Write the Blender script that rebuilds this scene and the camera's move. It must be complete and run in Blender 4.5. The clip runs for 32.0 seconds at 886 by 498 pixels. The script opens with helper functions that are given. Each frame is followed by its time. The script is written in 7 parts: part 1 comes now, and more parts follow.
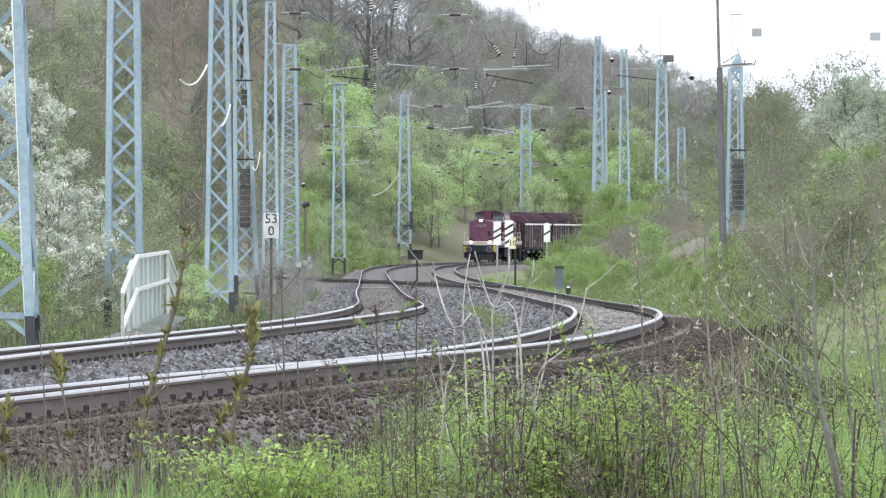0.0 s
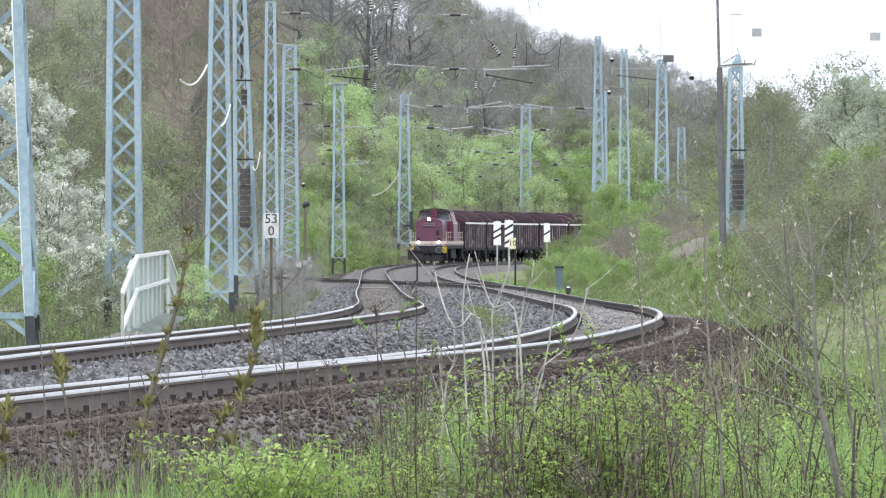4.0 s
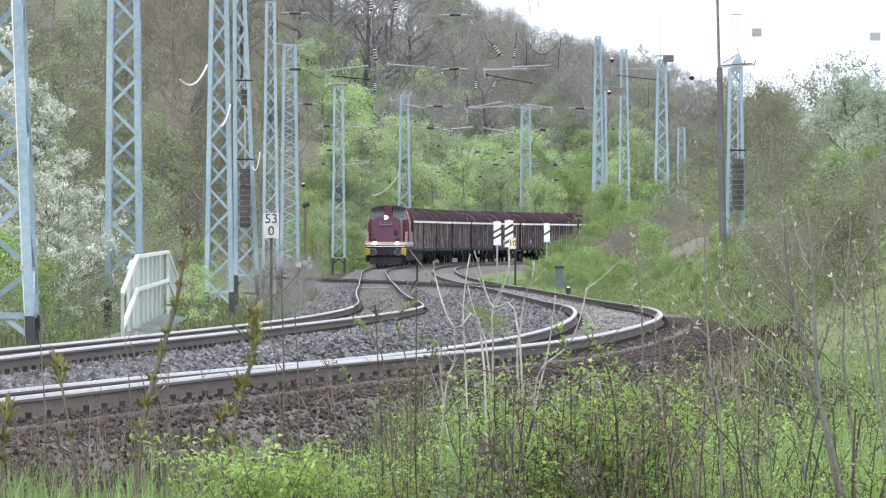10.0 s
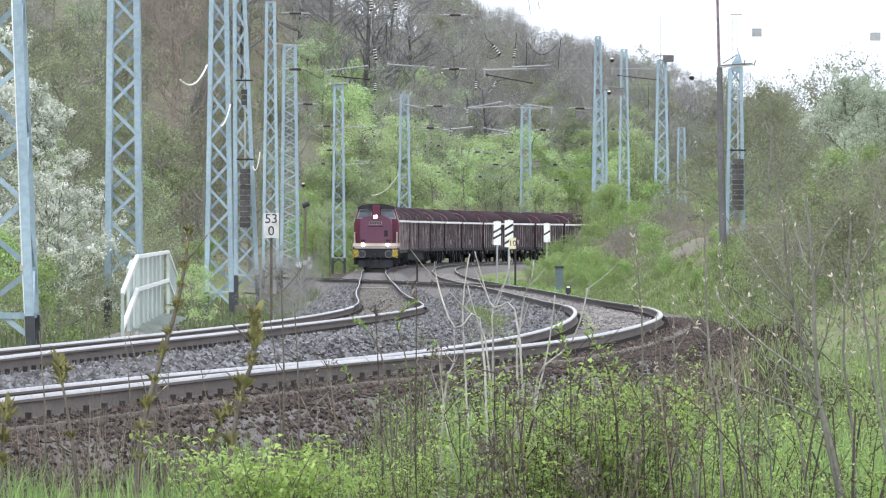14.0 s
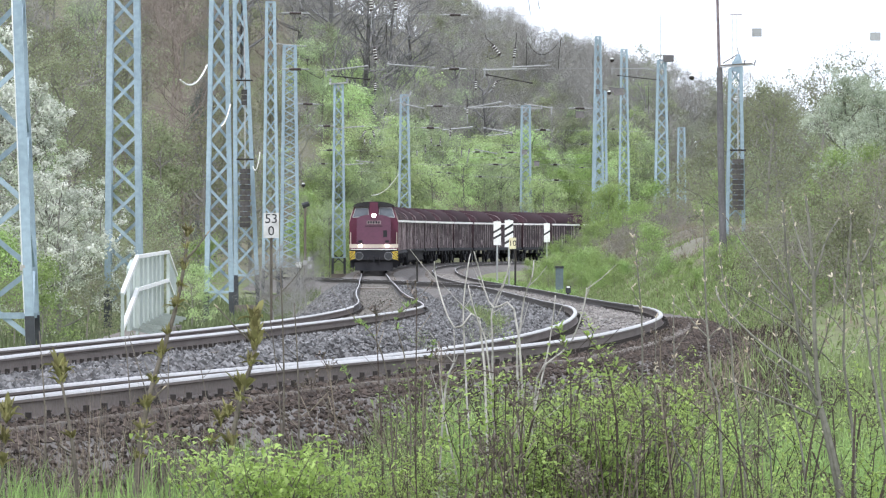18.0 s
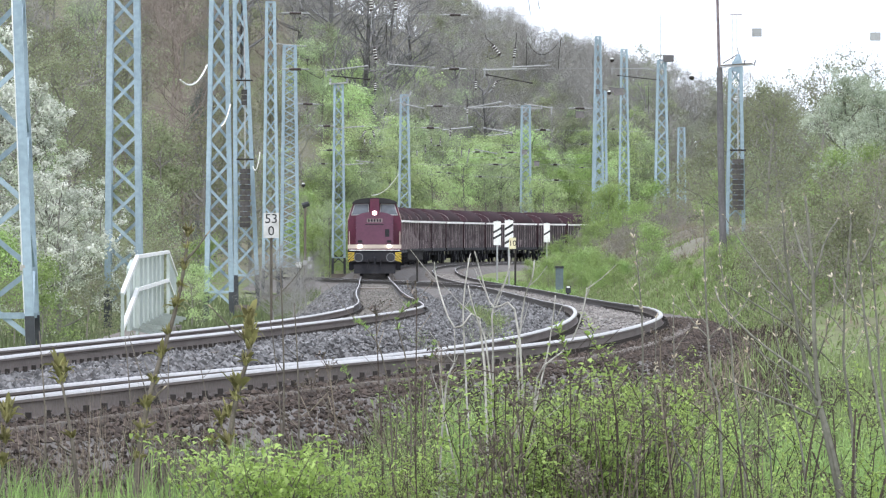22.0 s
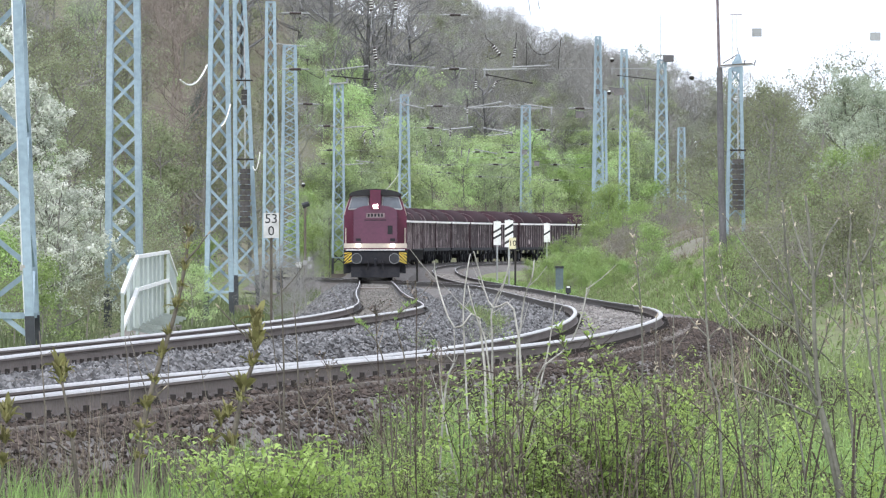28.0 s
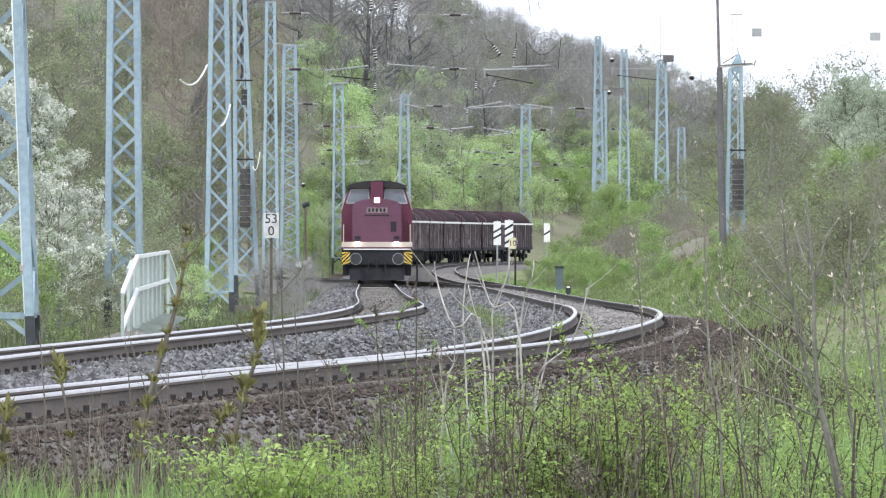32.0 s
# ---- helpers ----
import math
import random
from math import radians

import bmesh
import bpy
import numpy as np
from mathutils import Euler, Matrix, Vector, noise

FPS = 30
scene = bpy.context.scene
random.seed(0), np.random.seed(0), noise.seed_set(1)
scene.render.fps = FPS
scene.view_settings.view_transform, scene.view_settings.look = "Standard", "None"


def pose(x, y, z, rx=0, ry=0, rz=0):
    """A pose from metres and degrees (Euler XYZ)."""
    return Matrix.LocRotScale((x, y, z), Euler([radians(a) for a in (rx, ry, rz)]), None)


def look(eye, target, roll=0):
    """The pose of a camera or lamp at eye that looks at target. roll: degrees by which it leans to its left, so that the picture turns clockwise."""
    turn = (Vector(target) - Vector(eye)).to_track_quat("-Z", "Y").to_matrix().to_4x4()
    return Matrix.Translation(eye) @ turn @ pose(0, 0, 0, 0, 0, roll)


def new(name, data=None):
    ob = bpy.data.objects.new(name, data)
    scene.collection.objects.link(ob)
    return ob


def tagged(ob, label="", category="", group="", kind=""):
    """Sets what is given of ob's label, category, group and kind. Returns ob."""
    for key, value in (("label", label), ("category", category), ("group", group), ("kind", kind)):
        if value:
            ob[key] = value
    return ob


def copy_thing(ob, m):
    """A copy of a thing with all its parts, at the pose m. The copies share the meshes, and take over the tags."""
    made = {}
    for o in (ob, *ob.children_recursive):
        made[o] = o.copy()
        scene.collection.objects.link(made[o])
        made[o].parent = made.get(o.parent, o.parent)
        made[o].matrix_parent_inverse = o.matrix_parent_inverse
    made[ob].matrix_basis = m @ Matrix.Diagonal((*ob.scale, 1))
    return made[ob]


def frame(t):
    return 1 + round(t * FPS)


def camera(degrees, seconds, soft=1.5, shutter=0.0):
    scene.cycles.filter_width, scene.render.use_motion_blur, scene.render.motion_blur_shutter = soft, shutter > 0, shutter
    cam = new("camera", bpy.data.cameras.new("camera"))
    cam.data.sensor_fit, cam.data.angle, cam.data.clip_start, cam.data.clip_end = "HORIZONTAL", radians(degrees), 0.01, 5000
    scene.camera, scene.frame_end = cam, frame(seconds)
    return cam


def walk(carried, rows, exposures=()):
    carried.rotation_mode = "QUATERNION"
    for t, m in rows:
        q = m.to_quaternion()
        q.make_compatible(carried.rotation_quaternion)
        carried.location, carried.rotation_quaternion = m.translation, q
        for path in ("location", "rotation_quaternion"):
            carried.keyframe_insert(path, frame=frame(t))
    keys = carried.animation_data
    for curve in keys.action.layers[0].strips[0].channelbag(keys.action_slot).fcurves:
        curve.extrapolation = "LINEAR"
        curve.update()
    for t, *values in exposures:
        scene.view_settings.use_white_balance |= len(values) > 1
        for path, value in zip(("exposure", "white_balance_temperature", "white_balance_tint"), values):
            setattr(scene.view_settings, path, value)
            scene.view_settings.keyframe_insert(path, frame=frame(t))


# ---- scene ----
cam = camera(7.476, 32.0, soft=1.25)
EYE = (0.0, 0.0, 2.0)
walk(cam, [(0.0, look(EYE, (0, 12000, -14.0))), (32.0, look(EYE, (0, 12000, -14.0)))], exposures=[(0.0, 0.44, 6180, 11), (32.0, 0.44, 6180, 11)])

# ---- light: bright hazy overcast ----
world = bpy.data.worlds.new("hazy_sky")
scene.world = world
world.use_nodes = True
wn, wl = world.node_tree.nodes, world.node_tree.links
sky = wn.new("ShaderNodeTexSky")
sky.sky_type, sky.sun_disc = "NISHITA", False
sky.sun_elevation, sky.sun_rotation = radians(48), radians(150)
sky.dust_density, sky.air_density = 4.0, 1.0
veil = wn.new("ShaderNodeMix")
veil.data_type, veil.inputs[0].default_value = "RGBA", 0.72
veil.inputs[7].default_value = (12.4, 13.1, 14.4, 1)
wl.new(sky.outputs[0], veil.inputs[6])
wl.new(veil.outputs[2], wn["Background"].inputs[0])
wn["Background"].inputs[1].default_value = 0.12
sun = new("sun", bpy.data.lights.new("sun", "SUN"))
sun.data.energy, sun.data.angle, sun.data.color = 1.5, radians(10), (1.0, 0.96, 0.9)
sun.matrix_world = look((-60, -90, 120), (0, 0, 0))


# ---- materials ----
def mat(name, a, b=None, rough=0.8, metal=0.0, fine=8.0, coarse=0.7, bump=0.3, vary=0.0, spec=0.3, emit=0.0, island=False, trans=0.0, each=0.0):
    """A surface that goes from colour a to b in stains and grain; vary: brightness from piece to piece; each: brightness and hue from plant to plant."""
    m = bpy.data.materials.new(name)
    m.use_nodes = True
    n, l = m.node_tree.nodes, m.node_tree.links
    p = n["Principled BSDF"]
    p.inputs["Roughness"].default_value = rough
    p.inputs["Metallic"].default_value = metal
    p.inputs["Specular IOR Level"].default_value = spec
    b = b or tuple(c * 0.6 for c in a)
    tc = n.new("ShaderNodeTexCoord")
    n1, n2 = n.new("ShaderNodeTexNoise"), n.new("ShaderNodeTexNoise")
    n1.inputs["Scale"].default_value, n2.inputs["Scale"].default_value = coarse, fine
    n1.inputs["Detail"].default_value, n2.inputs["Detail"].default_value = 4, 3
    shift, far_off = n.new("ShaderNodeVectorMath"), n.new("ShaderNodeVectorMath")
    shift.operation, far_off.operation = "ADD", "SCALE"
    far_off.inputs[0].default_value = (37.0, 21.0, 53.0)
    l.new(n.new("ShaderNodeObjectInfo").outputs["Random"], far_off.inputs["Scale"])
    l.new(tc.outputs["Object"], shift.inputs[0])
    l.new(far_off.outputs[0], shift.inputs[1])
    for k in (n1, n2):
        l.new(shift.outputs[0], k.inputs["Vector"])
    mid = n.new("ShaderNodeMath")
    mid.operation = "ADD"
    l.new(n1.outputs["Fac"], mid.inputs[0])
    l.new(n2.outputs["Fac"], mid.inputs[1])
    ramp = n.new("ShaderNodeMapRange")
    ramp.inputs[1].default_value, ramp.inputs[2].default_value = 0.75, 1.25
    l.new(mid.outputs[0], ramp.inputs[0])
    mix = n.new("ShaderNodeMix")
    mix.data_type = "RGBA"
    mix.inputs[6].default_value, mix.inputs[7].default_value = (*a, 1), (*b, 1)
    l.new(ramp.outputs[0], mix.inputs[0])
    out = mix.outputs[2]
    if vary:
        src = n.new("ShaderNodeNewGeometry").outputs["Random Per Island"] if island else n.new("ShaderNodeObjectInfo").outputs["Random"]
        r = n.new("ShaderNodeMapRange")
        r.inputs[3].default_value, r.inputs[4].default_value = 1 - vary, 1 + vary
        l.new(src, r.inputs[0])
        hsv = n.new("ShaderNodeHueSaturation")
        l.new(r.outputs[0], hsv.inputs["Value"])
        l.new(out, hsv.inputs["Color"])
        out = hsv.outputs["Color"]
    if each:
        info = n.new("ShaderNodeObjectInfo").outputs["Random"]
        hsv = n.new("ShaderNodeHueSaturation")
        for name_, lo, hi in (("Value", 1 - each, 1 + each), ("Hue", 0.5 - each * 0.06, 0.5 + each * 0.06)):
            r = n.new("ShaderNodeMapRange")
            r.inputs[3].default_value, r.inputs[4].default_value = lo, hi
            l.new(info, r.inputs[0])
            l.new(r.outputs[0], hsv.inputs[name_])
        l.new(out, hsv.inputs["Color"])
        out = hsv.outputs["Color"]
    l.new(out, p.inputs["Base Color"])
    if bump:
        bm_ = n.new("ShaderNodeBump")
        bm_.inputs["Strength"].default_value, bm_.inputs["Distance"].default_value = bump, 0.02
        l.new(n2.outputs["Fac"], bm_.inputs["Height"])
        l.new(bm_.outputs[0], p.inputs["Normal"])
    if trans:
        t = n.new("ShaderNodeBsdfTranslucent")
        l.new(out, t.inputs["Color"])
        mx = n.new("ShaderNodeMixShader")
        mx.inputs[0].default_value = trans
        l.new(p.outputs[0], mx.inputs[1])
        l.new(t.outputs[0], mx.inputs[2])
        l.new(mx.outputs[0], n["Material Output"].inputs[0])
    if emit:
        p.inputs["Emission Color"].default_value = (1.0, 0.93, 0.8, 1)
        p.inputs["Emission Strength"].default_value = emit
    return m


M_GROUND = mat("grassy_soil", (0.17, 0.225, 0.075), (0.125, 0.12, 0.065), 0.95, fine=5, coarse=0.25, bump=0.8)
M_LITTER = mat("leaf_litter", (0.18, 0.155, 0.115), (0.14, 0.155, 0.075), 0.95, fine=3, coarse=0.12, bump=0.8)
M_BALLAST = mat("ballast", (0.16, 0.15, 0.14), (0.10, 0.085, 0.075), 0.95, fine=22, coarse=0.5, bump=1.0)
M_STONE = mat("ballast_stone", (0.18, 0.18, 0.182), (0.07, 0.066, 0.066), 0.85, fine=14, coarse=2, vary=0.7, island=True)
M_STONE_BROWN = mat("rusty_stone", (0.092, 0.072, 0.06), (0.045, 0.035, 0.03), 0.9, fine=14, coarse=2, vary=0.5, island=True)
M_HEAD = mat("polished_rail_steel", (0.47, 0.43, 0.405), (0.30, 0.275, 0.26), 0.32, 0.9, fine=5, coarse=0.35, bump=0.05, spec=0.5)
M_RUST = mat("rail_rust", (0.165, 0.14, 0.125), (0.105, 0.087, 0.077), 0.85, 0.1, fine=25, coarse=0.6)
# shaded copy of the rail rust, for the far stretch of rail
M_RUSTSHADE = mat("shade_darkened_rust", (0.085, 0.075, 0.07), (0.05, 0.044, 0.041), 0.8, 0.1, fine=25, coarse=0.6)
M_CLIP = mat("fastening_iron", (0.045, 0.04, 0.036), (0.03, 0.026, 0.024), 0.8, 0.2, fine=30)
M_SLEEPER = mat("weathered_sleeper", (0.20, 0.18, 0.16), (0.12, 0.10, 0.085), 0.9, fine=18, vary=0.2)
M_MAST = mat("mast_paint", (0.31, 0.395, 0.45), (0.225, 0.295, 0.34), 0.65, 0.1, fine=9, coarse=0.6, bump=0.15, vary=0.08)
M_MASTDARK = mat("mast_foot_paint", (0.05, 0.055, 0.06), (0.03, 0.03, 0.035), 0.7, fine=9)
M_IRON = mat("dark_iron", (0.05, 0.045, 0.04), (0.03, 0.028, 0.026), 0.7, 0.3, fine=20)
M_GALV = mat("galvanised_wire", (0.42, 0.43, 0.43), (0.30, 0.30, 0.30), 0.5, 0.4, fine=20, bump=0.05)
M_PORC = mat("brown_porcelain", (0.05, 0.035, 0.03), (0.03, 0.02, 0.02), 0.3, fine=10, bump=0, spec=0.5)
M_WHITE = mat("white_paint", (0.80, 0.80, 0.78), (0.68, 0.68, 0.65), 0.6, fine=12, coarse=1.5, bump=0.1)
M_BLACK = mat("black_paint", (0.02, 0.02, 0.022), (0.03, 0.03, 0.03), 0.6, fine=12, bump=0.05)
M_YELLOW = mat("yellow_paint", (0.75, 0.55, 0.06), (0.6, 0.42, 0.05), 0.6, fine=12, bump=0.05)
M_CREAM = mat("cream_paint", (0.54, 0.47, 0.40), (0.44, 0.38, 0.32), 0.55, fine=12, bump=0.05)
M_REDCAB = mat("wine_red_paint", (0.115, 0.018, 0.045), (0.085, 0.015, 0.036), 0.36, fine=9, coarse=0.8, bump=0.05, spec=0.5)
# paler, purpler copy of the wine red: sky reflection put into the colour
M_REDNOSE = mat("sky_paled_wine_red_paint", (0.120, 0.042, 0.075), (0.092, 0.034, 0.06), 0.36, fine=9, coarse=0.8, bump=0.05, spec=0.5)
M_UNDER = mat("grimy_black", (0.017, 0.018, 0.024), (0.028, 0.027, 0.030), 0.85, fine=10)
M_GLASS = mat("window_glass", (0.15, 0.17, 0.20), (0.10, 0.12, 0.14), 0.06, fine=3, bump=0, spec=0.8)
M_LAMP = mat("lit_headlamp", (0.9, 0.85, 0.75), (0.9, 0.85, 0.75), 0.3, bump=0, emit=9.0)
M_WAGON = mat("brown_wagon_paint", (0.032, 0.014, 0.019), (0.020, 0.010, 0.013), 0.8, fine=6, coarse=0.6, bump=0.15, vary=0.12)
M_WROOF = mat("maroon_wagon_roof", (0.038, 0.016, 0.020), (0.024, 0.012, 0.015), 0.85, fine=5, coarse=0.7, bump=0.3, vary=0.2, spec=0.1)
M_RIM = mat("grey_rim_paint", (0.24, 0.20, 0.20), (0.10, 0.075, 0.08), 0.75, fine=5, coarse=1.1, bump=0.1, vary=0.3)
M_RIB = mat("dusty_rib_paint", (0.46, 0.39, 0.39), (0.06, 0.034, 0.04), 0.75, fine=1.6, coarse=0.5, bump=0.1, vary=0.35)
M_CHORD = mat("pale_chord_paint", (0.86, 0.84, 0.83), (0.66, 0.61, 0.59), 0.6, fine=7, coarse=1.0, bump=0.05)
M_BARK = mat("bark", (0.21, 0.20, 0.18), (0.14, 0.132, 0.117), 0.9, fine=14, coarse=1.2, vary=0.25)
M_TWIG = mat("twigs", (0.25, 0.232, 0.20), (0.17, 0.155, 0.13), 0.9, fine=14, coarse=1.2, vary=0.2)
# green lifted and blued, a little distant haze mixed into the colour
M_LEAF = mat("spring_leaf", (0.395, 0.465, 0.27), (0.255, 0.31, 0.17), 0.75, fine=0.9, coarse=0.35, bump=0, vary=0.08, island=True, trans=0.45, each=0.28)
M_LEAF2 = mat("dull_leaf", (0.275, 0.295, 0.175), (0.18, 0.195, 0.115), 0.75, fine=0.9, coarse=0.35, bump=0, vary=0.08, island=True, trans=0.45, each=0.25)
M_THATCH = mat("dead_thatch", (0.205, 0.185, 0.155), (0.15, 0.15, 0.095), 0.95, fine=7, coarse=0.5, bump=0.8)
M_LEAF3 = mat("bright_young_leaf", (0.34, 0.45, 0.17), (0.21, 0.295, 0.10), 0.65, fine=1.2, coarse=0.4, bump=0, vary=0.22, island=True, trans=0.42, each=0.15)
M_BUDLEAF = mat("bronze_bud_leaf", (0.33, 0.32, 0.13), (0.15, 0.13, 0.055), 0.6, fine=9, coarse=2, bump=0, vary=0.35, island=True, trans=0.3)
# brighter and bluer than the leaf itself, to stand for haze
M_FRESHLEAF = mat("fresh_yellow_leaf", (0.54, 0.65, 0.335), (0.34, 0.435, 0.20), 0.7, fine=0.9, coarse=0.35, bump=0, vary=0.08, island=True, trans=0.5, each=0.22)
# leaves greyed so that their base colour carries the distant haze
M_HAZELEAF = mat("haze_greyed_leaf", (0.315, 0.335, 0.25), (0.22, 0.235, 0.175), 0.75, fine=0.9, coarse=0.35, bump=0, vary=0.08, island=True, trans=0.45, each=0.22)
M_BLOSSOM = mat("white_blossom", (0.76, 0.76, 0.70), (0.34, 0.39, 0.27), 0.7, fine=4, coarse=0.9, bump=0, vary=0.18, island=True, trans=0.25)
M_GRASS = mat("grass_blade", (0.225, 0.29, 0.115), (0.155, 0.195, 0.08), 0.7, fine=2, coarse=0.3, bump=0, vary=0.3, island=True, trans=0.25)
M_GRASSNEW = mat("young_grass_blade", (0.30, 0.43, 0.15), (0.20, 0.305, 0.095), 0.65, fine=2, coarse=0.3, bump=0, vary=0.3, island=True, trans=0.35)
M_GRASSDULL = mat("dull_grass_blade", (0.14, 0.17, 0.08), (0.10, 0.12, 0.06), 0.75, fine=2, coarse=0.3, bump=0, vary=0.35, island=True, trans=0.3)
M_DRY = mat("dry_stalk", (0.25, 0.215, 0.165), (0.15, 0.12, 0.09), 0.85, fine=9, coarse=1, bump=0, vary=0.3, island=True)
M_BROWNDEAD = mat("dead_foliage", (0.085, 0.064, 0.052), (0.045, 0.035, 0.03), 0.9, fine=9, coarse=1, bump=0, vary=0.35, island=True)
M_PALEGREEN = mat("pale_grey_green_leaf", (0.56, 0.60, 0.49), (0.27, 0.32, 0.22), 0.7, fine=2.0, coarse=0.6, bump=0, vary=0.12, island=True, trans=0.4)
M_PALE = mat("pale_bark", (0.47, 0.45, 0.41), (0.28, 0.265, 0.235), 0.8, fine=30, coarse=3, vary=0.15)
M_STEMGREY = mat("grey_stem_bark", (0.17, 0.15, 0.12), (0.09, 0.078, 0.062), 0.85, fine=30, coarse=3, vary=0.2)
M_SAPBARK = mat("sapling_bark", (0.205, 0.20, 0.168), (0.115, 0.11, 0.09), 0.85, fine=30, coarse=3, vary=0.15)
M_OLDBARK = mat("dark_old_bark", (0.20, 0.195, 0.195), (0.13, 0.128, 0.125), 0.9, fine=6, coarse=0.8, vary=0.15)
M_TWIGDARK = mat("dark_twigs", (0.30, 0.292, 0.275), (0.21, 0.205, 0.19), 0.9, fine=2, coarse=0.4, vary=0.12, bump=0)
M_TWIGRED = mat("reddish_budding_twigs", (0.255, 0.215, 0.185), (0.175, 0.148, 0.128), 0.9, fine=2, coarse=0.4, vary=0.12, bump=0)
M_NEEDLE = mat("dark_needles", (0.11, 0.125, 0.11), (0.07, 0.08, 0.072), 0.8, fine=2, coarse=0.5, vary=0.12, bump=0, island=True)
M_TAN = mat("tan_bud", (0.42, 0.37, 0.28), (0.26, 0.21, 0.15), 0.7, fine=20, bump=0, vary=0.2, island=True)
M_POLE = mat("weathered_pole", (0.15, 0.145, 0.15), (0.10, 0.095, 0.097), 0.85, fine=12, coarse=1)
M_DULLWHITE = mat("weathered_white_paint", (0.58, 0.58, 0.56), (0.44, 0.44, 0.42), 0.7, fine=9, coarse=2.5, bump=0.1)
M_RING = mat("grey_buffer_rim", (0.30, 0.30, 0.31), (0.20, 0.20, 0.21), 0.7, fine=12, bump=0.05)
M_PARAPET = mat("pale_metal_sheet", (0.40, 0.45, 0.42), (0.30, 0.34, 0.31), 0.6, fine=6, coarse=0.8, bump=0.1, vary=0.08)


# ---- mesh building ----
class MB:
    """Collects the corners and faces of one mesh."""

    def __init__(self):
        self.v, self.f = [], []

    def add(self, vs, fs):
        o = len(self.v)
        self.v.extend(tuple(p) for p in vs)
        self.f.extend(tuple(i + o for i in f) for f in fs)
        return self

    def box(self, x0, x1, y0, y1, z0, z1):
        vs = [(x, y, z) for x in (x0, x1) for y in (y0, y1) for z in (z0, z1)]
        return self.add(vs, [(0, 1, 3, 2), (4, 6, 7, 5), (0, 4, 5, 1), (2, 3, 7, 6), (0, 2, 6, 4), (1, 5, 7, 3)])

    def tube(self, pts, radii, sides=5):
        pts = [Vector(p) for p in pts]
        rings = []
        for i, p in enumerate(pts):
            d = (pts[min(i + 1, len(pts) - 1)] - pts[max(i - 1, 0)])
            d = d.normalized() if d.length > 1e-9 else Vector((0, 0, 1))
            u = d.cross(Vector((0.31, 0.17, 0.94)) if abs(d.z) < 0.85 else Vector((1, 0.1, 0))).normalized()
            w = d.cross(u)
            r = radii[i] if isinstance(radii, (list, tuple)) else radii
            rings.append([p + u * (r * math.cos(a)) + w * (r * math.sin(a)) for a in [2 * math.pi * k / sides for k in range(sides)]])
        vs = [q for ring in rings for q in ring]
        fs = [(i * sides + k, i * sides + (k + 1) % sides, (i + 1) * sides + (k + 1) % sides, (i + 1) * sides + k)
              for i in range(len(pts) - 1) for k in range(sides)]
        fs.append(tuple(range(sides))[::-1])
        fs.append(tuple((len(pts) - 1) * sides + k for k in range(sides)))
        return self.add(vs, fs)

    def bar(self, p, q, w, h=None):
        """A flat or square bar from p to q."""
        p, q, h = Vector(p), Vector(q), h or w
        d = (q - p).normalized()
        u = d.cross(Vector((0, 1, 0)) if abs(d.y) < 0.9 else Vector((1, 0, 0))).normalized()
        s = d.cross(u)
        vs = [e + u * (a * w / 2) + s * (b * h / 2) for e in (p, q) for a, b in ((-1, -1), (1, -1), (1, 1), (-1, 1))]
        return self.add(vs, [(0, 3, 2, 1), (4, 5, 6, 7), (0, 1, 5, 4), (1, 2, 6, 5), (2, 3, 7, 6), (3, 0, 4, 7)])

    def prism(self, outline, x0, x1):
        """An outline of (y, z) pairs drawn out along x."""
        n = len(outline)
        vs = [(x0, y, z) for y, z in outline] + [(x1, y, z) for y, z in outline]
        fs = [(i, (i + 1) % n, n + (i + 1) % n, n + i) for i in range(n)]
        return self.add(vs, fs + [tuple(range(n))[::-1], tuple(range(n, 2 * n))])

    def quads(self, c, u, w):
        """Flat leaves: centres c with half-axes u and w, arrays of (n, 3); each leaf is a small folded diamond."""
        n = len(c)
        vs = np.stack([c - u, c - w * 0.9, c + u, c + w * 0.9], 1).reshape(-1, 3)
        o = len(self.v)
        self.v.extend(map(tuple, vs.tolist()))
        self.f.extend((o + 4 * i, o + 4 * i + 1, o + 4 * i + 2, o + 4 * i + 3) for i in range(n))
        return self

    def mesh(self, name, material):
        me = bpy.data.meshes.new(name)
        me.from_pydata(self.v, [], self.f)
        me.materials.append(material)
        me.update()
        return me


def part(name, mb, material, parent=None, label="", m=None, smooth=False):
    """One mesh object, a part of its parent or a thing of its own."""
    me = mb if isinstance(mb, bpy.types.Mesh) else mb.mesh(name, material)
    if smooth:
        me.shade_smooth()
    ob = new(name, me)
    ob.parent = parent
    if m is not None:
        ob.matrix_basis = m
    if label:
        tagged(ob, label)
    return ob


def thing(name, label, category, group="", kind="", m=None):
    ob = new(name)
    ob.empty_display_size = 0.3
    if m is not None:
        ob.matrix_basis = m
    return tagged(ob, label, category, group, kind)


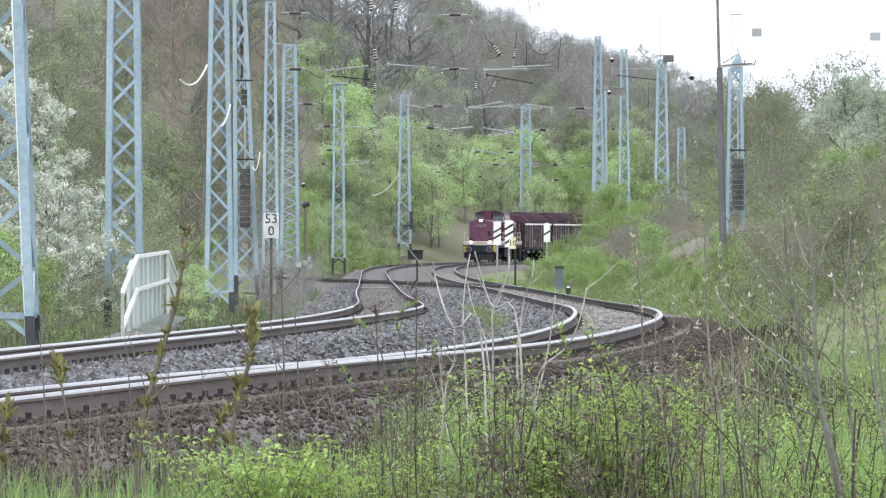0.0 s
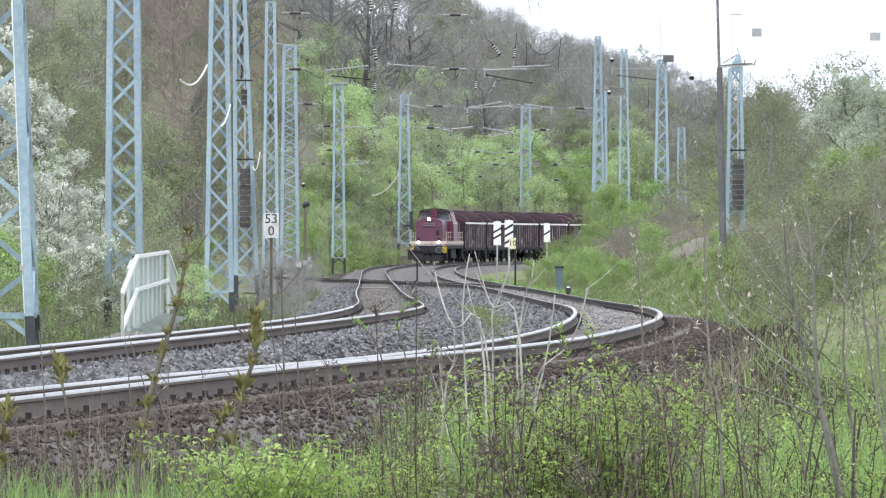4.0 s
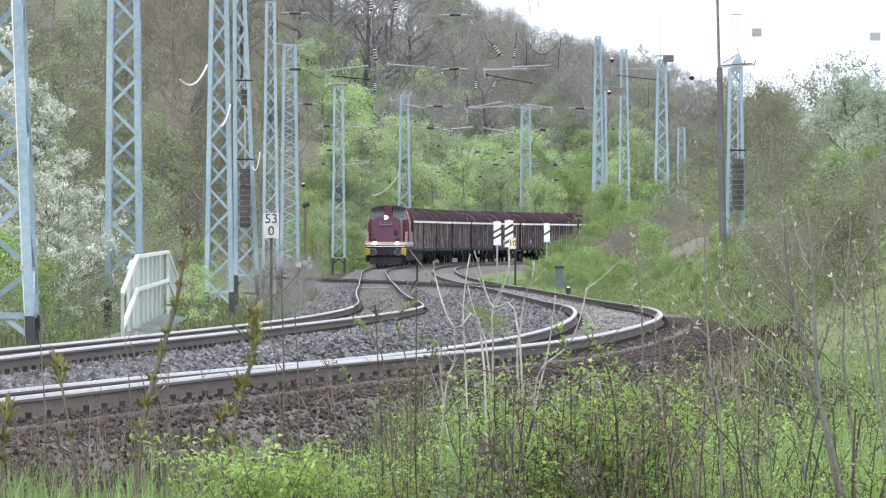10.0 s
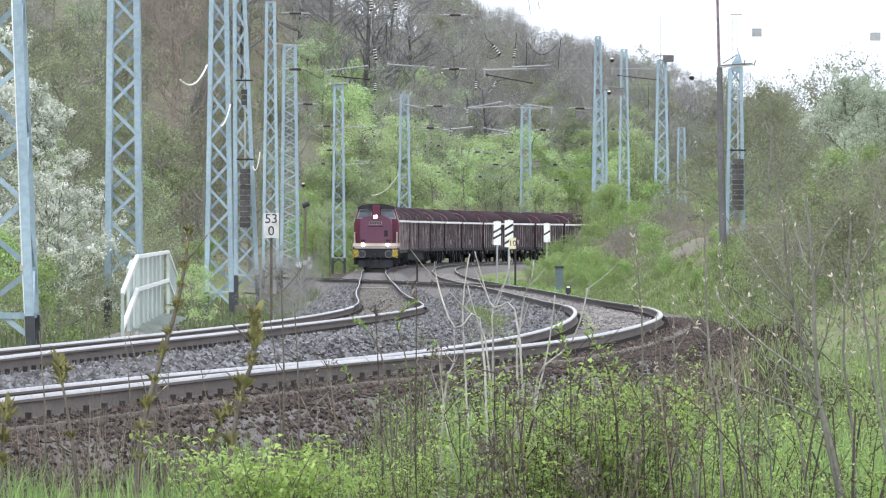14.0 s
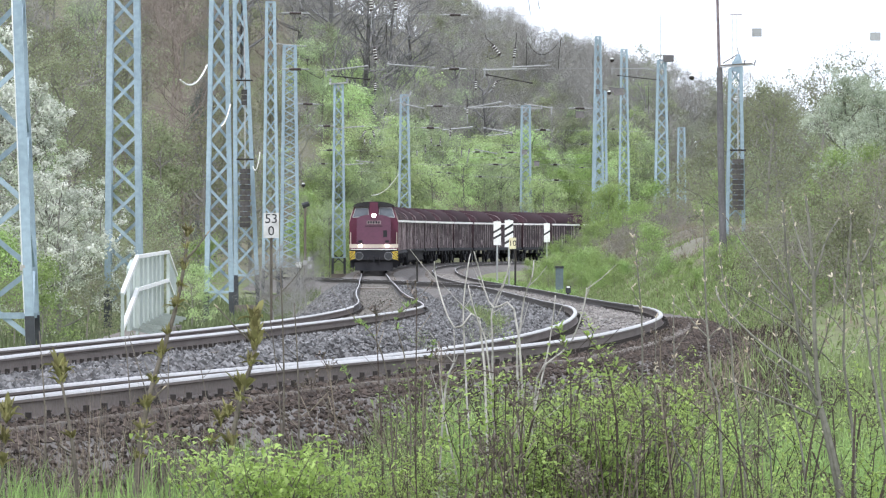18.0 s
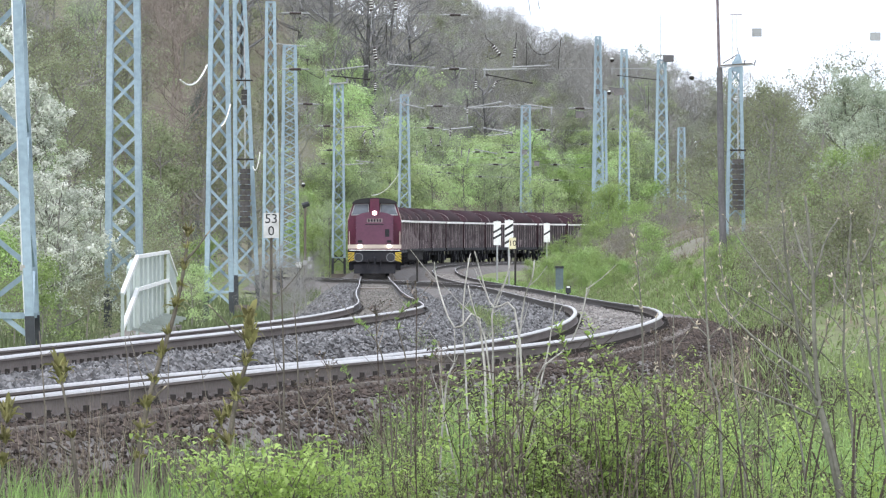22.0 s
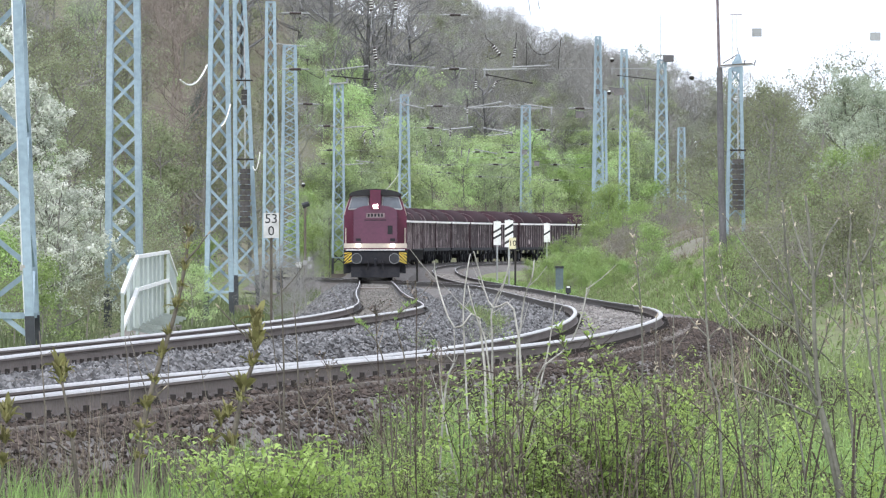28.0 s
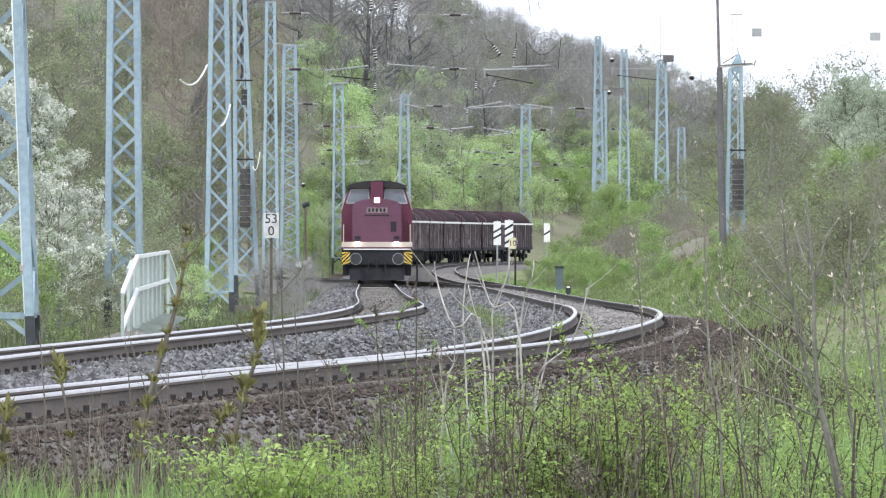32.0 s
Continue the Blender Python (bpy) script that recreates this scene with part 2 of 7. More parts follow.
def spline(pts):
    """A natural cubic through (x, y) pairs, straight beyond its ends."""
    x, y = np.array([p[0] for p in pts], float), np.array([p[1] for p in pts], float)
    n, h = len(x), np.diff(x)
    a, r = np.eye(n), np.zeros(n)
    for i in range(1, n - 1):
        a[i, i - 1:i + 2] = h[i - 1], 2 * (h[i - 1] + h[i]), h[i]
        r[i] = 6 * ((y[i + 1] - y[i]) / h[i] - (y[i] - y[i - 1]) / h[i - 1])
    s = np.linalg.solve(a, r)

    def at(q):
        q = np.asarray(q, float)
        i = np.clip(np.searchsorted(x, q) - 1, 0, n - 2)
        c = np.clip(q, x[0], x[-1])
        d0, d1 = c - x[i], x[i + 1] - c
        v = (s[i] * d1 ** 3 + s[i + 1] * d0 ** 3) / (6 * h[i]) + (y[i] / h[i] - s[i] * h[i] / 6) * d1 + (y[i + 1] / h[i] - s[i + 1] * h[i] / 6) * d0
        g = (s[i + 1] * d0 ** 2 - s[i] * d1 ** 2) / (2 * h[i]) + (y[i + 1] - y[i]) / h[i] - (s[i + 1] - s[i]) * h[i] / 6
        return v + g * (q - c)
    return at


def step(v, a, b):
    q = np.clip((np.asarray(v, float) - a) / (b - a), 0, 1)
    return q * q * (3 - 2 * q)


# ---- the line: centre of each track as x over y, rail height over y ----
X1 = spline([(30, -7.3), (63, -4.85), (78, -3.86), (90, -3.15), (105, -2.33), (118, -1.72), (135, -1.25), (152, -1.2), (200, -1.8), (285, -2.77), (313, -3.1), (345, -3.46),
             (396, -4.01), (423, -4.32), (452, -4.51), (466, -4.47), (480, -4.31), (494, -4.03), (508, -3.55), (522, -2.85), (536, -1.93), (550, -0.78), (564, 0.69), (578, 2.53),
             (594, 5.04), (612, 8.3), (634, 12.85), (660, 18.84), (700, 28.89)])
X2 = spline([(30, -7.0), (47.6, -3.83), (60, -1.75), (67, -0.52), (85, 1.35), (112, 2.84), (155, 3.36), (205, 2.98), (280, 1.98), (320, 1.31), (410, 0.25), (452.0, 0.07),
             (466.0, 0.11), (479.9, 0.27), (493.9, 0.55), (507.8, 1.03), (521.7, 1.72), (535.7, 2.63), (549.6, 3.78), (563.5, 5.24), (577.4, 7.06), (593.2, 9.55), (611.1, 12.79), (633.0, 17.32),
             (658.9, 23.3), (698.9, 33.33)])
# foot of the hill, and foot of the bank on the other side
HILL = spline([(30, -7.3), (63, -4.85), (78, -3.86), (90, -3.15), (105, -2.33), (118, -1.72), (135, -1.25), (152, -1.2), (200, -1.8), (285, -2.77), (313, -3.1), (345, -3.46),
               (396, -4.01), (423, -4.32), (448.5, -4.5), (471.5, -4.32), (485.5, -3.93), (496, -3.43), (509.5, -2.45), (523, -1.12), (533, 0.16), (546, 2.36), (560, 5.2), (575, 8.75),
               (592, 13.3), (620, 21.6), (660, 34.2), (720, 53.5)])
BANK = spline([(30, -7.0), (47.6, -3.83), (60, -1.75), (67, -0.52), (85, 1.35), (112, 2.84), (155, 3.36), (205, 2.98), (280, 1.98), (320, 1.31), (410, 0.25), (448.5, 0.08),
               (471.5, 0.3), (485.5, 0.69), (496, 1.19), (509.5, 2.2), (523, 3.55), (533, 4.85), (546, 7.05), (560, 9.95), (575, 13.5), (592, 18.1), (620, 26.4), (660, 39.1),
               (720, 58.4)])
X3 = spline([(258, 2.28), (285, 1.25), (310, -1.2), (335, -3.9), (360, -6.6), (380, -8.7)])
ZR = spline([(20, 0.86), (47, 0.89), (60, 0.92), (78, 0.88), (90, 0.835), (112, 0.76), (135, 0.66), (155, 0.545), (205, 0.35), (286, 0.14), (330, 0.04),
             (372, -0.03), (410, -0.05), (459, 0.01), (500, 0.09), (530, 0.12), (600, 0.12), (750, 0.2)])


def cant1(y):
    return 0.085 * (1 - step(y, 105, 160))


def cant2(y):
    return 0.11 * (1 - step(y, 90, 140))


def ground(x, y):
    """Height of the ground."""
    x, y = np.asarray(x, float), np.asarray(y, float)
    yc = np.clip(y, 30, 640)
    base = ZR(yc) - 0.62
    x1, x2 = HILL(yc), BANK(yc)
    run = np.clip(y - 640, 0, 150) * 0.317
    dl, dr = x1 + run - 2.4 - x, x - (x2 + run + 2.2)
    left = -0.35 * step(dl, 0.2, 3.0) + 0.40 * np.clip(dl - 9, 0, 105) * step(y, 150, 330)
    bank = step(y, 95, 160)
    bank = bank * (1 - 0.42 * step(y, 345, 425))
    right = bank * (2.9 * step(dr, 0.8, 7.5) + 0.16 * np.clip(dr - 7.5, 0, 40)) - (1 - bank) * 0.35 * step(dr, 0, 4)
    rough = 0.10 * np.sin(x * 1.7 + y * 0.31) * np.sin(y * 0.9 + x * 0.4) * step(np.maximum(dl, dr), 0.5, 3)
    hump = 0.30 * bank * np.sin(x * 0.8 + y * 0.11) * np.sin(y * 0.17 - x * 0.35) * step(dr, 1.5, 5)
    return base + left + right + rough + hump


xs = np.unique(np.round(np.concatenate([np.arange(-22, 26, 0.6), -22 - np.geomspace(1, 2500, 26), 26 + np.geomspace(1, 2500, 26)]), 3))
ys = np.unique(np.round(np.concatenate([-np.geomspace(1, 1500, 8), np.arange(0, 30, 6), np.arange(30, 140, 1.0), np.arange(140, 320, 3.0), np.arange(320, 700, 6.0), np.geomspace(700, 4000, 14)]), 3))
gx, gy = np.meshgrid(xs, ys)
gz = ground(gx, gy)
g = MB()
nx = len(xs)
g.v = list(zip(gx.ravel().tolist(), gy.ravel().tolist(), gz.ravel().tolist()))
g.f = [(j * nx + i, j * nx + i + 1, (j + 1) * nx + i + 1, (j + 1) * nx + i) for j in range(len(ys) - 1) for i in range(nx - 1)]
land = g.mesh("ground", M_GROUND)
land.materials.append(M_LITTER)
_cx, _cy = (gx[:-1, :-1] + gx[1:, 1:]) / 2, (gy[:-1, :-1] + gy[1:, 1:]) / 2
_wood = (_cy > 300) & (HILL(np.clip(_cy, 30, 640)) + np.clip(_cy - 640, 0, 150) * 0.317 - _cx > 11 + 2 * np.sin(_cy * 0.2))
_off = _cx - BANK(np.clip(_cy, 30, 640))
_dead = (_cy > 255) & (_cy < 352) & (_off > 6.0 + 0.5 * np.sin(_cy * 0.3)) & (_off < 9.6 + 0.4 * np.sin(_cy * 0.23))
land.materials.append(M_THATCH)
land.polygons.foreach_set("material_index", (_wood + 2 * _dead).ravel().astype(np.int32))
tagged(part("ground", land, M_GROUND, smooth=True), "grassy soil of a railway cutting with spring growth", "ground", kind="structure")


# ---- tracks ----
RAIL_WEB = [(-0.065, -0.172), (0.065, -0.172), (0.065, -0.16), (0.012, -0.145), (0.009, -0.052), (0.036, -0.043), (0.036, -0.0255), (-0.035, -0.0255), (-0.035, -0.043), (-0.009, -0.052), (-0.012, -0.145), (-0.065, -0.16)]
RAIL_HEAD = [(-0.034, -0.005), (-0.030, 0.0), (0.024, 0.0), (0.031, -0.010), (0.0350, -0.023), (0.009, -0.027), (-0.009, -0.027), (-0.034, -0.023)]


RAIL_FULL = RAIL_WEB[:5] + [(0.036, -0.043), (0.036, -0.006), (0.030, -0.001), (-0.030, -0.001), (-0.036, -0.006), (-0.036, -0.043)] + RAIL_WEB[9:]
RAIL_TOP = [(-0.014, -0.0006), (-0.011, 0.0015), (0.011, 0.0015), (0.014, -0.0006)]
SHADED_FROM = 147  # beyond here shade is put into the rail colour, with a narrow bright strip


def frames_along(fx, y0, y1, gap):
    """Points every gap metres along a track: x, y, heading (dx/dy as an angle)."""
    yy = np.arange(y0, max(y1, y0 + 0.3), 0.25)
    xx = fx(yy)
    arc = np.concatenate([[0], np.cumsum(np.hypot(np.diff(xx), np.diff(yy)))])
    q = np.arange(0, arc[-1], gap)
    y = np.interp(q, arc, yy)
    return fx(y), y, np.arctan2(fx(y + 0.2) - fx(y - 0.2), 0.4)


def rail_sweep(profile, fx, y0, y1, offset, lower):
    mb = MB()
    xs_, ys_, an = frames_along(fx, y0, y1, 1.5)
    n = len(profile)
    for x, y, a in zip(xs_, ys_, an):
        z = float(ZR(y)) - lower(y)
        for u, w in profile:
            mb.v.append((x + (offset + u) * math.cos(a), y - (offset + u) * math.sin(a), z + w))
    for i in range(len(xs_) - 1):
        for k in range(n):
            mb.f.append((i * n + k, i * n + (k + 1) % n, (i + 1) * n + (k + 1) % n, (i + 1) * n + k))
    mb.f.append(tuple(range(n)))
    return mb


def railway_track(fx, y0, y1, cant, label, clips_to):
    t = thing("railway_track", label, "railway track", "tracks")
    for side in (-1, 1):
        low = (lambda y: cant(y)) if side < 0 else (lambda y: 0.0)
        if y0 < SHADED_FROM:
            r = part("rail", rail_sweep(RAIL_WEB, fx, y0, SHADED_FROM, side * 0.7525, low), M_RUST, t, "rusty brown steel rail")
            part("rail_head", rail_sweep(RAIL_HEAD, fx, y0, SHADED_FROM, side * 0.7525, low), M_HEAD, r, "worn bright running surface")
        r = part("rail", rail_sweep(RAIL_FULL, fx, max(y0, SHADED_FROM - 1.0), y1, side * 0.7525, low), M_RUSTSHADE, t, "dark steel rail with shade put into its colour")
        part("running_strip", rail_sweep(RAIL_TOP, fx, max(y0, SHADED_FROM - 1.0), y1, side * 0.7525, low), M_HEAD, r, "narrow bright running strip")
        cl = MB()
        for x, y, a in zip(*frames_along(fx, y0, min(y1, clips_to), 0.63)):
            z = float(ZR(y)) - low(y) - 0.165
            for u in (-0.1, 0.1):
                cx, cy = x + (side * 0.7525 + u) * math.cos(a), y - (side * 0.7525 + u) * math.sin(a)
                cl.box(cx - 0.045, cx + 0.045, cy - 0.085, cy + 0.085, z - 0.035, z + 0.012)
                cl.box(cx - 0.022, cx + 0.022, cy - 0.03, cy + 0.03, z + 0.01, z + 0.055)
        if cl.v:
            tagged(part("fastening_iron", cl, M_CLIP, t), "dark iron rail fastenings", kind="stuff")
    block = MB().box(-1.25, 1.25, -0.13, 0.13, -0.37, -0.195).mesh("sleeper", M_SLEEPER)
    far = MB()
    for i, (x, y, a) in enumerate(zip(*frames_along(fx, y0, y1, 0.63))):
        m = Matrix.Translation((x, y, float(ZR(y)) - cant(y) / 2)) @ Matrix.Rotation(-a, 4, "Z") @ Matrix.Rotation(-cant(y) / 1.5, 4, "Y")
        if i < 230:
            part("sleeper", block, M_SLEEPER, t, m=m)
        else:
            far.add([m @ v.co for v in block.vertices], [tuple(f.vertices) for f in block.polygons])
    if far.v:
        tagged(part("sleeper_row", far, M_SLEEPER, t), kind="stuff")
    return t


def ballast_bed(fx, y0, y1, cant):
    mb = MB()
    prof = [(-2.7, -0.75), (-1.75, -0.235), (-0.95, -0.195), (-0.55, -0.19), (0.0, -0.185), (0.55, -0.19), (0.95, -0.195), (1.75, -0.235), (2.7, -0.8)]
    xs_, ys_, an = frames_along(fx, y0, y1, 2.0)
    for x, y, a in zip(xs_, ys_, an):
        z = float(ZR(y))
        for u, w in prof:
            c = cant(y) * min(max(0.5 - u / 1.5, 0), 1.2)
            mb.v.append((x + u * math.cos(a), y - u * math.sin(a), z + w - c + 0.02 * math.sin(y * 2.1 + u * 5)))
    n = len(prof)
    mb.f = [(i * n + k, (i + 1) * n + k, (i + 1) * n + k + 1, i * n + k + 1) for i in range(len(xs_) - 1) for k in range(n - 1)]
    return mb


TRACKS = [(X1, 30, 720, cant1, "running track with worn bright rails on grey ballast"), (X2, 30, 720, cant2, "second running track with worn bright rails"),
          (X3, 258, 380, lambda y: 0.0, "crossover track with dark rusty rails")]
for fx, y0, y1, cant, lab in TRACKS:
    railway_track(fx, y0, y1, cant, lab, 170)
    tagged(part("ballast_bed", ballast_bed(fx, y0 - 5 if y0 < 100 else y0, y1, cant), M_BALLAST, smooth=True), "grey stone ballast bed under the rails", "ballast", kind="structure")


# ---- train ----
def arc(cy, cz, ry, rz, a0, a1, n):
    return [(cy + ry * math.cos(radians(a0 + (a1 - a0) * i / n)), cz + rz * math.sin(radians(a0 + (a1 - a0) * i / n))) for i in range(n + 1)]


def wheelset_mesh(r):
    mb = MB()
    for s in (-1, 1):
        for y0, y1, rr in ((0.69, 0.715, r + 0.03), (0.715, 0.82, r)):
            ring = [(rr * math.cos(2 * math.pi * k / 18), rr * math.sin(2 * math.pi * k / 18)) for k in range(18)]
            vs = [(x, s * y0, z) for x, z in ring] + [(x, s * y1, z) for x, z in ring]
            mb.add(vs, [(k, (k + 1) % 18, 18 + (k + 1) % 18, 18 + k) for k in range(18)] + [tuple(range(18)), tuple(range(18, 36))])
        for k in range(5):
            a = 2 * math.pi * k / 5
            mb.bar((0.1 * math.cos(a), s * 0.825, 0.1 * math.sin(a)), (0.8 * r * math.cos(a), s * 0.825, 0.8 * r * math.sin(a)), 0.06, 0.03)
    return mb.tube([(0, -0.86, 0), (0, 0.86, 0)], 0.08, 8)


SPINNERS = []


def add_wheels(t, xs_, r, label):
    me = wheelset_mesh(r).mesh("wheelset", M_UNDER)
    for x in xs_:
        w = part("wheelset", me, M_UNDER, t, label, m=Matrix.Translation((x, 0, r)))
        SPINNERS.append((w, x, r))


def bogie_mesh(half, r):
    mb = MB()
    for s in (-1, 1):
        mb.box(-half - 0.45, half + 0.45, s * 0.93 - 0.06, s * 0.93 + 0.06, r + 0.02, r + 0.2)
        mb.box(-0.3, 0.3, s * 0.95 - 0.1, s * 0.95 + 0.1, r - 0.25, r + 0.25)
        for e in (-half, half):
            mb.box(e - 0.16, e + 0.16, s * 1.0 - 0.1, s * 1.0 + 0.1, r - 0.18, r + 0.18)
    return mb.box(-0.2, 0.2, -0.9, 0.9, r, r + 0.25)


def buffer_parts(t, x, out):
    for s in (-1, 1):
        b = MB().tube([(x, s * 0.9, 1.06), (x + out * 0.35, s * 0.9, 1.06)], 0.1, 10).tube([(x + out * 0.35, s * 0.9, 1.06), (x + out * 0.62, s * 0.9, 1.06)], 0.075, 10)
        b = part("buffer", b, M_UNDER, t)
        d = MB().tube([(x + out * 0.60, s * 0.9, 1.06), (x + out * 0.645, s * 0.9, 1.06)], [0.235, 0.225], 20)
        part("buffer_disc", d, M_MASTDARK, b, "worn dark buffer disc")
        part("buffer_ring", MB().tube([(x + out * 0.598, s * 0.9, 1.06), (x + out * 0.635, s * 0.9, 1.06)], [0.255, 0.255], 20), M_RING, b, "dull grey painted rim")


def locomotive():
    t = thing("locomotive", "wine-red diesel locomotive with cream stripe and lit headlamps", "locomotive")
    part("underframe", MB().box(-6.5, 6.42, -1.48, 1.48, 1.18, 1.42), M_UNDER, t)
    part("buffer_beam", MB().box(6.4, 6.52, -1.5, 1.5, 0.82, 1.46), M_UNDER, t)
    part("buffer_beam", MB().box(-6.52, -6.4, -1.5, 1.5, 0.82, 1.46), M_UNDER, t)
    for s in (-1, 1):
        panel = part("warning_panel", MB().box(6.522, 6.535, min(s * 1.13, s * 1.5), max(s * 1.13, s * 1.5), 0.80, 1.36), M_BLACK, t, "yellow and black striped warning panel")
        for k in range(5):
            z0 = 0.58 + k * 0.17
            o = [(s * 1.49, z0), (s * 1.14, z0 + 0.34), (s * 1.14, z0 + 0.42), (s * 1.49, z0 + 0.08)]
            o = [(y, min(max(z, 0.805), 1.355)) for y, z in o]
            if max(z for y, z in o) - min(z for y, z in o) > 0.05:
                part("stripe", MB().prism(o, 6.537, 6.541), M_YELLOW, panel, "yellow diagonal stripe")
    # cream band round the frame, hoods, cab
    part("frame_band", MB().box(-6.45, 6.46, -1.5, 1.5, 1.56, 1.78), M_CREAM, t, "cream painted band")
    part("walkway", MB().box(-6.45, 6.44, -1.495, 1.495, 1.42, 1.56), M_REDCAB, t)
    part("front_rail_bar", MB().bar((6.56, -1.42, 1.47), (6.56, 1.42, 1.47), 0.045, 0.045), M_WHITE, t, "white step edge")
    hood = [(-1.05, 1.78), (1.05, 1.78), (1.05, 3.30)] + arc(0, 3.30, 1.05, 0.32, 0, 180, 10)[1:-1] + [(-1.05, 3.30)]
    h = part("front_hood", MB().prism(hood, 1.6, 5.95), M_REDNOSE, t, "wine-red bonnet, sky reflection put into its colour")
    part("hood_face", MB().prism([(y * 0.985, 1.78 + (z - 1.78) * 0.985) for y, z in hood], 5.95, 6.05), M_REDNOSE, h)
    part("number_panel", MB().box(6.052, 6.07, -0.44, 0.44, 3.02, 3.24), M_RIM, h, "small worn number panel")
    for k in range(5):
        part("number_bar", MB().box(6.072, 6.076, -0.37 + k * 0.16, -0.28 + k * 0.16, 3.06, 3.20), M_UNDER, h, "dark illegible figure")
    part("grille_slot", MB().box(6.052, 6.066, -0.52, 0.52, 2.88, 2.925), M_UNDER, h, "dark slot")
    part("hatch", MB().box(6.052, 6.072, 0.58, 0.82, 2.22, 2.64), M_UNDER, h, "dark hatch")
    for y in (-0.82, 0.82):
        part("lamp_hood", MB().box(6.06, 6.16, y - 0.12, y + 0.12, 1.90, 2.02), M_UNDER, h, "black lamp hood")
        part("headlamp", MB().box(6.465, 6.53, y - 0.085, y + 0.085, 1.61, 1.78), M_LAMP, t, "lit white headlamp")
    part("top_lamp_housing", MB().box(5.75, 6.08, -0.22, 0.22, 3.40, 3.71), M_REDCAB, t)
    part("headlamp", MB().box(6.082, 6.12, -0.11, 0.11, 3.45, 3.65), M_LAMP, t, "lit white top headlamp")
    part("marker_lamp", MB().tube([(1.7, 0, 3.86), (1.8, 0, 3.86)], 0.08, 10), M_LAMP, t)
    rear = part("rear_hood", MB().prism(hood, -6.2, -1.2), M_REDCAB, t, "wine-red bonnet")
    for k in range(6):
        for s in (-1, 1):
            part("side_grille", MB().box(-5.7 + k * 0.75, -5.1 + k * 0.75, min(s * 1.052, s * 1.07), max(s * 1.052, s * 1.07), 2.2, 3.0), M_UNDER, rear)
            if k < 5:
                part("side_door", MB().box(2.0 + k * 0.78, 2.7 + k * 0.78, min(s * 1.052, s * 1.07), max(s * 1.052, s * 1.07), 1.9, 3.1), M_REDCAB, h)
    cab = [(-1.52, 1.78), (1.52, 1.78), (1.52, 3.1), (1.22, 4.13)] + arc(0, 4.13, 1.22, 0.27, 0, 180, 10)[1:-1] + [(-1.22, 4.13), (-1.52, 3.1)]
    c = part("cab", MB().prism(cab, -1.2, 1.6), M_REDCAB, t, "wine-red driver's cab")
    part("cab_roof", MB().prism([(-1.30, 4.11), (1.30, 4.11)] + arc(0, 4.13, 1.28, 0.31, 0, 180, 12), -1.4, 1.8), M_BLACK, t, "dark cab roof")
    part("roof_box", MB().box(1.62, 2.6, -0.26, 0.26, 3.55, 4.38), M_REDCAB, t, "horn and exhaust box")
    for x0, x1 in ((1.602, 1.625), (-1.225, -1.202)):
        for s in (-1, 1):
            o = [(s * 0.32, 3.50), (s * 1.31, 3.45), (s * 1.12, 4.04), (s * 0.36, 4.08)]
            w = part("cab_window", MB().prism(o, x0, x1), M_GLASS, c, "dark cab window")
            fr = MB()
            for a, b in zip(o, o[1:] + o[:1]):
                fr.bar(((x0 + x1) / 2, *a), ((x0 + x1) / 2, *b), 0.05, 0.05)
            part("window_frame", fr, M_GALV, w)
    for s in (-1, 1):
        for xa in (-0.95, 0.35):
            w = MB().add([(xa, s * 1.50, 3.2), (xa + 1.0, s * 1.50, 3.2), (xa + 1.0, s * 1.29, 3.85), (xa, s * 1.29, 3.85)], [(0, 1, 2, 3)])
            part("side_window", w, M_GLASS, c)
            fr = MB()
            o = [(xa, s * 1.51, 3.2), (xa + 1.0, s * 1.51, 3.2), (xa + 1.0, s * 1.30, 3.86), (xa, s * 1.30, 3.86)]
            for a, b in zip(o, o[1:] + o[:1]):
                fr.bar(a, b, 0.06, 0.06)
            part("window_frame", fr, M_CREAM, c)
        for k in range(9):
            x = -6.2 + k * 1.55
            if -1.4 < x < 1.8:
                continue
            part("handrail_post", MB().tube([(x, s * 1.42, 1.56), (x, s * 1.42, 2.5)], 0.02, 6), M_CREAM, t)
        for x0, x1 in ((-6.2, -1.2), (1.6, 6.3)):
            part("handrail", MB().tube([(x0, s * 1.42, 2.5), (x1, s * 1.42, 2.5)], 0.022, 6), M_CREAM, t)
            part("handrail", MB().tube([(x0, s * 1.42, 2.1), (x1, s * 1.42, 2.1)], 0.02, 6), M_CREAM, t)
        part("fuel_tank", MB().box(-1.9, 1.9, min(s * 0.75, s * 1.35), max(s * 0.75, s * 1.35), 0.42, 1.16), M_UNDER, t)
        for x in (-5.9, 5.9):
            part("cab_step", MB().box(x - 0.3, x + 0.3, min(s * 1.2, s * 1.45), max(s * 1.2, s * 1.45), 0.35, 1.18), M_UNDER, t)
    for x in (-6.35, 6.35):
        q = 1 if x > 0 else -1
        part("rail_guard", MB().add([(x, -1.2, 0.85), (x, 1.2, 0.85), (x + q * 0.22, 1.15, 0.16), (x + q * 0.22, -1.15, 0.16), (x - q * .1, -1.2, 0.85), (x - q * .1, 1.2, 0.85), (x + q * 0.1, 1.15, 0.16), (x + q * 0.1, -1.15, 0.16)],
             [(0, 1, 2, 3), (4, 7, 6, 5), (0, 3, 7, 4), (1, 5, 6, 2), (0, 4, 5, 1), (3, 2, 6, 7)]), M_UNDER, t)
        part("coupling", MB().tube([(x, 0, 1.05), (x + q * 0.55, 0, 1.0), (x + q * 0.5, 0, 0.7)], 0.06, 8), M_UNDER, t)
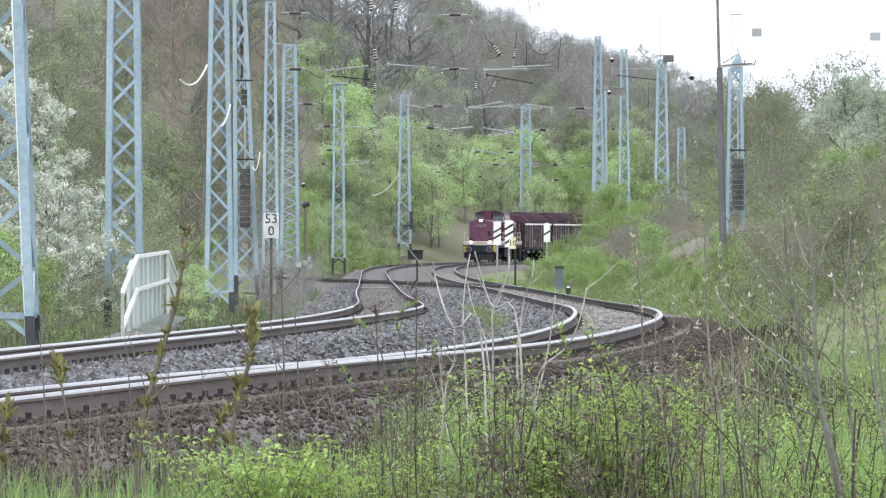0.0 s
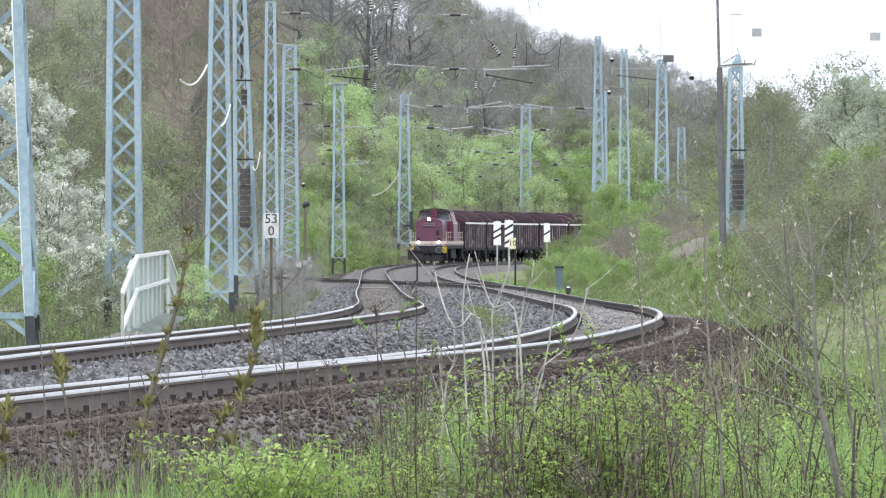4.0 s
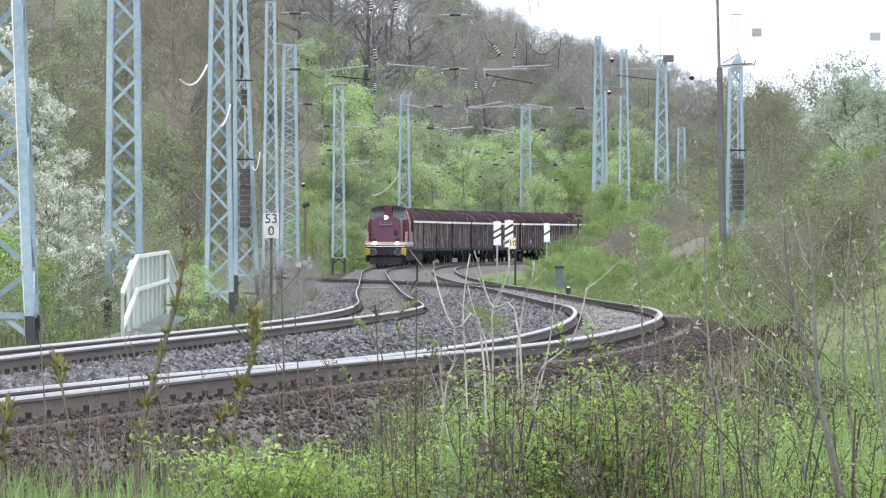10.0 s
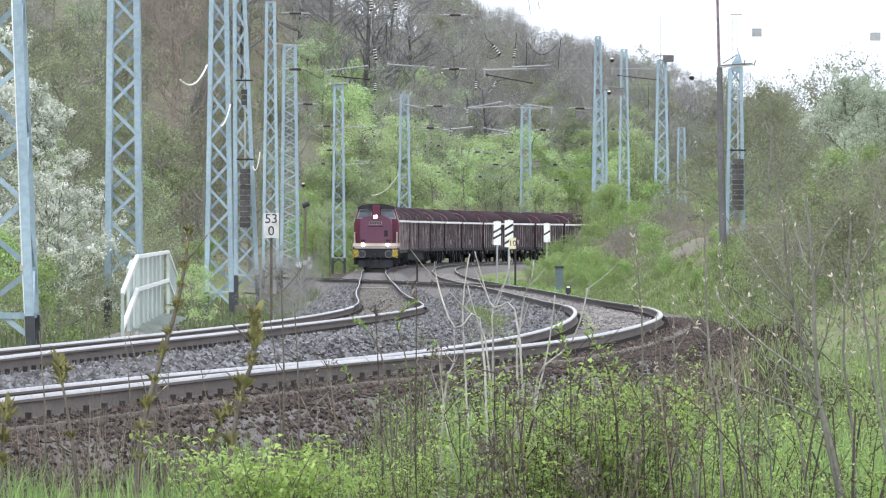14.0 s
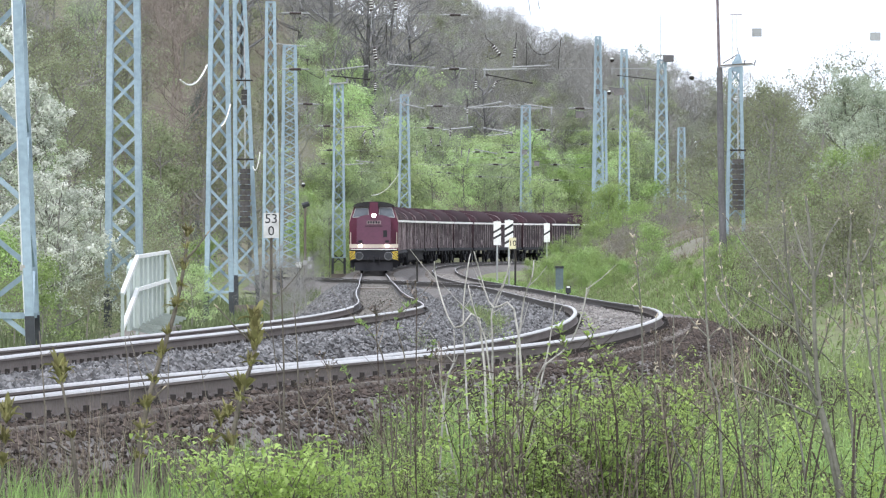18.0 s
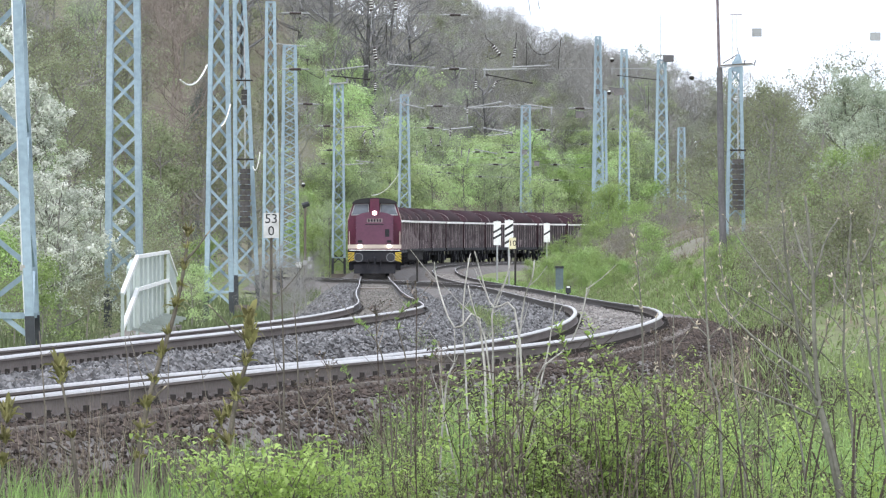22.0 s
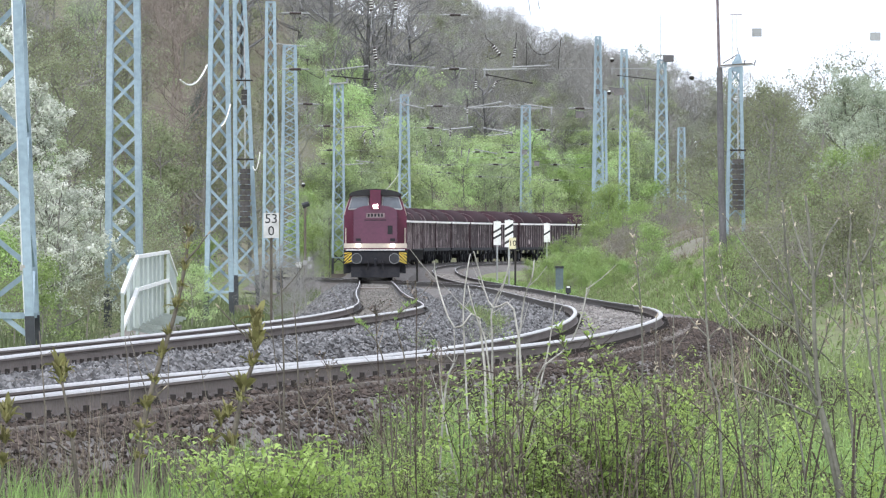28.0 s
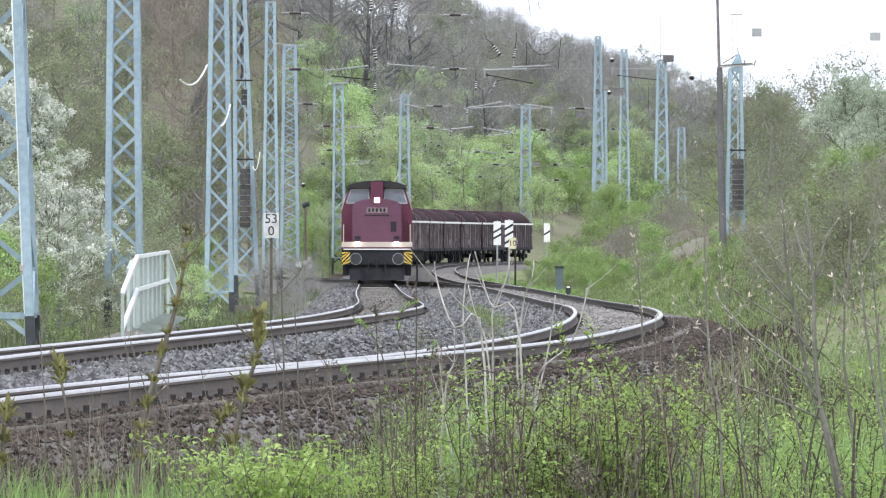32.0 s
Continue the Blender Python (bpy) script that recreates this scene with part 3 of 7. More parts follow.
        for y in (-0.35, 0.35):
            part("brake_hose", MB().tube([(x + q * 0.15, y, 0.95), (x + q * 0.4, y, 0.85), (x + q * 0.35, y, 0.5)], 0.035, 6), M_UNDER, t)
        buffer_parts(t, x + q * 0.15, q)
    for x in (-3.5, 3.5):
        part("bogie", bogie_mesh(1.15, 0.5), M_UNDER, t, m=Matrix.Translation((x, 0, 0)))
    add_wheels(t, (-4.95, -2.65, 2.65, 4.95), 0.5, "black spoked wheelset")
    # drawn out to its true length over buffers
    for c in t.children_recursive:
        if c.name.startswith("bogie"):
            c.matrix_basis.translation.x *= 1.087
        elif not c.name.startswith("wheelset"):
            c.data.transform(Matrix.Diagonal((1.087, 1, 1, 1)))
    return t


WL = 15.06


def roof_rise(u):
    """Share of the roof's full height at u metres from its end."""
    return 0.04 + 0.96 * min(u / 2.3, 1.0) ** 0.75


def domed_roof(half):
    """A barrel roof that falls away in a curve towards both ends."""
    mb, n = MB(), 18
    us = [0.0, 0.3, 0.6, 0.95, 1.35, 1.8, 2.3]
    xs_ = [-half + u for u in us] + [half - u for u in us[::-1]]
    for x in xs_:
        mb.v += [(x, y, z) for y, z in arc(0, 3.32, 1.44, 1.04 * roof_rise(half - abs(x)), 0, 180, n)]
    m = n + 1
    mb.f = [(i * m + k, i * m + k + 1, (i + 1) * m + k + 1, (i + 1) * m + k) for i in range(len(xs_) - 1) for k in range(n)]
    mb.f += [tuple(range(m))[::-1], tuple((len(xs_) - 1) * m + k for k in range(m))]
    return mb


def wagon():
    t = thing("hopper_wagon", "brown bogie freight wagon with arched roof and pale rail", "freight wagon", "wagons of the train")
    half = WL / 2 - 0.62
    part("underframe", MB().box(-half, half, -1.3, 1.3, 0.98, 1.22), M_UNDER, t)
    body = part("body", MB().box(-half + 0.1, half - 0.1, -1.38, 1.38, 1.22, 3.2), M_WAGON, t, "dull brown side walls")
    part("roof", domed_roof(half - 0.12), M_WROOF, t, "arched maroon roof with rounded ends", smooth=True)
    for x in (-half + 0.06, half - 0.06):
        rim = MB()
        q = x - math.copysign(1.7, x)
        o = arc(0, 3.32, 1.455, 1.05 * roof_rise(1.64), 0, 180, 18)
        for a, b in zip(o, o[1:]):
            rim.bar((q, *a), (q, *b), 0.045, 0.05)
        part("roof_rim", rim, M_RIM, t, "pale arch near the roof end")
        e = part("end_wall", MB().prism([(-1.4, 1.22), (1.4, 1.22), (1.42, 3.32)] + arc(0, 3.32, 1.42, 0.09, 0, 180, 14)[1:-1] + [(-1.42, 3.32)], x - 0.035, x + 0.035), M_WAGON, t)
        for y in (-0.9, -0.3, 0.3, 0.9):
            q = 0.07 if x > 0 else -0.07
            part("end_post", MB().box(min(x, x + q), max(x, x + q), y - 0.06, y + 0.06, 1.22, 3.3), M_RIB, e)
    rib = MB().box(-0.045, 0.045, -0.02, 0.014, 0, 2.0).mesh("rib", M_RIB)
    for s in (-1, 1):
        part("top_chord", MB().box(-half + 0.05, half - 0.05, min(s * 1.38, s * 1.5), max(s * 1.38, s * 1.5), 3.2, 3.34), M_CHORD, t, "pale painted top rail")
        part("bottom_sill", MB().box(-half, half, min(s * 1.3, s * 1.46), max(s * 1.3, s * 1.46), 1.05, 1.24), M_UNDER, t)
        for k in range(12):
            x = -half + 0.25 + k * (2 * half - 0.5) / 11
            part("rib", rib, M_RIB, t, m=Matrix.Translation((x, s * 1.408, 1.22)))
        for k in range(5):
            x = -half + 1.2 + k * (2 * half - 2.4) / 4
            part("door_lever", MB().box(x - 0.25, x + 0.25, min(s * 1.2, s * 1.4), max(s * 1.2, s * 1.4), 0.72, 1.0), M_UNDER, t)
        part("lettering_panel", MB().box(1.2, 2.2, min(s * 1.382, s * 1.392), max(s * 1.382, s * 1.392), 1.5, 1.9), M_RIB, t, "faded illegible lettering panel")
    for x in (-half, half):
        q = 1 if x > 0 else -1
        buffer_parts(t, x, q)
        part("coupling", MB().tube([(x, 0, 1.05), (x + q * 0.6, 0, 1.0)], 0.06, 6), M_UNDER, t)
    bm_ = bogie_mesh(0.9, 0.46).mesh("bogie", M_UNDER)
    for x in (-5.0, 5.0):
        part("bogie", bm_, M_UNDER, t, m=Matrix.Translation((x, 0, 0)))
    me = wheelset_mesh(0.46).mesh("wagon_wheelset", M_UNDER)
    for x in (-5.9, -4.1, 4.1, 5.9):
        SPINNERS.append((part("wheelset", me, M_UNDER, t, m=Matrix.Translation((x, 0, 0.46))), x, 0.46))
    return t


N_WAGONS = 20
LOCO = locomotive()
WAGONS = [wagon()]
for _k in range(N_WAGONS - 1):
    WAGONS.append(copy_thing(WAGONS[0], Matrix.Identity(4)))

# arc length along the running track, counted from y = 30
_yy = np.arange(30, 900, 0.5)
_arc = np.concatenate([[0], np.cumsum(np.hypot(np.diff(X1(_yy)), 0.5))])
# arc length at which the locomotive's nose stands at the end, and its steady speed in metres a second
NOSE_END, SPEED = 255.20, 9.25


def on_track(s):
    y = np.interp(s, _arc, _yy)
    return Vector((float(X1(y)), float(y), float(ZR(y)) - cant1(y) / 2))


def car_pose(s_mid, half_base):
    """Pose of a car whose middle is at arc length s_mid; it heads down the arc."""
    a, b = on_track(s_mid - half_base), on_track(s_mid + half_base)
    d = (a - b).normalized()
    side = Vector((0, 0, 1)).cross(d).normalized()
    up = d.cross(side)
    m = Matrix((d, side, up)).transposed().to_4x4()
    m.translation = (a + b) / 2
    return m


def nose_arc(t):
    return NOSE_END + SPEED * (32.0 - t)


def motions():
    sways()
    times = [k * 0.5 for k in range(65)]
    walk(LOCO, [(t, car_pose(nose_arc(t) + 2.0 + 7.1, 3.8)) for t in times])
    for k, w in enumerate(WAGONS):
        walk(w, [(t, car_pose(nose_arc(t) + 17.75 + WL * (k + 0.5), 5.0)) for t in times])
    # wheels: a row for every 75 degrees of roll
    s0 = nose_arc(0)
    fine = np.arange(0, 32.001, 0.02)
    gone = np.array([s0 - nose_arc(t) for t in fine])
    for w, x, r in SPINNERS:
        rows = []
        for q in np.arange(0, gone[-1] + 1.3 * r, 1.3 * r):
            t = float(np.interp(q, gone, fine))
            if rows and frame(t) <= frame(rows[-1][0]):
                continue
            rows.append((t, pose(x, 0, r, 0, math.degrees(q / r), 0)))
        if frame(rows[-1][0]) < frame(32):
            rows.append((32.0, pose(x, 0, r, 0, math.degrees(gone[-1] / r), 0)))
        walk(w, rows)
    # all wagons roll alike: their wheelsets share the keys of the first wagon's
    first = [o for o in WAGONS[0].children if o.name.startswith("wheelset")]
    for other in WAGONS[1:]:
        for w, o in zip(first, [c for c in other.children if c.name.startswith("wheelset")]):
            keys = o.animation_data_create()
            keys.action = w.animation_data.action
            keys.action_slot = w.animation_data.action_slot
            o.rotation_mode = "QUATERNION"


# ---- masts of the overhead line ----
def lattice_mast(x, y, z, h, wb, wt, leg, brace, pitch, label, lean=0.0, dark=0.5):
    t = thing("lattice_mast", label, "mast", "masts of the overhead line", m=Matrix.Translation((x, y, z)))

    def corner(sx, sy, q):
        w = (wb + (wt - wb) * q / h) / 2
        return Vector((sx * w + lean * (1 - q / h), sy * w, q))
    for sx in (-1, 1):
        for sy in (-1, 1):
            part("mast_foot", MB().bar(corner(sx, sy, -0.9), corner(sx, sy, dark), leg * 1.05), M_MASTDARK, t, "dark coated foot")
            part("leg", MB().bar(corner(sx, sy, dark), corner(sx, sy, h), leg), M_MAST, t)
    n = max(3, round((h - 0.1) / pitch))
    for face in range(4):
        for k in range(n):
            q0, q1 = 0.1 + (h - 0.1) * k / n, 0.1 + (h - 0.1) * (k + 1) / n
            a = 1 if (k + face) % 2 else -1
            if face < 2:
                s = 1 if face else -1
                p, q = corner(-a, s, q0), corner(a, s, q1)
            else:
                s = 1 if face == 3 else -1
                p, q = corner(s, -a, q0), corner(s, a, q1)
            part("brace", MB().bar(p, q, brace, brace * 0.4), M_MASTDARK if q1 < dark + 0.3 else M_MAST, t)
    for q in (h - 0.02, dark):
        c = [corner(-1, -1, q), corner(1, -1, q), corner(1, 1, q), corner(-1, 1, q)]
        for a, b in zip(c, c[1:] + c[:1]):
            part("collar", MB().bar(a, b, brace), M_MAST, t)
    part("foundation", MB().box(-wb * 0.62 + lean, wb * 0.62 + lean, -wb * 0.62, wb * 0.62, -1.8, -0.55), M_SLEEPER, t, "concrete foundation")
    return t


BLUE = "pale blue-grey steel lattice mast beside the track"
lattice_mast(-8.73, 130, 0.05, 13.0, 1.75, 0.65, 0.17, 0.10, 1.25, "pale blue-grey wide lattice mast beside the track")
lattice_mast(-8.0, 170, 0.30, 13.5, 0.80, 0.55, 0.15, 0.08, 0.72, BLUE)
lattice_mast(-7.1, 215, -0.15, 13.5, 0.80, 0.34, 0.14, 0.085, 0.76, BLUE)
lattice_mast(-7.27, 240, 0.25, 13.0, 0.76, 0.24, 0.13, 0.08, 0.76, BLUE, 0.33)
lattice_mast(-7.37, 290, 0.19, 12.0, 0.64, 0.32, 0.12, 0.07, 0.62, BLUE)
lattice_mast(-7.75, 343, 0.14, 11.7, 0.85, 0.56, 0.15, 0.06, 0.36, BLUE)
lattice_mast(-6.8, 442, 0.34, 11.8, 0.78, 0.52, 0.14, 0.07, 0.7, BLUE)
lattice_mast(-3.27, 575, 1.21, 13.1, 1.03, 0.59, 0.19, 0.09, 0.8, BLUE)
lattice_mast(7.87, 645, 1.67, 13.1, 0.98, 0.76, 0.2, 0.09, 0.8, BLUE)
lattice_mast(9.6, 420, 2.6, 12.0, 0.74, 0.28, 0.12, 0.08, 0.7, BLUE)
lattice_mast(9.95, 428, 2.6, 8.8, 0.80, 0.60, 0.14, 0.08, 0.7, BLUE)
lattice_mast(11.75, 440, 2.6, 11.8, 0.70, 0.34, 0.12, 0.07, 0.7, BLUE)
lattice_mast(12.9, 400, 2.9, 9.7, 0.84, 0.42, 0.14, 0.09, 0.7, BLUE)
lattice_mast(22.5, 640, 3.0, 9.6, 0.8, 0.56, 0.16, 0.08, 0.8, BLUE)
lattice_mast(10.78, 250, 2.7, 5.62, 0.60, 0.40, 0.11, 0.06, 0.55, BLUE, 0.0, -0.6)

# ---- distance boards, kilometre board ----


def distance_board(x, y, z0, z1, w, stripes, foot):
    t = thing("distance_board", "white trackside warning board with %d black diagonal stripes" % stripes, "railway sign", "distance boards", m=Matrix.Translation((x, y, 0)))
    part("panel", MB().box(-w / 2, w / 2, -0.015, 0.015, z0, z1), M_WHITE, t)
    for k in range(stripes):
        c = z0 + (z1 - z0) * (0.62 - 0.26 * k + 0.13 * (stripes - 2))
        part("stripe", MB().add([(-w / 2, -0.018, c - 0.16), (w / 2, -0.018, c + 0.06), (w / 2, -0.018, c + 0.17), (-w / 2, -0.018, c - 0.05),
                                 (-w / 2, -0.016, c - 0.16), (w / 2, -0.016, c + 0.06), (w / 2, -0.016, c + 0.17), (-w / 2, -0.016, c - 0.05)],
                                [(0, 1, 2, 3), (0, 4, 5, 1), (2, 6, 7, 3)]), M_BLACK, t, "black diagonal stripe")
    part("post", MB().tube([(0, 0.05, foot), (0, 0.05, z1 + 0.05)], 0.045, 8), M_GALV, t, "grey steel post")
    return t


distance_board(2.92, 300, 1.68, 2.87, 0.38, 3, 0.0)
distance_board(2.76, 345, 1.74, 2.94, 0.38, 2, -0.1)
distance_board(6.13, 400, 1.87, 2.98, 0.36, 1, 0.0)


def text_mesh(body, size, material, name):
    cu = bpy.data.curves.new(name, "FONT")
    cu.body, cu.size, cu.align_x, cu.align_y, cu.extrude = body, size, "CENTER", "CENTER", 0.004
    ob = bpy.data.objects.new(name, cu)
    scene.collection.objects.link(ob)
    bpy.context.view_layer.update()
    me = bpy.data.meshes.new_from_object(ob.evaluated_get(bpy.context.evaluated_depsgraph_get()))
    bpy.data.objects.remove(ob)
    me.materials.clear()
    me.materials.append(material)
    return me


sp = thing("speed_sign", "small pale yellow speed sign reading 10 on a post", "railway sign", m=Matrix.Translation((3.07, 299, 0)))
part("panel", MB().box(-0.15, 0.15, -0.01, 0.01, 1.60, 2.10), mat("pale_yellow_paint", (0.72, 0.66, 0.42), (0.6, 0.55, 0.36), 0.6, fine=12), sp)
part("post", MB().tube([(0.12, 0.04, 0.0), (0.12, 0.04, 2.1)], 0.045, 8), M_IRON, sp, "dark post")
part("figures", text_mesh("10", 0.34, M_BLACK, "figures"), M_BLACK, sp, "black figures 10", m=pose(0, -0.013, 1.84, 90, 0, 0))

km = thing("kilometre_board", "white kilometre board with black figures 53 and 0", "railway sign", m=Matrix.Translation((-3.37, 133, 0)))
part("panel", MB().box(-0.15, 0.15, -0.012, 0.012, 2.04, 2.53), M_DULLWHITE, km)
part("post", MB().tube([(0, 0.05, 0.1), (0, 0.05, 2.5)], 0.026, 8), M_STEMGREY, km)
part("figures", text_mesh("53", 0.26, M_BLACK, "figures"), M_BLACK, km, "black figures 53", m=pose(0, -0.016, 2.41, 90, 0, 0))
part("figures", text_mesh("0", 0.26, M_BLACK, "figures"), M_BLACK, km, "black figure 0", m=pose(0, -0.016, 2.17, 90, 0, 0))

# ---- bridge parapet beside the track ----
pp = thing("bridge_parapet", "pale grey sheet-metal bridge parapet with sloping end and white top rail", "parapet")
P0, P1 = Vector((-5.12, 106, 0.37)), Vector((-5.42, 131, 0.44))


def along(q, z, out=0):
    p = P0.lerp(P1, q)
    return Vector((p.x + 0.11 * out, p.y, p.z + z))


for k in range(8):
    q0, q1 = 0.20 + 0.1 * k, 0.20 + 0.1 * k + 0.068
    top0, top1 = min(1.30, 0.75 + 0.6 * q0 / 0.3), min(1.30, 0.75 + 0.6 * q1 / 0.3)
    a, b, c, d = along(q0, 0.12), along(q1, 0.12), along(q1, top1), along(q0, top0)
    off = Vector((0.05, 0, 0))
    part("sheet_panel", MB().add([a, b, c, d, a + off, b + off, c + off, d + off], [(0, 3, 2, 1), (4, 5, 6, 7), (0, 1, 5, 4), (1, 2, 6, 5), (2, 3, 7, 6), (3, 0, 4, 7)]), M_PARAPET, pp)
part("top_rail", MB().bar(along(0, 0.80, 1), along(0.28, 1.33, 1), 0.075, 0.06), M_WHITE, pp, "white painted rail")
part("top_rail", MB().bar(along(0.28, 1.33, 1), along(1.0, 1.33, 1), 0.06, 0.05), M_WHITE, pp, "white painted rail")
part("middle_rail", MB().bar(along(0, 0.25, 1), along(0.28, 0.78, 1), 0.075, 0.06), M_WHITE, pp)
part("middle_rail", MB().bar(along(0.28, 0.78, 1), along(1.0, 0.78, 1), 0.06, 0.05), M_WHITE, pp)
for q, zt in ((0.0, 0.80), (0.28, 1.3), (1.0, 1.3)):
    part("post", MB().bar(along(q, -0.4, 1), along(q, zt, 1), 0.055), M_PARAPET, pp)
for z in (1.33, 0.78):
    part("end_rail", MB().bar(along(1.0, z, 1), along(1.14, z - 0.48, 1.6), 0.05, 0.05), M_WHITE, pp)
part("end_panel", MB().add([along(1.0, 0.2, 1), along(1.14, 0.2, 1.6), along(1.14, 0.8, 1.6), along(1.0, 1.26, 1), along(1.0, 0.2, 0.7), along(1.14, 0.2, 1.3), along(1.14, 0.8, 1.3), along(1.0, 1.26, 0.7)],
                           [(0, 1, 2, 3), (7, 6, 5, 4), (0, 4, 5, 1), (1, 5, 6, 2), (2, 6, 7, 3), (3, 7, 4, 0)]), M_PARAPET, pp)
for k in range(8):
    q = 0.24 + 0.1 * k
    part("bracket", MB().bar(along(q, 0.16, 0), along(q, 0.06, 4.5), 0.05, 0.05), M_PARAPET, pp)
part("deck_edge", MB().box(-5.75, -5.05, 106, 131, 0.10, 0.36), M_SLEEPER, pp, "concrete deck edge")

# ---- trees ----


def grow(mb, p, d, length, r, depth, spread, rng, tips, sides=4, up=0.15, kids=3):
    """A limb with its branches."""
    pts, rad = [p], [r]
    n = 3 if depth > 0 else 2
    for i in range(n):
        d = (d + Vector((rng.uniform(-1, 1), rng.uniform(-1, 1), rng.uniform(-0.6, 1) * 0.6 + up)) * 0.22).normalized()
        p = p + d * (length / n)
        pts.append(p)
        rad.append(r * (1 - 0.5 * (i + 1) / n))
    mb.tube(pts, rad, sides if r > 0.03 else 3)
    tips.append((p, d))
    if depth <= 0:
        return
    for k in range(kids):
        q = rng.uniform(0.35, 1.0)
        i = min(int(q * n), n - 1)
        base = pts[i].lerp(pts[i + 1], q * n - i) if q * n - i <= 1 else pts[-1]
        a = Vector((rng.gauss(0, 1), rng.gauss(0, 1), rng.gauss(0.25, 0.6))).normalized()
        grow(mb, base, (d * (1 - spread) + a * spread).normalized(), length * rng.uniform(0.5, 0.78), r * 0.5, depth - 1, spread, rng, tips, sides, up, kids)


def leaves(mb, centres, n_each, radius, size, rng, flat=0.75):
    """Clumps of leaves: each clump's leaves lie like scales round its centre, so that it shades as one mass."""
    c = np.repeat(np.array([tuple(q) for q in centres]), n_each, 0)
    n = len(c)
    grow_by = np.repeat(rng.uniform(0.6, 1.25, (len(centres), 1)), n_each, 0)
    o = rng.normal(0, 1, (n, 3))
    face = o * 0.55 + np.array([0, 0, 0.5]) + rng.normal(0, 0.45, (n, 3))
    face /= np.linalg.norm(face, axis=1, keepdims=True)
    c = c + o * grow_by * np.array([radius, radius, radius * flat])
    u = np.cross(face, rng.normal(0, 1, (n, 3)))
    u /= np.linalg.norm(u, axis=1, keepdims=True)
    s = size * rng.uniform(0.6, 1.3, (n, 1))
    return mb.quads(c, u * s, np.cross(face, u) * s * 0.65)


def twig_haze(mb, tips, n_each, length, width, rng, spread=0.5):
    """Fine twigs round the ends of the limbs, each a narrow sliver."""
    c = np.repeat(np.array([tuple(t[0]) for t in tips]), n_each, 0)
    d = np.repeat(np.array([tuple(t[1]) for t in tips]), n_each, 0)
    n = len(c)
    d = d + rng.normal(0, 0.55, (n, 3)) + np.array([0, 0, 0.35])
    d /= np.linalg.norm(d, axis=1, keepdims=True)
    c = c + rng.normal(0, spread, (n, 3)) + d * length * 0.5
    w = np.cross(d, rng.normal(0, 1, (n, 3)))
    w /= np.linalg.norm(w, axis=1, keepdims=True)
    return mb.quads(c, d * length * rng.uniform(0.5, 1.3, (n, 1)) * 0.5, w * width)


def tree_kind(seed, h, depth, kids, leaf, leaf_mat, leaf_n, leaf_size, leaf_r, bark, trunk_r, bare_from=0.25, spread=0.55, keep=1.0, haze=0, straight=0.09):
    """Meshes of one kind of tree: trunk with limbs, and crown (leaves, or fine twigs on a bare one)."""
    rng, nr = random.Random(seed), np.random.default_rng(seed)
    wood, limbs, tips = MB(), MB(), []
    p, d, pts = Vector((0, 0, -0.4)), Vector((0, 0, 1)), []
    n = 7
    for i in range(n + 1):
        pts.append(p)
        d = (d + Vector((rng.uniform(-1, 1), rng.uniform(-1, 1), 1.5)) * straight).normalized()
        p = p + d * (h * 0.85 / n)
    wood.tube(pts, [trunk_r * (1 - 0.85 * i / n) for i in range(n + 1)], 7)
    for k in range(9 + int(h * 0.5)):
        q = rng.uniform(bare_from, 1.0) * n
        i = min(int(q), n - 1)
        base = pts[i].lerp(pts[i + 1], q - i)
        a = rng.uniform(0, 2 * math.pi)
        up = rng.uniform(0.35, 0.9)
        ln = h * rng.uniform(0.16, 0.30) * (1.15 - 0.5 * q / n)
        grow(wood, base, Vector((math.cos(a), math.sin(a), up)).normalized(), ln, trunk_r * 0.32, depth, spread, rng, tips, 4, 0.2, kids)
    if haze:
        twig_haze(wood if leaf else limbs, tips, haze, h * 0.045, 0.011, nr, h * 0.03)
    elif not leaf:
        wood, limbs = MB().tube(pts, [trunk_r * (1 - 0.85 * i / n) for i in range(n + 1)], 7), wood
    crown = None if leaf else limbs.mesh("limbs", bark)
    if leaf:
        tips = [t for t in tips if rng.random() < keep]
        crown = leaves(MB(), [t[0] for t in tips], leaf_n, leaf_r, leaf_size, nr).mesh("crown", leaf_mat)
    return wood.mesh("trunk", bark), crown


def conifer_kind(seed, h):
    """A dark conifer: straight trunk, drooping boughs in whorls with hanging needle sprays."""
    rng, nr = random.Random(seed), np.random.default_rng(seed)
    wood, tips = MB(), []
    wood.tube([(0, 0, -0.4), (0, 0, h * 0.5), (0, 0, h)], [0.2, 0.12, 0.02], 7)
    for k in range(70):
        z = h * (0.12 + 0.86 * k / 70)
        a, ln = k * 2.4 + rng.uniform(-0.3, 0.3), (h - z) * 0.26 + 0.3
        d = Vector((math.cos(a), math.sin(a), 0))
        pts = [Vector((0, 0, z)), Vector((0, 0, z)) + d * ln * 0.5 - Vector((0, 0, ln * 0.08)), Vector((0, 0, z)) + d * ln - Vector((0, 0, ln * 0.35))]
        wood.tube(pts, [0.035, 0.022, 0.008], 3)
        tips += [(pts[0].lerp(pts[1], f), Vector((0, 0, -1))) for f in (0.5, 1.0)] + [(pts[1].lerp(pts[2], f), Vector((0, 0, -1))) for f in (0.35, 0.7, 1.0)]
    return wood.mesh("trunk", M_OLDBARK), leaves(MB(), [t[0] for t in tips], 22, 0.2, 0.06, nr, 1.2).mesh("crown", M_NEEDLE)


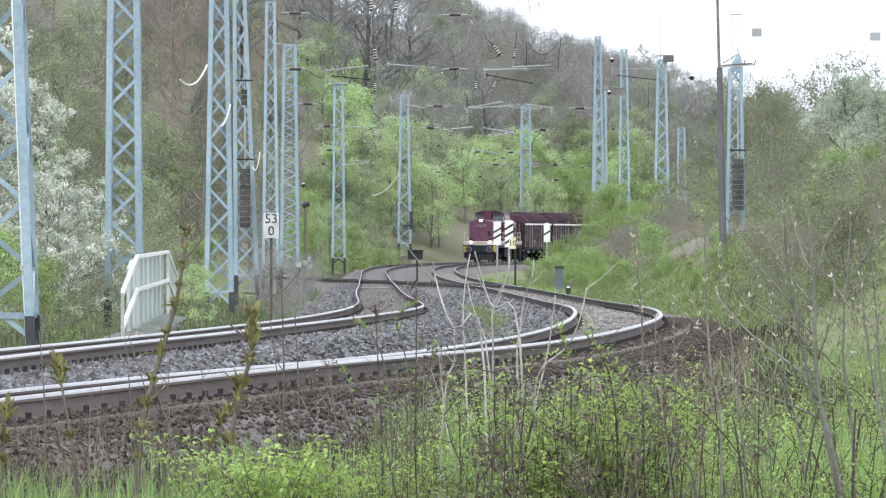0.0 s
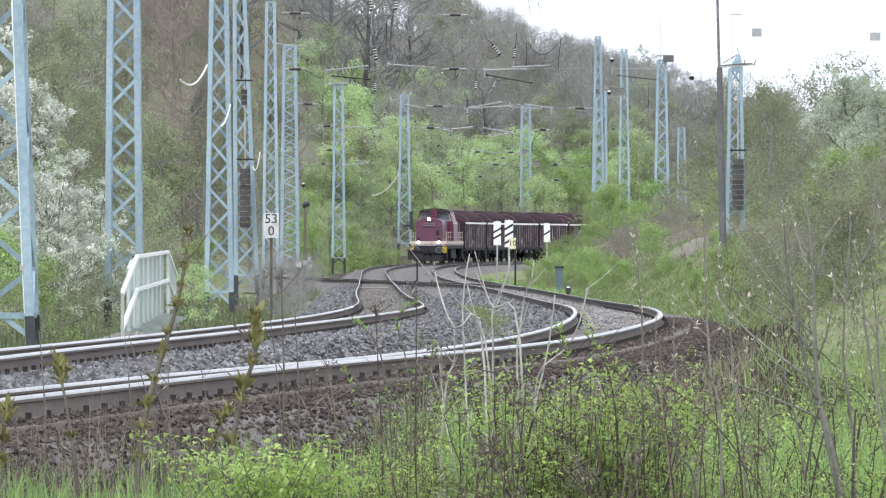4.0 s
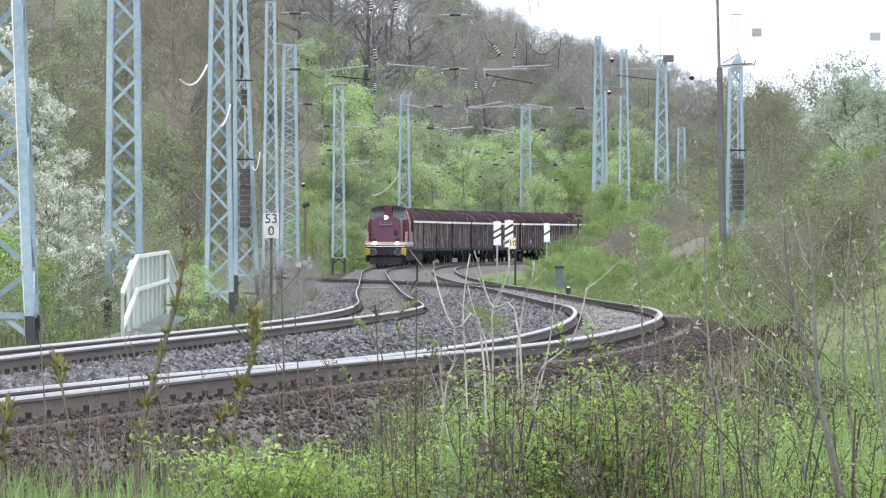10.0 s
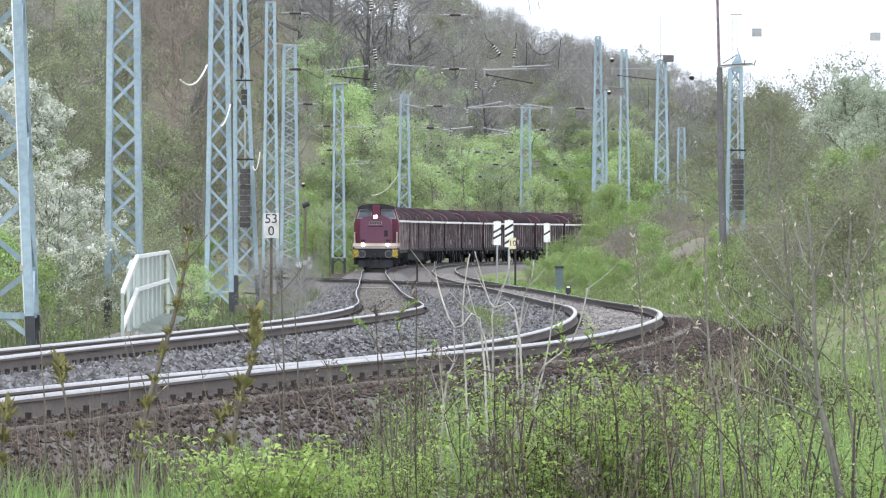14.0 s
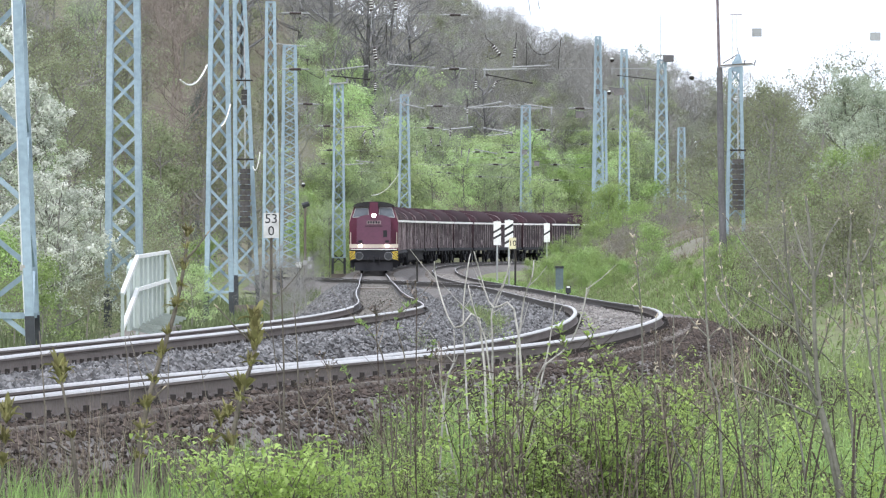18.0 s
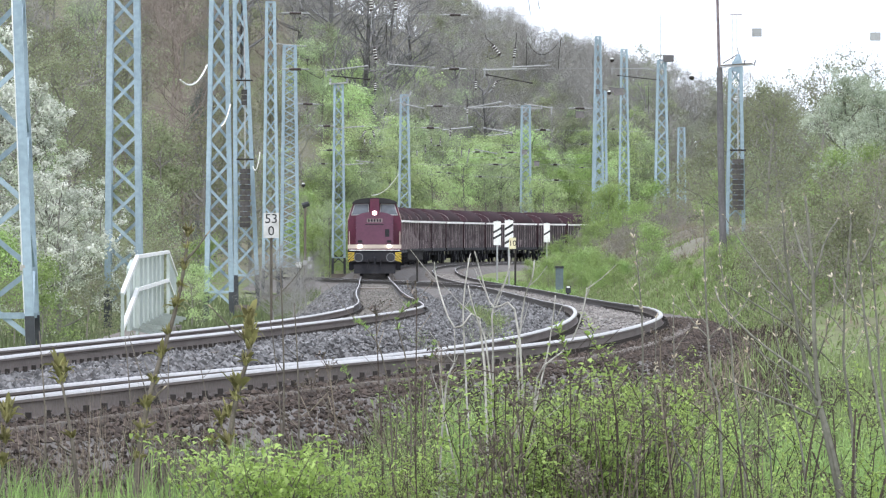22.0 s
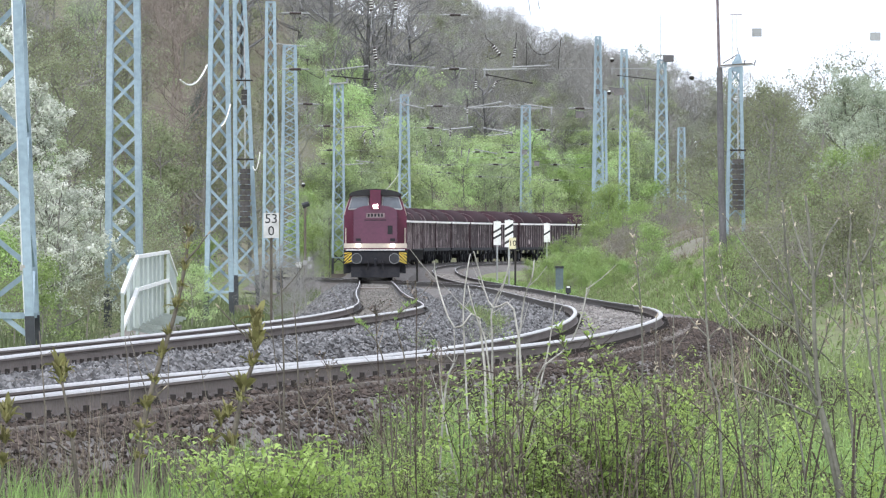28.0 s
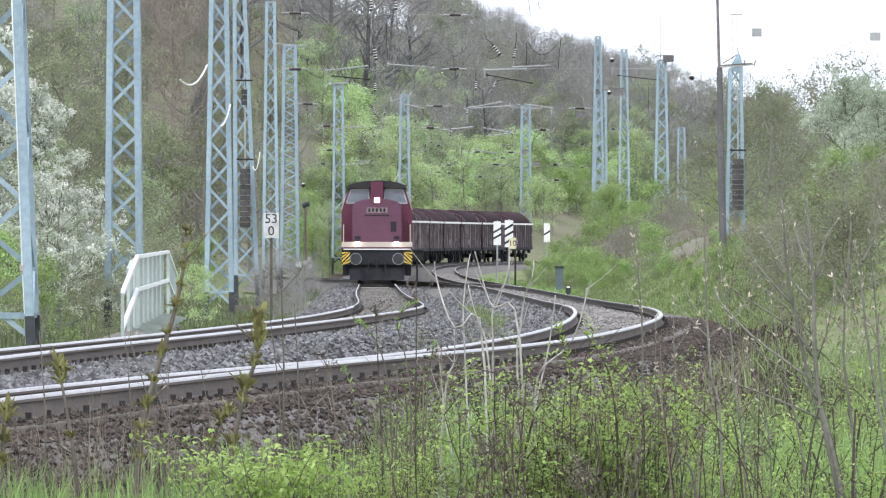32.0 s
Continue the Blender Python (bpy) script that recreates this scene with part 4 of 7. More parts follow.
def plant_tree(name, kind, x, y, size, turn, label, category="tree", group="", z=None, mats=None):
    wood, crown = kind
    zz = float(ground(x, y)) if z is None else z
    t = thing(name, label, category, group, m=Matrix.Translation((x, y, zz)) @ Matrix.Rotation(turn, 4, "Z") @ Matrix.Scale(size, 4))
    part("trunk", wood, M_BARK, t)
    part("crown", crown, M_LEAF, t)
    return t


GREEN = [tree_kind(10 + k, 11, 1, 4, True, M_LEAF, 62, 0.105, 0.44, M_BARK, 0.15, 0.10, keep=0.9) for k in range(4)]
DULL = [tree_kind(20 + k, 12, 2, 3, True, M_LEAF2, 26, 0.085, 0.40, M_BARK, 0.16, 0.12, keep=0.7, haze=4) for k in range(4)]
BARE = [tree_kind(30 + k, 15, 2, 3, False, None, 0, 0, 0, M_TWIGDARK, 0.20, 0.25, haze=22) for k in range(3)]
RUSSET = [tree_kind(35 + k, 14, 2, 3, False, None, 0, 0, 0, M_TWIGRED, 0.18, 0.2, haze=28) for k in range(2)]
SHRUB = [tree_kind(40 + k, 4.2, 1, 4, True, M_LEAF3, 70, 0.05, 0.34, M_BARK, 0.05, 0.05, keep=0.95) for k in range(3)]
SCRUB = [tree_kind(45 + k, 3.2, 2, 3, True, M_LEAF2, 16, 0.040, 0.26, M_TWIG, 0.04, 0.03, keep=0.7) for k in range(3)]
BLOSSOM = [tree_kind(50 + k, 8, 2, 5, True, M_BLOSSOM, 70, 0.046, 0.12, M_BARK, 0.14, 0.05, keep=0.95) for k in range(2)]
PALE_TREE = [tree_kind(60 + k, 7, 2, 4, True, M_PALEGREEN, 50, 0.052, 0.15, M_BARK, 0.12, 0.05, keep=0.9) for k in range(2)]
FRESH = [tree_kind(65 + k, 9, 1, 5, True, M_FRESHLEAF, 60, 0.10, 0.42, M_BARK, 0.13, 0.06, keep=0.9) for k in range(3)]
TWIGGY = [tree_kind(75 + k, 3.0, 2, 3, False, None, 0, 0, 0, M_TWIG, 0.035, 0.02, haze=10) for k in range(3)]
OLD = [tree_kind(95 + k, 17, 3, 3, False, None, 0, 0, 0, M_OLDBARK, 0.42, 0.3, straight=0.05) for k in range(2)]
HAZED = [tree_kind(80 + k, 12, 2, 3, True, M_HAZELEAF, 34, 0.085, 0.40, M_TWIG, 0.16, 0.12, keep=0.75) for k in range(3)]
TUFT = [tree_kind(85 + k, 2.4, 1, 5, True, M_LEAF3, 60, 0.042, 0.28, M_BARK, 0.03, 0.02, keep=0.95) for k in range(2)]
CONIFER = [conifer_kind(99, 13)]

tr = random.Random(5)
L_GREEN, L_DULL = "young spring-green broadleaf tree on the hillside", "half-leafed olive broadleaf tree on the hillside"
L_BARE, L_SHRUB = "bare grey-brown tree on the wooded ridge", "bright green leafy shrub below the wooded slope"


def scatter(count, box, choose, skip=None):
    """Trees at random within bounds: a range of bearings and a range of depths."""
    a0, a1, y0, y1 = box
    done = 0
    while done < count:
        y = y0 + (y1 - y0) * tr.random() ** 1.15
        x = y * tr.uniform(a0, a1)
        yc = min(y, 640)
        run = min(max(0, y - 640), 150) * 0.317
        if HILL(yc) + run - 5.5 < x < BANK(yc) + run + 5.0 or (y < 770 and X1(y) - 6.5 < x < X2(y) + 5.0):
            continue
        if skip and skip(x, y):
            continue
        name, kind, size, lab = choose(x, y)
        if y > 640 and -0.0015 < x / y < 0.021:
            size *= 0.86
        plant_tree(name, tr.choice(kind), x, y, size * tr.uniform(0.8, 1.2), tr.uniform(0, 6.28), lab, "shrub" if name == "shrub" else "tree", "woodland")
        done += 1


L_RUSSET, L_HAZED, L_FRESH = "reddish-brown budding tree on the wooded slope", "pale grey-green willow on the hillside", "fresh bright green tree at the foot of the slope"


def hill_choice(x, y):
    """Which tree grows where: by bearing from the line's near end and by height on the slope."""
    r = tr.random()
    a, e = x / y, (float(ground(x, y)) + 3.0) / y
    bare, russet = ("bare_tree", BARE, 0.66, L_BARE), ("russet_tree", RUSSET, 0.66, L_RUSSET)
    dull, green = ("half_leafed_tree", DULL, 0.74, L_DULL), ("broadleaf_tree", GREEN, 0.68, L_GREEN)
    fresh, hazed = ("broadleaf_tree", FRESH, 0.8, L_FRESH), ("willow_tree", HAZED, 0.8, L_HAZED)
    if a < -0.0255:
        return (dull if r < 0.5 else green if r < 0.85 else bare) if e < 0.016 else (bare if r < 0.35 else russet if r < 0.5 else dull if r < 0.85 else green)
    if a < -0.0085:
        return (green if r < 0.6 else fresh if r < 0.9 else dull) if e < 0.0285 else (bare if r < 0.9 else dull)
    if a < -0.0035:
        return (fresh if r < 0.6 else green) if e < 0.015 else (bare if r < 0.35 else green) if e < 0.026 else bare
    if a < 0.0185:
        return (fresh if r < 0.75 else green) if e < 0.014 else (bare if r < 0.6 else dull if r < 0.9 else green)
    if a < 0.023:
        return green if e < 0.010 else bare if r < 0.8 else dull
    if a < 0.032:
        return (green if r < 0.65 else fresh if r < 0.85 else hazed) if e < 0.026 else bare if r < 0.5 else dull
    return hazed if r < 0.6 else dull if r < 0.8 else bare


scatter(60, (-0.016, 0.036, 575, 665), hill_choice, lambda x, y: x > X1(y) - 7)
scatter(90, (-0.045, 0.045, 645, 705), hill_choice)
scatter(170, (-0.065, 0.06, 700, 830), hill_choice)
scatter(150, (-0.002, 0.058, 690, 800), hill_choice)
for k in range(14):
    y = tr.uniform(455, 610)
    plant_tree("broadleaf_tree" if k % 2 else "shrub", (GREEN if k % 2 else SHRUB)[k % 3], y * tr.uniform(-0.0215, -0.0165), y, tr.uniform(0.45, 0.6) if k % 2 else tr.uniform(0.9, 1.3), k, "leafy green growth between the masts and the slope", "tree" if k % 2 else "shrub", "woodland")
scatter(26, (-0.010, 0.018, 600, 690), lambda x, y: ("broadleaf_tree", FRESH if tr.random() < 0.6 else GREEN, 0.75, L_FRESH), lambda x, y: x > X1(y) - 8)
for k, (a, y, s) in enumerate(((-0.0122, 655, 1.0), (-0.0103, 662, 0.95), (-0.0072, 668, 0.92), (-0.0050, 690, 0.85), (0.0062, 662, 0.70), (-0.0165, 690, 1.0), (-0.021, 700, 1.0), (-0.0295, 640, 1.0), (0.0025, 700, 0.62))):
    plant_tree("old_bare_tree", OLD[k % 2], y * a, y, s, k * 1.3, "tall dark bare tree on the wooded slope", "tree", "woodland")
for a, y, s in ((-0.0362, 470, 1.0), (-0.0351, 490, 1.1)):
    plant_tree("conifer", CONIFER[0], y * a, y, s, y, "dark conifer with drooping boughs among bare trees", "tree", "woodland")
for a, y, s in ((0.0150, 640, 0.72), (0.0162, 646, 0.6), (0.0268, 690, 0.95), (0.0285, 700, 0.8), (0.0250, 682, 0.85), (0.0300, 705, 0.8), (0.0238, 676, 0.7), (0.0275, 692, 0.7), (0.0310, 720, 0.9)):
    plant_tree("broadleaf_tree", FRESH[int(y) % 3], y * a, y, s, y, "bright yellow-green tree standing before bare woods", "tree", "woodland")
for k in range(12):
    y = tr.uniform(715, 770)
    plant_tree("bare_tree", BARE[k % 3], y * (0.0175 + 0.0011 * k), y, 0.72 - 0.012 * k, k, L_BARE, "tree", "woodland")
plant_tree("broadleaf_tree", FRESH[1], -6.9, 186, 0.21, 2.0, "small bright yellow-green bush behind the parapet", "bush")
for k in range(16):
    y = tr.uniform(690, 725)
    x = y * (0.0155 + 0.00095 * k)
    if x < X1(y) - 6.5:
        plant_tree("broadleaf_tree", (GREEN if k % 3 else FRESH)[k % 3], x, y, tr.uniform(0.6, 0.8), k, "leafy green tree behind the curve of the line", "tree", "woodland")
for k in range(26):
    y = tr.uniform(540, 625)
    x = y * (-0.0195 + 0.00042 * k)
    if x < X1(y) - 5.5:
        plant_tree("shrub" if k % 2 else "broadleaf_tree", SHRUB[k % 3] if k % 2 else GREEN[k % 4], x, y, tr.uniform(0.8, 1.2) if k % 2 else tr.uniform(0.35, 0.55), k, "leafy green growth at the outside of the curve", "shrub" if k % 2 else "tree", "woodland")
for k in range(16):
    y = tr.uniform(655, 684)
    x = y * (0.0130 + 0.00062 * k)
    if x < X1(y) - 5.0:
        plant_tree("shrub", SHRUB[k % 3], x, y, tr.uniform(1.0, 1.4), k, "fresh green shrub on the slope behind the curve", "shrub", "woodland")
# bare trees along the crest of the hill, which falls towards the bank
CREST = spline([(0.0090, 0.0328), (0.0180, 0.0302), (0.0230, 0.0292), (0.0280, 0.0277), (0.0347, 0.0246), (0.0390, 0.0229)])
for k in range(34):
    a, y = 0.0092 + 0.00085 * k, tr.uniform(735, 785)
    tall = (2 + y * float(CREST(a)) - float(ground(a * y, y))) / 13.6
    plant_tree("bare_tree", BARE[k % 3], a * y, y, tall * tr.uniform(0.82, 1.0), k * 1.7, L_BARE, "tree", "woodland")
plant_tree("blossom_tree", BLOSSOM[0], -0.0093 * 640, 640, 0.75, 1.0, "pale blossoming bush on the slope among green trees", "tree", "woodland")


def left_choice(x, y):
    r = tr.random()
    if y < 330:
        return ("scrub", SCRUB, 1.0, "half-leafed olive scrub beside the line") if r < 0.7 else ("shrub", SHRUB, 0.7, L_SHRUB)
    if -0.0435 < x / y < -0.037 and y > 430:
        return "russet_tree", RUSSET, 0.85, L_RUSSET
    return ("bare_tree", BARE, 0.8, L_BARE) if r < (0.05 if y < 480 else 0.22) else ("half_leafed_tree", DULL, 0.9, L_DULL) if r < 0.72 else ("broadleaf_tree", GREEN, 0.75, L_GREEN)


scatter(95, (-0.07, -0.02, 360, 660), left_choice, lambda x, y: x > X1(min(y, 640)) - 10)
scatter(34, (-0.07, -0.025, 190, 330), left_choice, lambda x, y: x > X1(y) - 7)


def right_choice(x, y):
    r = tr.random()
    return ("shrub", SHRUB, 0.8, L_SHRUB) if r < 0.4 else ("scrub", SCRUB, 1.1, "half-leafed grey-green scrub on the bank") if r < 0.75 else ("half_leafed_tree", DULL, 0.5, L_DULL)


scatter(40, (0.022, 0.068, 330, 520), right_choice, lambda x, y: x < X2(y) + 8)
for x, y, s in ((12.6, 265, 0.52), (13.4, 270, 0.5), (14.6, 262, 0.55), (16.0, 268, 0.5), (12.0, 290, 0.5), (17.5, 275, 0.55), (13.0, 300, 0.6), (15.5, 310, 0.6)):
    plant_tree("half_leafed_tree", DULL[int(x * 7) % 4], x, y, s, x, "grey-green half-leafed tree on the bank", "tree", "trees on the bank")
for k in range(34):
    y = tr.uniform(125, 330)
    x = float(X2(y)) + tr.uniform(5.0, 10.5)
    plant_tree("scrub" if k % 3 else "shrub", tr.choice(SCRUB if k % 3 else SHRUB), x, y, tr.uniform(0.3, 0.65), k, "low grey-green scrub on the bank slope", "shrub", "scrub on the bank")
for k in range(22):
    y = tr.uniform(140, 210)
    x = y * tr.uniform(0.046, 0.068)
    plant_tree("scrub", tr.choice(TWIGGY if k % 3 == 2 else SCRUB), x, y, tr.uniform(0.6, 1.0), k, "olive scrub on the bank", "shrub", "scrub on the bank")
for x, y, s in ((8.7, 380, 0.75), (9.2, 376, 0.85), (9.8, 385, 0.9), (10.6, 380, 0.95), (11.4, 376, 0.9), (9.6, 360, 0.6), (8.4, 366, 0.45)):
    plant_tree("scrub" if int(x * 10) % 2 else "shrub", (SCRUB if int(x * 10) % 2 else SHRUB)[int(x * 5) % 3], x, y, s, x * 2, "fresh green scrub on the crest of the bank", "shrub", "scrub on the bank")
for x, y, s, k in ((-11.3, 165, 1.0, 0), (-13.0, 160, 1.05, 1), (-10.3, 171, 0.82, 1), (-9.5, 168, 0.6, 0), (-10.9, 162, 0.85, 1)):
    plant_tree("blossom_tree", BLOSSOM[k], x, y, s, k * 2.0, "white-blossoming tree behind the lattice masts", "tree", z=-0.2)
for k, (x, y) in enumerate(((-8.6, 146), (-9.2, 150), (-8.0, 152), (-9.8, 148), (-8.9, 141), (-7.4, 158), (-10.3, 155))):
    plant_tree("scrub" if k % 3 else "shrub", (SCRUB if k % 3 else SHRUB)[k % 3], x, y, 0.55 + 0.07 * (k % 4), k, "olive-green shrub below the white-blossoming tree", "shrub", "shrubs below the masts", z=-0.4)
for k in range(22):
    y = tr.uniform(470, 560)
    x = y * tr.uniform(0.0465, 0.066)
    plant_tree("willow_tree" if k % 2 else "broadleaf_tree", (HAZED if k % 2 else GREEN)[k % 3], x, y, tr.uniform(0.8, 1.02) - 10 * max(0, x / y - 0.055), k, "grey-green tree behind the bank, haze put into its colour" if k % 2 else "young spring-green broadleaf tree behind the bank", "tree", "trees on the bank")
for x, y, s, k in ((13.7, 230, 0.72, 0), (15.0, 236, 0.72, 1), (14.3, 222, 0.6, 0)):
    plant_tree("pale_tree", PALE_TREE[k], x, y, s, k * 2.0, "pale grey-green flowering small tree on the bank", "tree")
for x, y, s in ((-3.45, 138, 0.14), (-3.15, 143, 0.12), (-3.0, 150, 0.13), (-3.7, 146, 0.12), (-3.3, 155, 0.11)):
    plant_tree("bare_bush", BARE[int(y) % 3], x, y, s, y, "bare reddish-brown bush beside the track", "bush", "bare bushes")
for k in range(16):
    y = tr.uniform(495, 578)
    x = y * tr.uniform(-0.018, -0.006)
    if x < X1(y) - 6:
        plant_tree("shrub", SHRUB[k % 3], x, y, tr.uniform(0.7, 1.1), k, "olive and green shrub at the foot of the slope", "shrub", "woodland")
for k in range(20):
    y = tr.uniform(285, 400)
    x = float(X2(y)) + tr.uniform(1.6, 3.4)
    plant_tree("shrub", SHRUB[k % 3], x, y, tr.uniform(0.10, 0.2), k, "low bright green tuft beside the track", "shrub", "low tufts")
for k in range(22):
    y = tr.uniform(275, 372)
    x = float(X2(y)) + tr.uniform(3.9, 6.3)
    plant_tree("tuft_shrub", TUFT[k % 2], x, y, tr.uniform(0.35, 0.8), k, "bright fresh green tuft on the bank slope", "shrub", "scrub on the bank")
for k in range(12):
    y = tr.uniform(375, 425)
    x = y * tr.uniform(0.0165, 0.025)
    plant_tree("tuft_shrub" if k % 2 else "bare_scrub", (TUFT if k % 2 else TWIGGY)[k % 2], x, y, tr.uniform(0.5, 0.9), k, "wispy grey-green scrub on the end of the bank", "shrub", "scrub on the bank")
for k in range(46):
    y = tr.uniform(270, 350)
    x = float(X2(y)) + tr.uniform(6.3, 9.2)
    plant_tree("bare_scrub", TWIGGY[k % 3], x, y, tr.uniform(0.3, 0.62), k, "grey-brown leafless scrub on the bank slope", "shrub", "scrub on the bank")
for k in range(26):
    y = tr.uniform(185, 262)
    x = float(X2(y)) + tr.uniform(4.8, 8.0)
    plant_tree("tuft_shrub" if k % 2 else "bare_scrub", TUFT[k // 2 % 2] if k % 2 else TWIGGY[k % 3], x, y, tr.uniform(0.22, 0.5), k, "bright fresh green tuft on the bank slope" if k % 2 else "grey-brown leafless scrub on the bank slope", "shrub", "scrub on the bank")
for k in range(12):
    y = tr.uniform(260, 370)
    x = float(X2(y)) + tr.uniform(3.6, 6.0)
    plant_tree("shrub", (SHRUB if k % 2 else SCRUB)[k % 3], x, y, tr.uniform(0.25, 0.45), k, "fresh green shrub on the bank slope", "shrub", "scrub on the bank")


# ---- overhead line remains: cross spans, insulators, weights ----
def rod_insulator(name, p, q, rib=0.068, label="dark ribbed insulator with pale end fittings"):
    """A ribbed insulator between p and q."""
    p, q = Vector(p), Vector(q)
    t = thing(name, label, "insulator", "insulators")
    d = q - p
    n = 15
    body = MB().tube([p + d * (0.29 + 0.42 * k / (n - 1)) for k in range(n)], [rib if k % 2 else rib * 0.7 for k in range(n)], 8)
    part("insulator_body", body, M_PORC, t)
    part("end_fitting", MB().tube([p, p + d * 0.05, p + d * 0.24, p + d * 0.3], [rib * 0.3, rib * 0.45, rib * 0.45, rib * 0.8], 6), M_GALV, t)
    part("end_fitting", MB().tube([p + d * 0.7, p + d * 0.76, p + d * 0.95, q], [rib * 0.8, rib * 0.45, rib * 0.45, rib * 0.3], 6), M_GALV, t)
    return t


def span_wire(a, b, sag, inserts, r=0.006):
    """A cross wire from a to b with insulators let in at the given fractions."""
    a, b = Vector(a), Vector(b)
    t = thing("span_wire", "thin grey cross-span wire between two masts", "wire", "cross-span wires")
    pts = [a.lerp(b, k / 16) - Vector((0, 0, sag * 4 * (k / 16) * (1 - k / 16))) for k in range(17)]
    part("wire", MB().tube(pts, r, 5), M_GALV, t)
    for f, half in inserts:
        m = a.lerp(b, f) - Vector((0, 0, sag * 4 * f * (1 - f)))
        d = (b - a).normalized() * half
        rod_insulator("insulator", m - d, m + d)
    return t


span_wire((-7.3, 290, 11.71), (11.7, 290, 11.5), 0.0, ((0.052, 0.60), (0.412, 0.56),))
span_wire((-7.25, 290, 9.3), (11.79, 290, 9.35), 0.0, ((0.049, 0.60), (0.406, 0.53),))
span_wire((-7.77, 343, 8.89), (10.92, 343, 8.6), 0.0, ((0.050, 0.57), (0.402, 0.57), (0.786, 0.57),))
span_wire((-7.69, 343, 7.8), (10.92, 343, 7.46), 0.0, ((0.097, 0.43), (0.379, 0.46), (0.685, 0.37),))
span_wire((-8.03, 442, 7.86), (10.02, 442, 7.64), 0.0, ((0.035, 0.41), (0.569, 0.37), (0.690, 0.41),))
span_wire((-8.18, 442, 6.97), (10.02, 442, 6.9), 0.0, ((0.020, 0.29), (0.638, 0.44), (0.852, 0.33),))
span_wire((-6.78, 442, 6.53), (10.02, 442, 5.79), 0.0, ((0.548, 0.26), (0.844, 0.37),))
span_wire((-2.82, 545, 8.09), (19.12, 545, 7.68), 0.0, ((0.151, 0.32), (0.638, 0.27),))
span_wire((-2.82, 545, 9.58), (19.12, 545, 9.72), 0.0, ((0.112, 0.27), (0.638, 0.27),))
span_wire((-5.18, 545, 8.72), (14.35, 545, 8.49), 0.0, ((0.005, 0.23), (0.512, 0.36),))
span_wire((-2.82, 545, 7.63), (14.35, 545, 6.31), 0.0, ((0.143, 0.27), (0.439, 0.23), (0.193, 0.27),))
span_wire((9.73, 420, 10.82), (13.37, 420, 10.75), 0.0, ())
span_wire((9.73, 420, 10.33), (11.97, 420, 10.68), 0.0, ())
span_wire((9.87, 420, 8.89), (11.06, 420, 8.86), 0.0, ((0.559, 0.24),))


def hanger(x, y, z_top, zc, tilt, z_low, long=0.46, rib=0.085):
    """A ribbed insulator hung on thin wires, leaning by tilt."""
    t = thing("hanging_insulator", "dark ribbed insulator with white glint rings, hanging on a thin wire", "insulator", "hanging insulators")
    d = Vector((math.sin(tilt), 0, -math.cos(tilt)))
    c = Vector((x, y, zc))
    a, b = c - d * long / 2, c + d * long / 2
    part("insulator_body", MB().tube([a.lerp(b, k / 10) for k in range(11)], [rib if k % 2 else rib * 0.5 for k in range(11)], 8), M_PORC, t)
    # white rings between the ribs stand for sky reflections on the glaze
    for k in range(4):
        part("pale_ring", MB().tube([a.lerp(b, (2 * k + 1.75) / 10), a.lerp(b, (2 * k + 2.35) / 10)], rib * 0.7, 8), M_WHITE, t, "white ring put in for sky glints")
    part("upper_wire", MB().tube([a, (a.x - d.x * 0.4, y, (a.z + z_top) / 2), (a.x - d.x * 0.5, y, z_top)], 0.013, 5), M_IRON, t)
    part("lower_wire", MB().tube([b, (b.x + d.x * 0.3, y, z_low)], 0.016, 5), M_GALV, t)
    return t


hanger(-2.91, 275, 12.66, 11.56, 0, 10.59, 0.55, 0.093)
hanger(-1.92, 275, 12.66, 11.6, 0, 10.71, 0.55, 0.093)
hanger(-2.75, 275, 10.36, 9.56, 0.15, 9.17, 0.55, 0.093)
hanger(-2.75, 275, 9.17, 8.23, 0, 7.89, 0.41, 0.07)
hanger(-2.82, 275, 7.61, 7.25, 0.35, 7.02, 0.37, 0.062)
hanger(-2.34, 275, 7.61, 7.2, -0.25, 6.93, 0.32, 0.055)
hanger(-3.5, 300, 6.92, 6.72, -0.5, 6.47, 0.32, 0.055)
hanger(-3.07, 300, 6.97, 6.7, 0.2, 6.47, 0.32, 0.055)
hanger(-3.71, 320, 6.83, 6.67, 0, 6.51, 0.24, 0.041)
hanger(-3.44, 320, 6.83, 6.67, 0, 6.51, 0.24, 0.041)
hanger(-0.52, 300, 6.62, 6.4, 0, 6.22, 0.25, 0.042)
hanger(-0.12, 300, 6.62, 6.4, 0, 6.22, 0.25, 0.042)
hanger(-0.83, 320, 6.51, 6.29, 0, 6.08, 0.24, 0.041)
hanger(2.04, 260, 9.95, 9.3, 0.62, 9.08, 0.52, 0.088)
hanger(2.75, 260, 9.95, 9.19, -0.1, 8.69, 0.43, 0.074)
hanger(1.26, 260, 8.56, 7.96, 0, 7.74, 0.39, 0.066)
hanger(1.99, 260, 8.17, 7.96, -0.6, 7.61, 0.35, 0.059)
hanger(0.93, 260, 7.42, 6.98, 0, 6.48, 0.3, 0.052)
hanger(0.28, 260, 6.31, 6.12, 0, 5.88, 0.28, 0.048)
hanger(0.82, 300, 6.07, 5.87, 0, 5.67, 0.25, 0.042)
hanger(1.15, 300, 6.12, 5.92, -0.2, 5.37, 0.25, 0.042)
hanger(-1.23, 320, 6.29, 6.11, 0, 5.92, 0.24, 0.041)
hanger(12.13, 400, 11.17, 9.67, 0, 9.4, 0.4, 0.068)
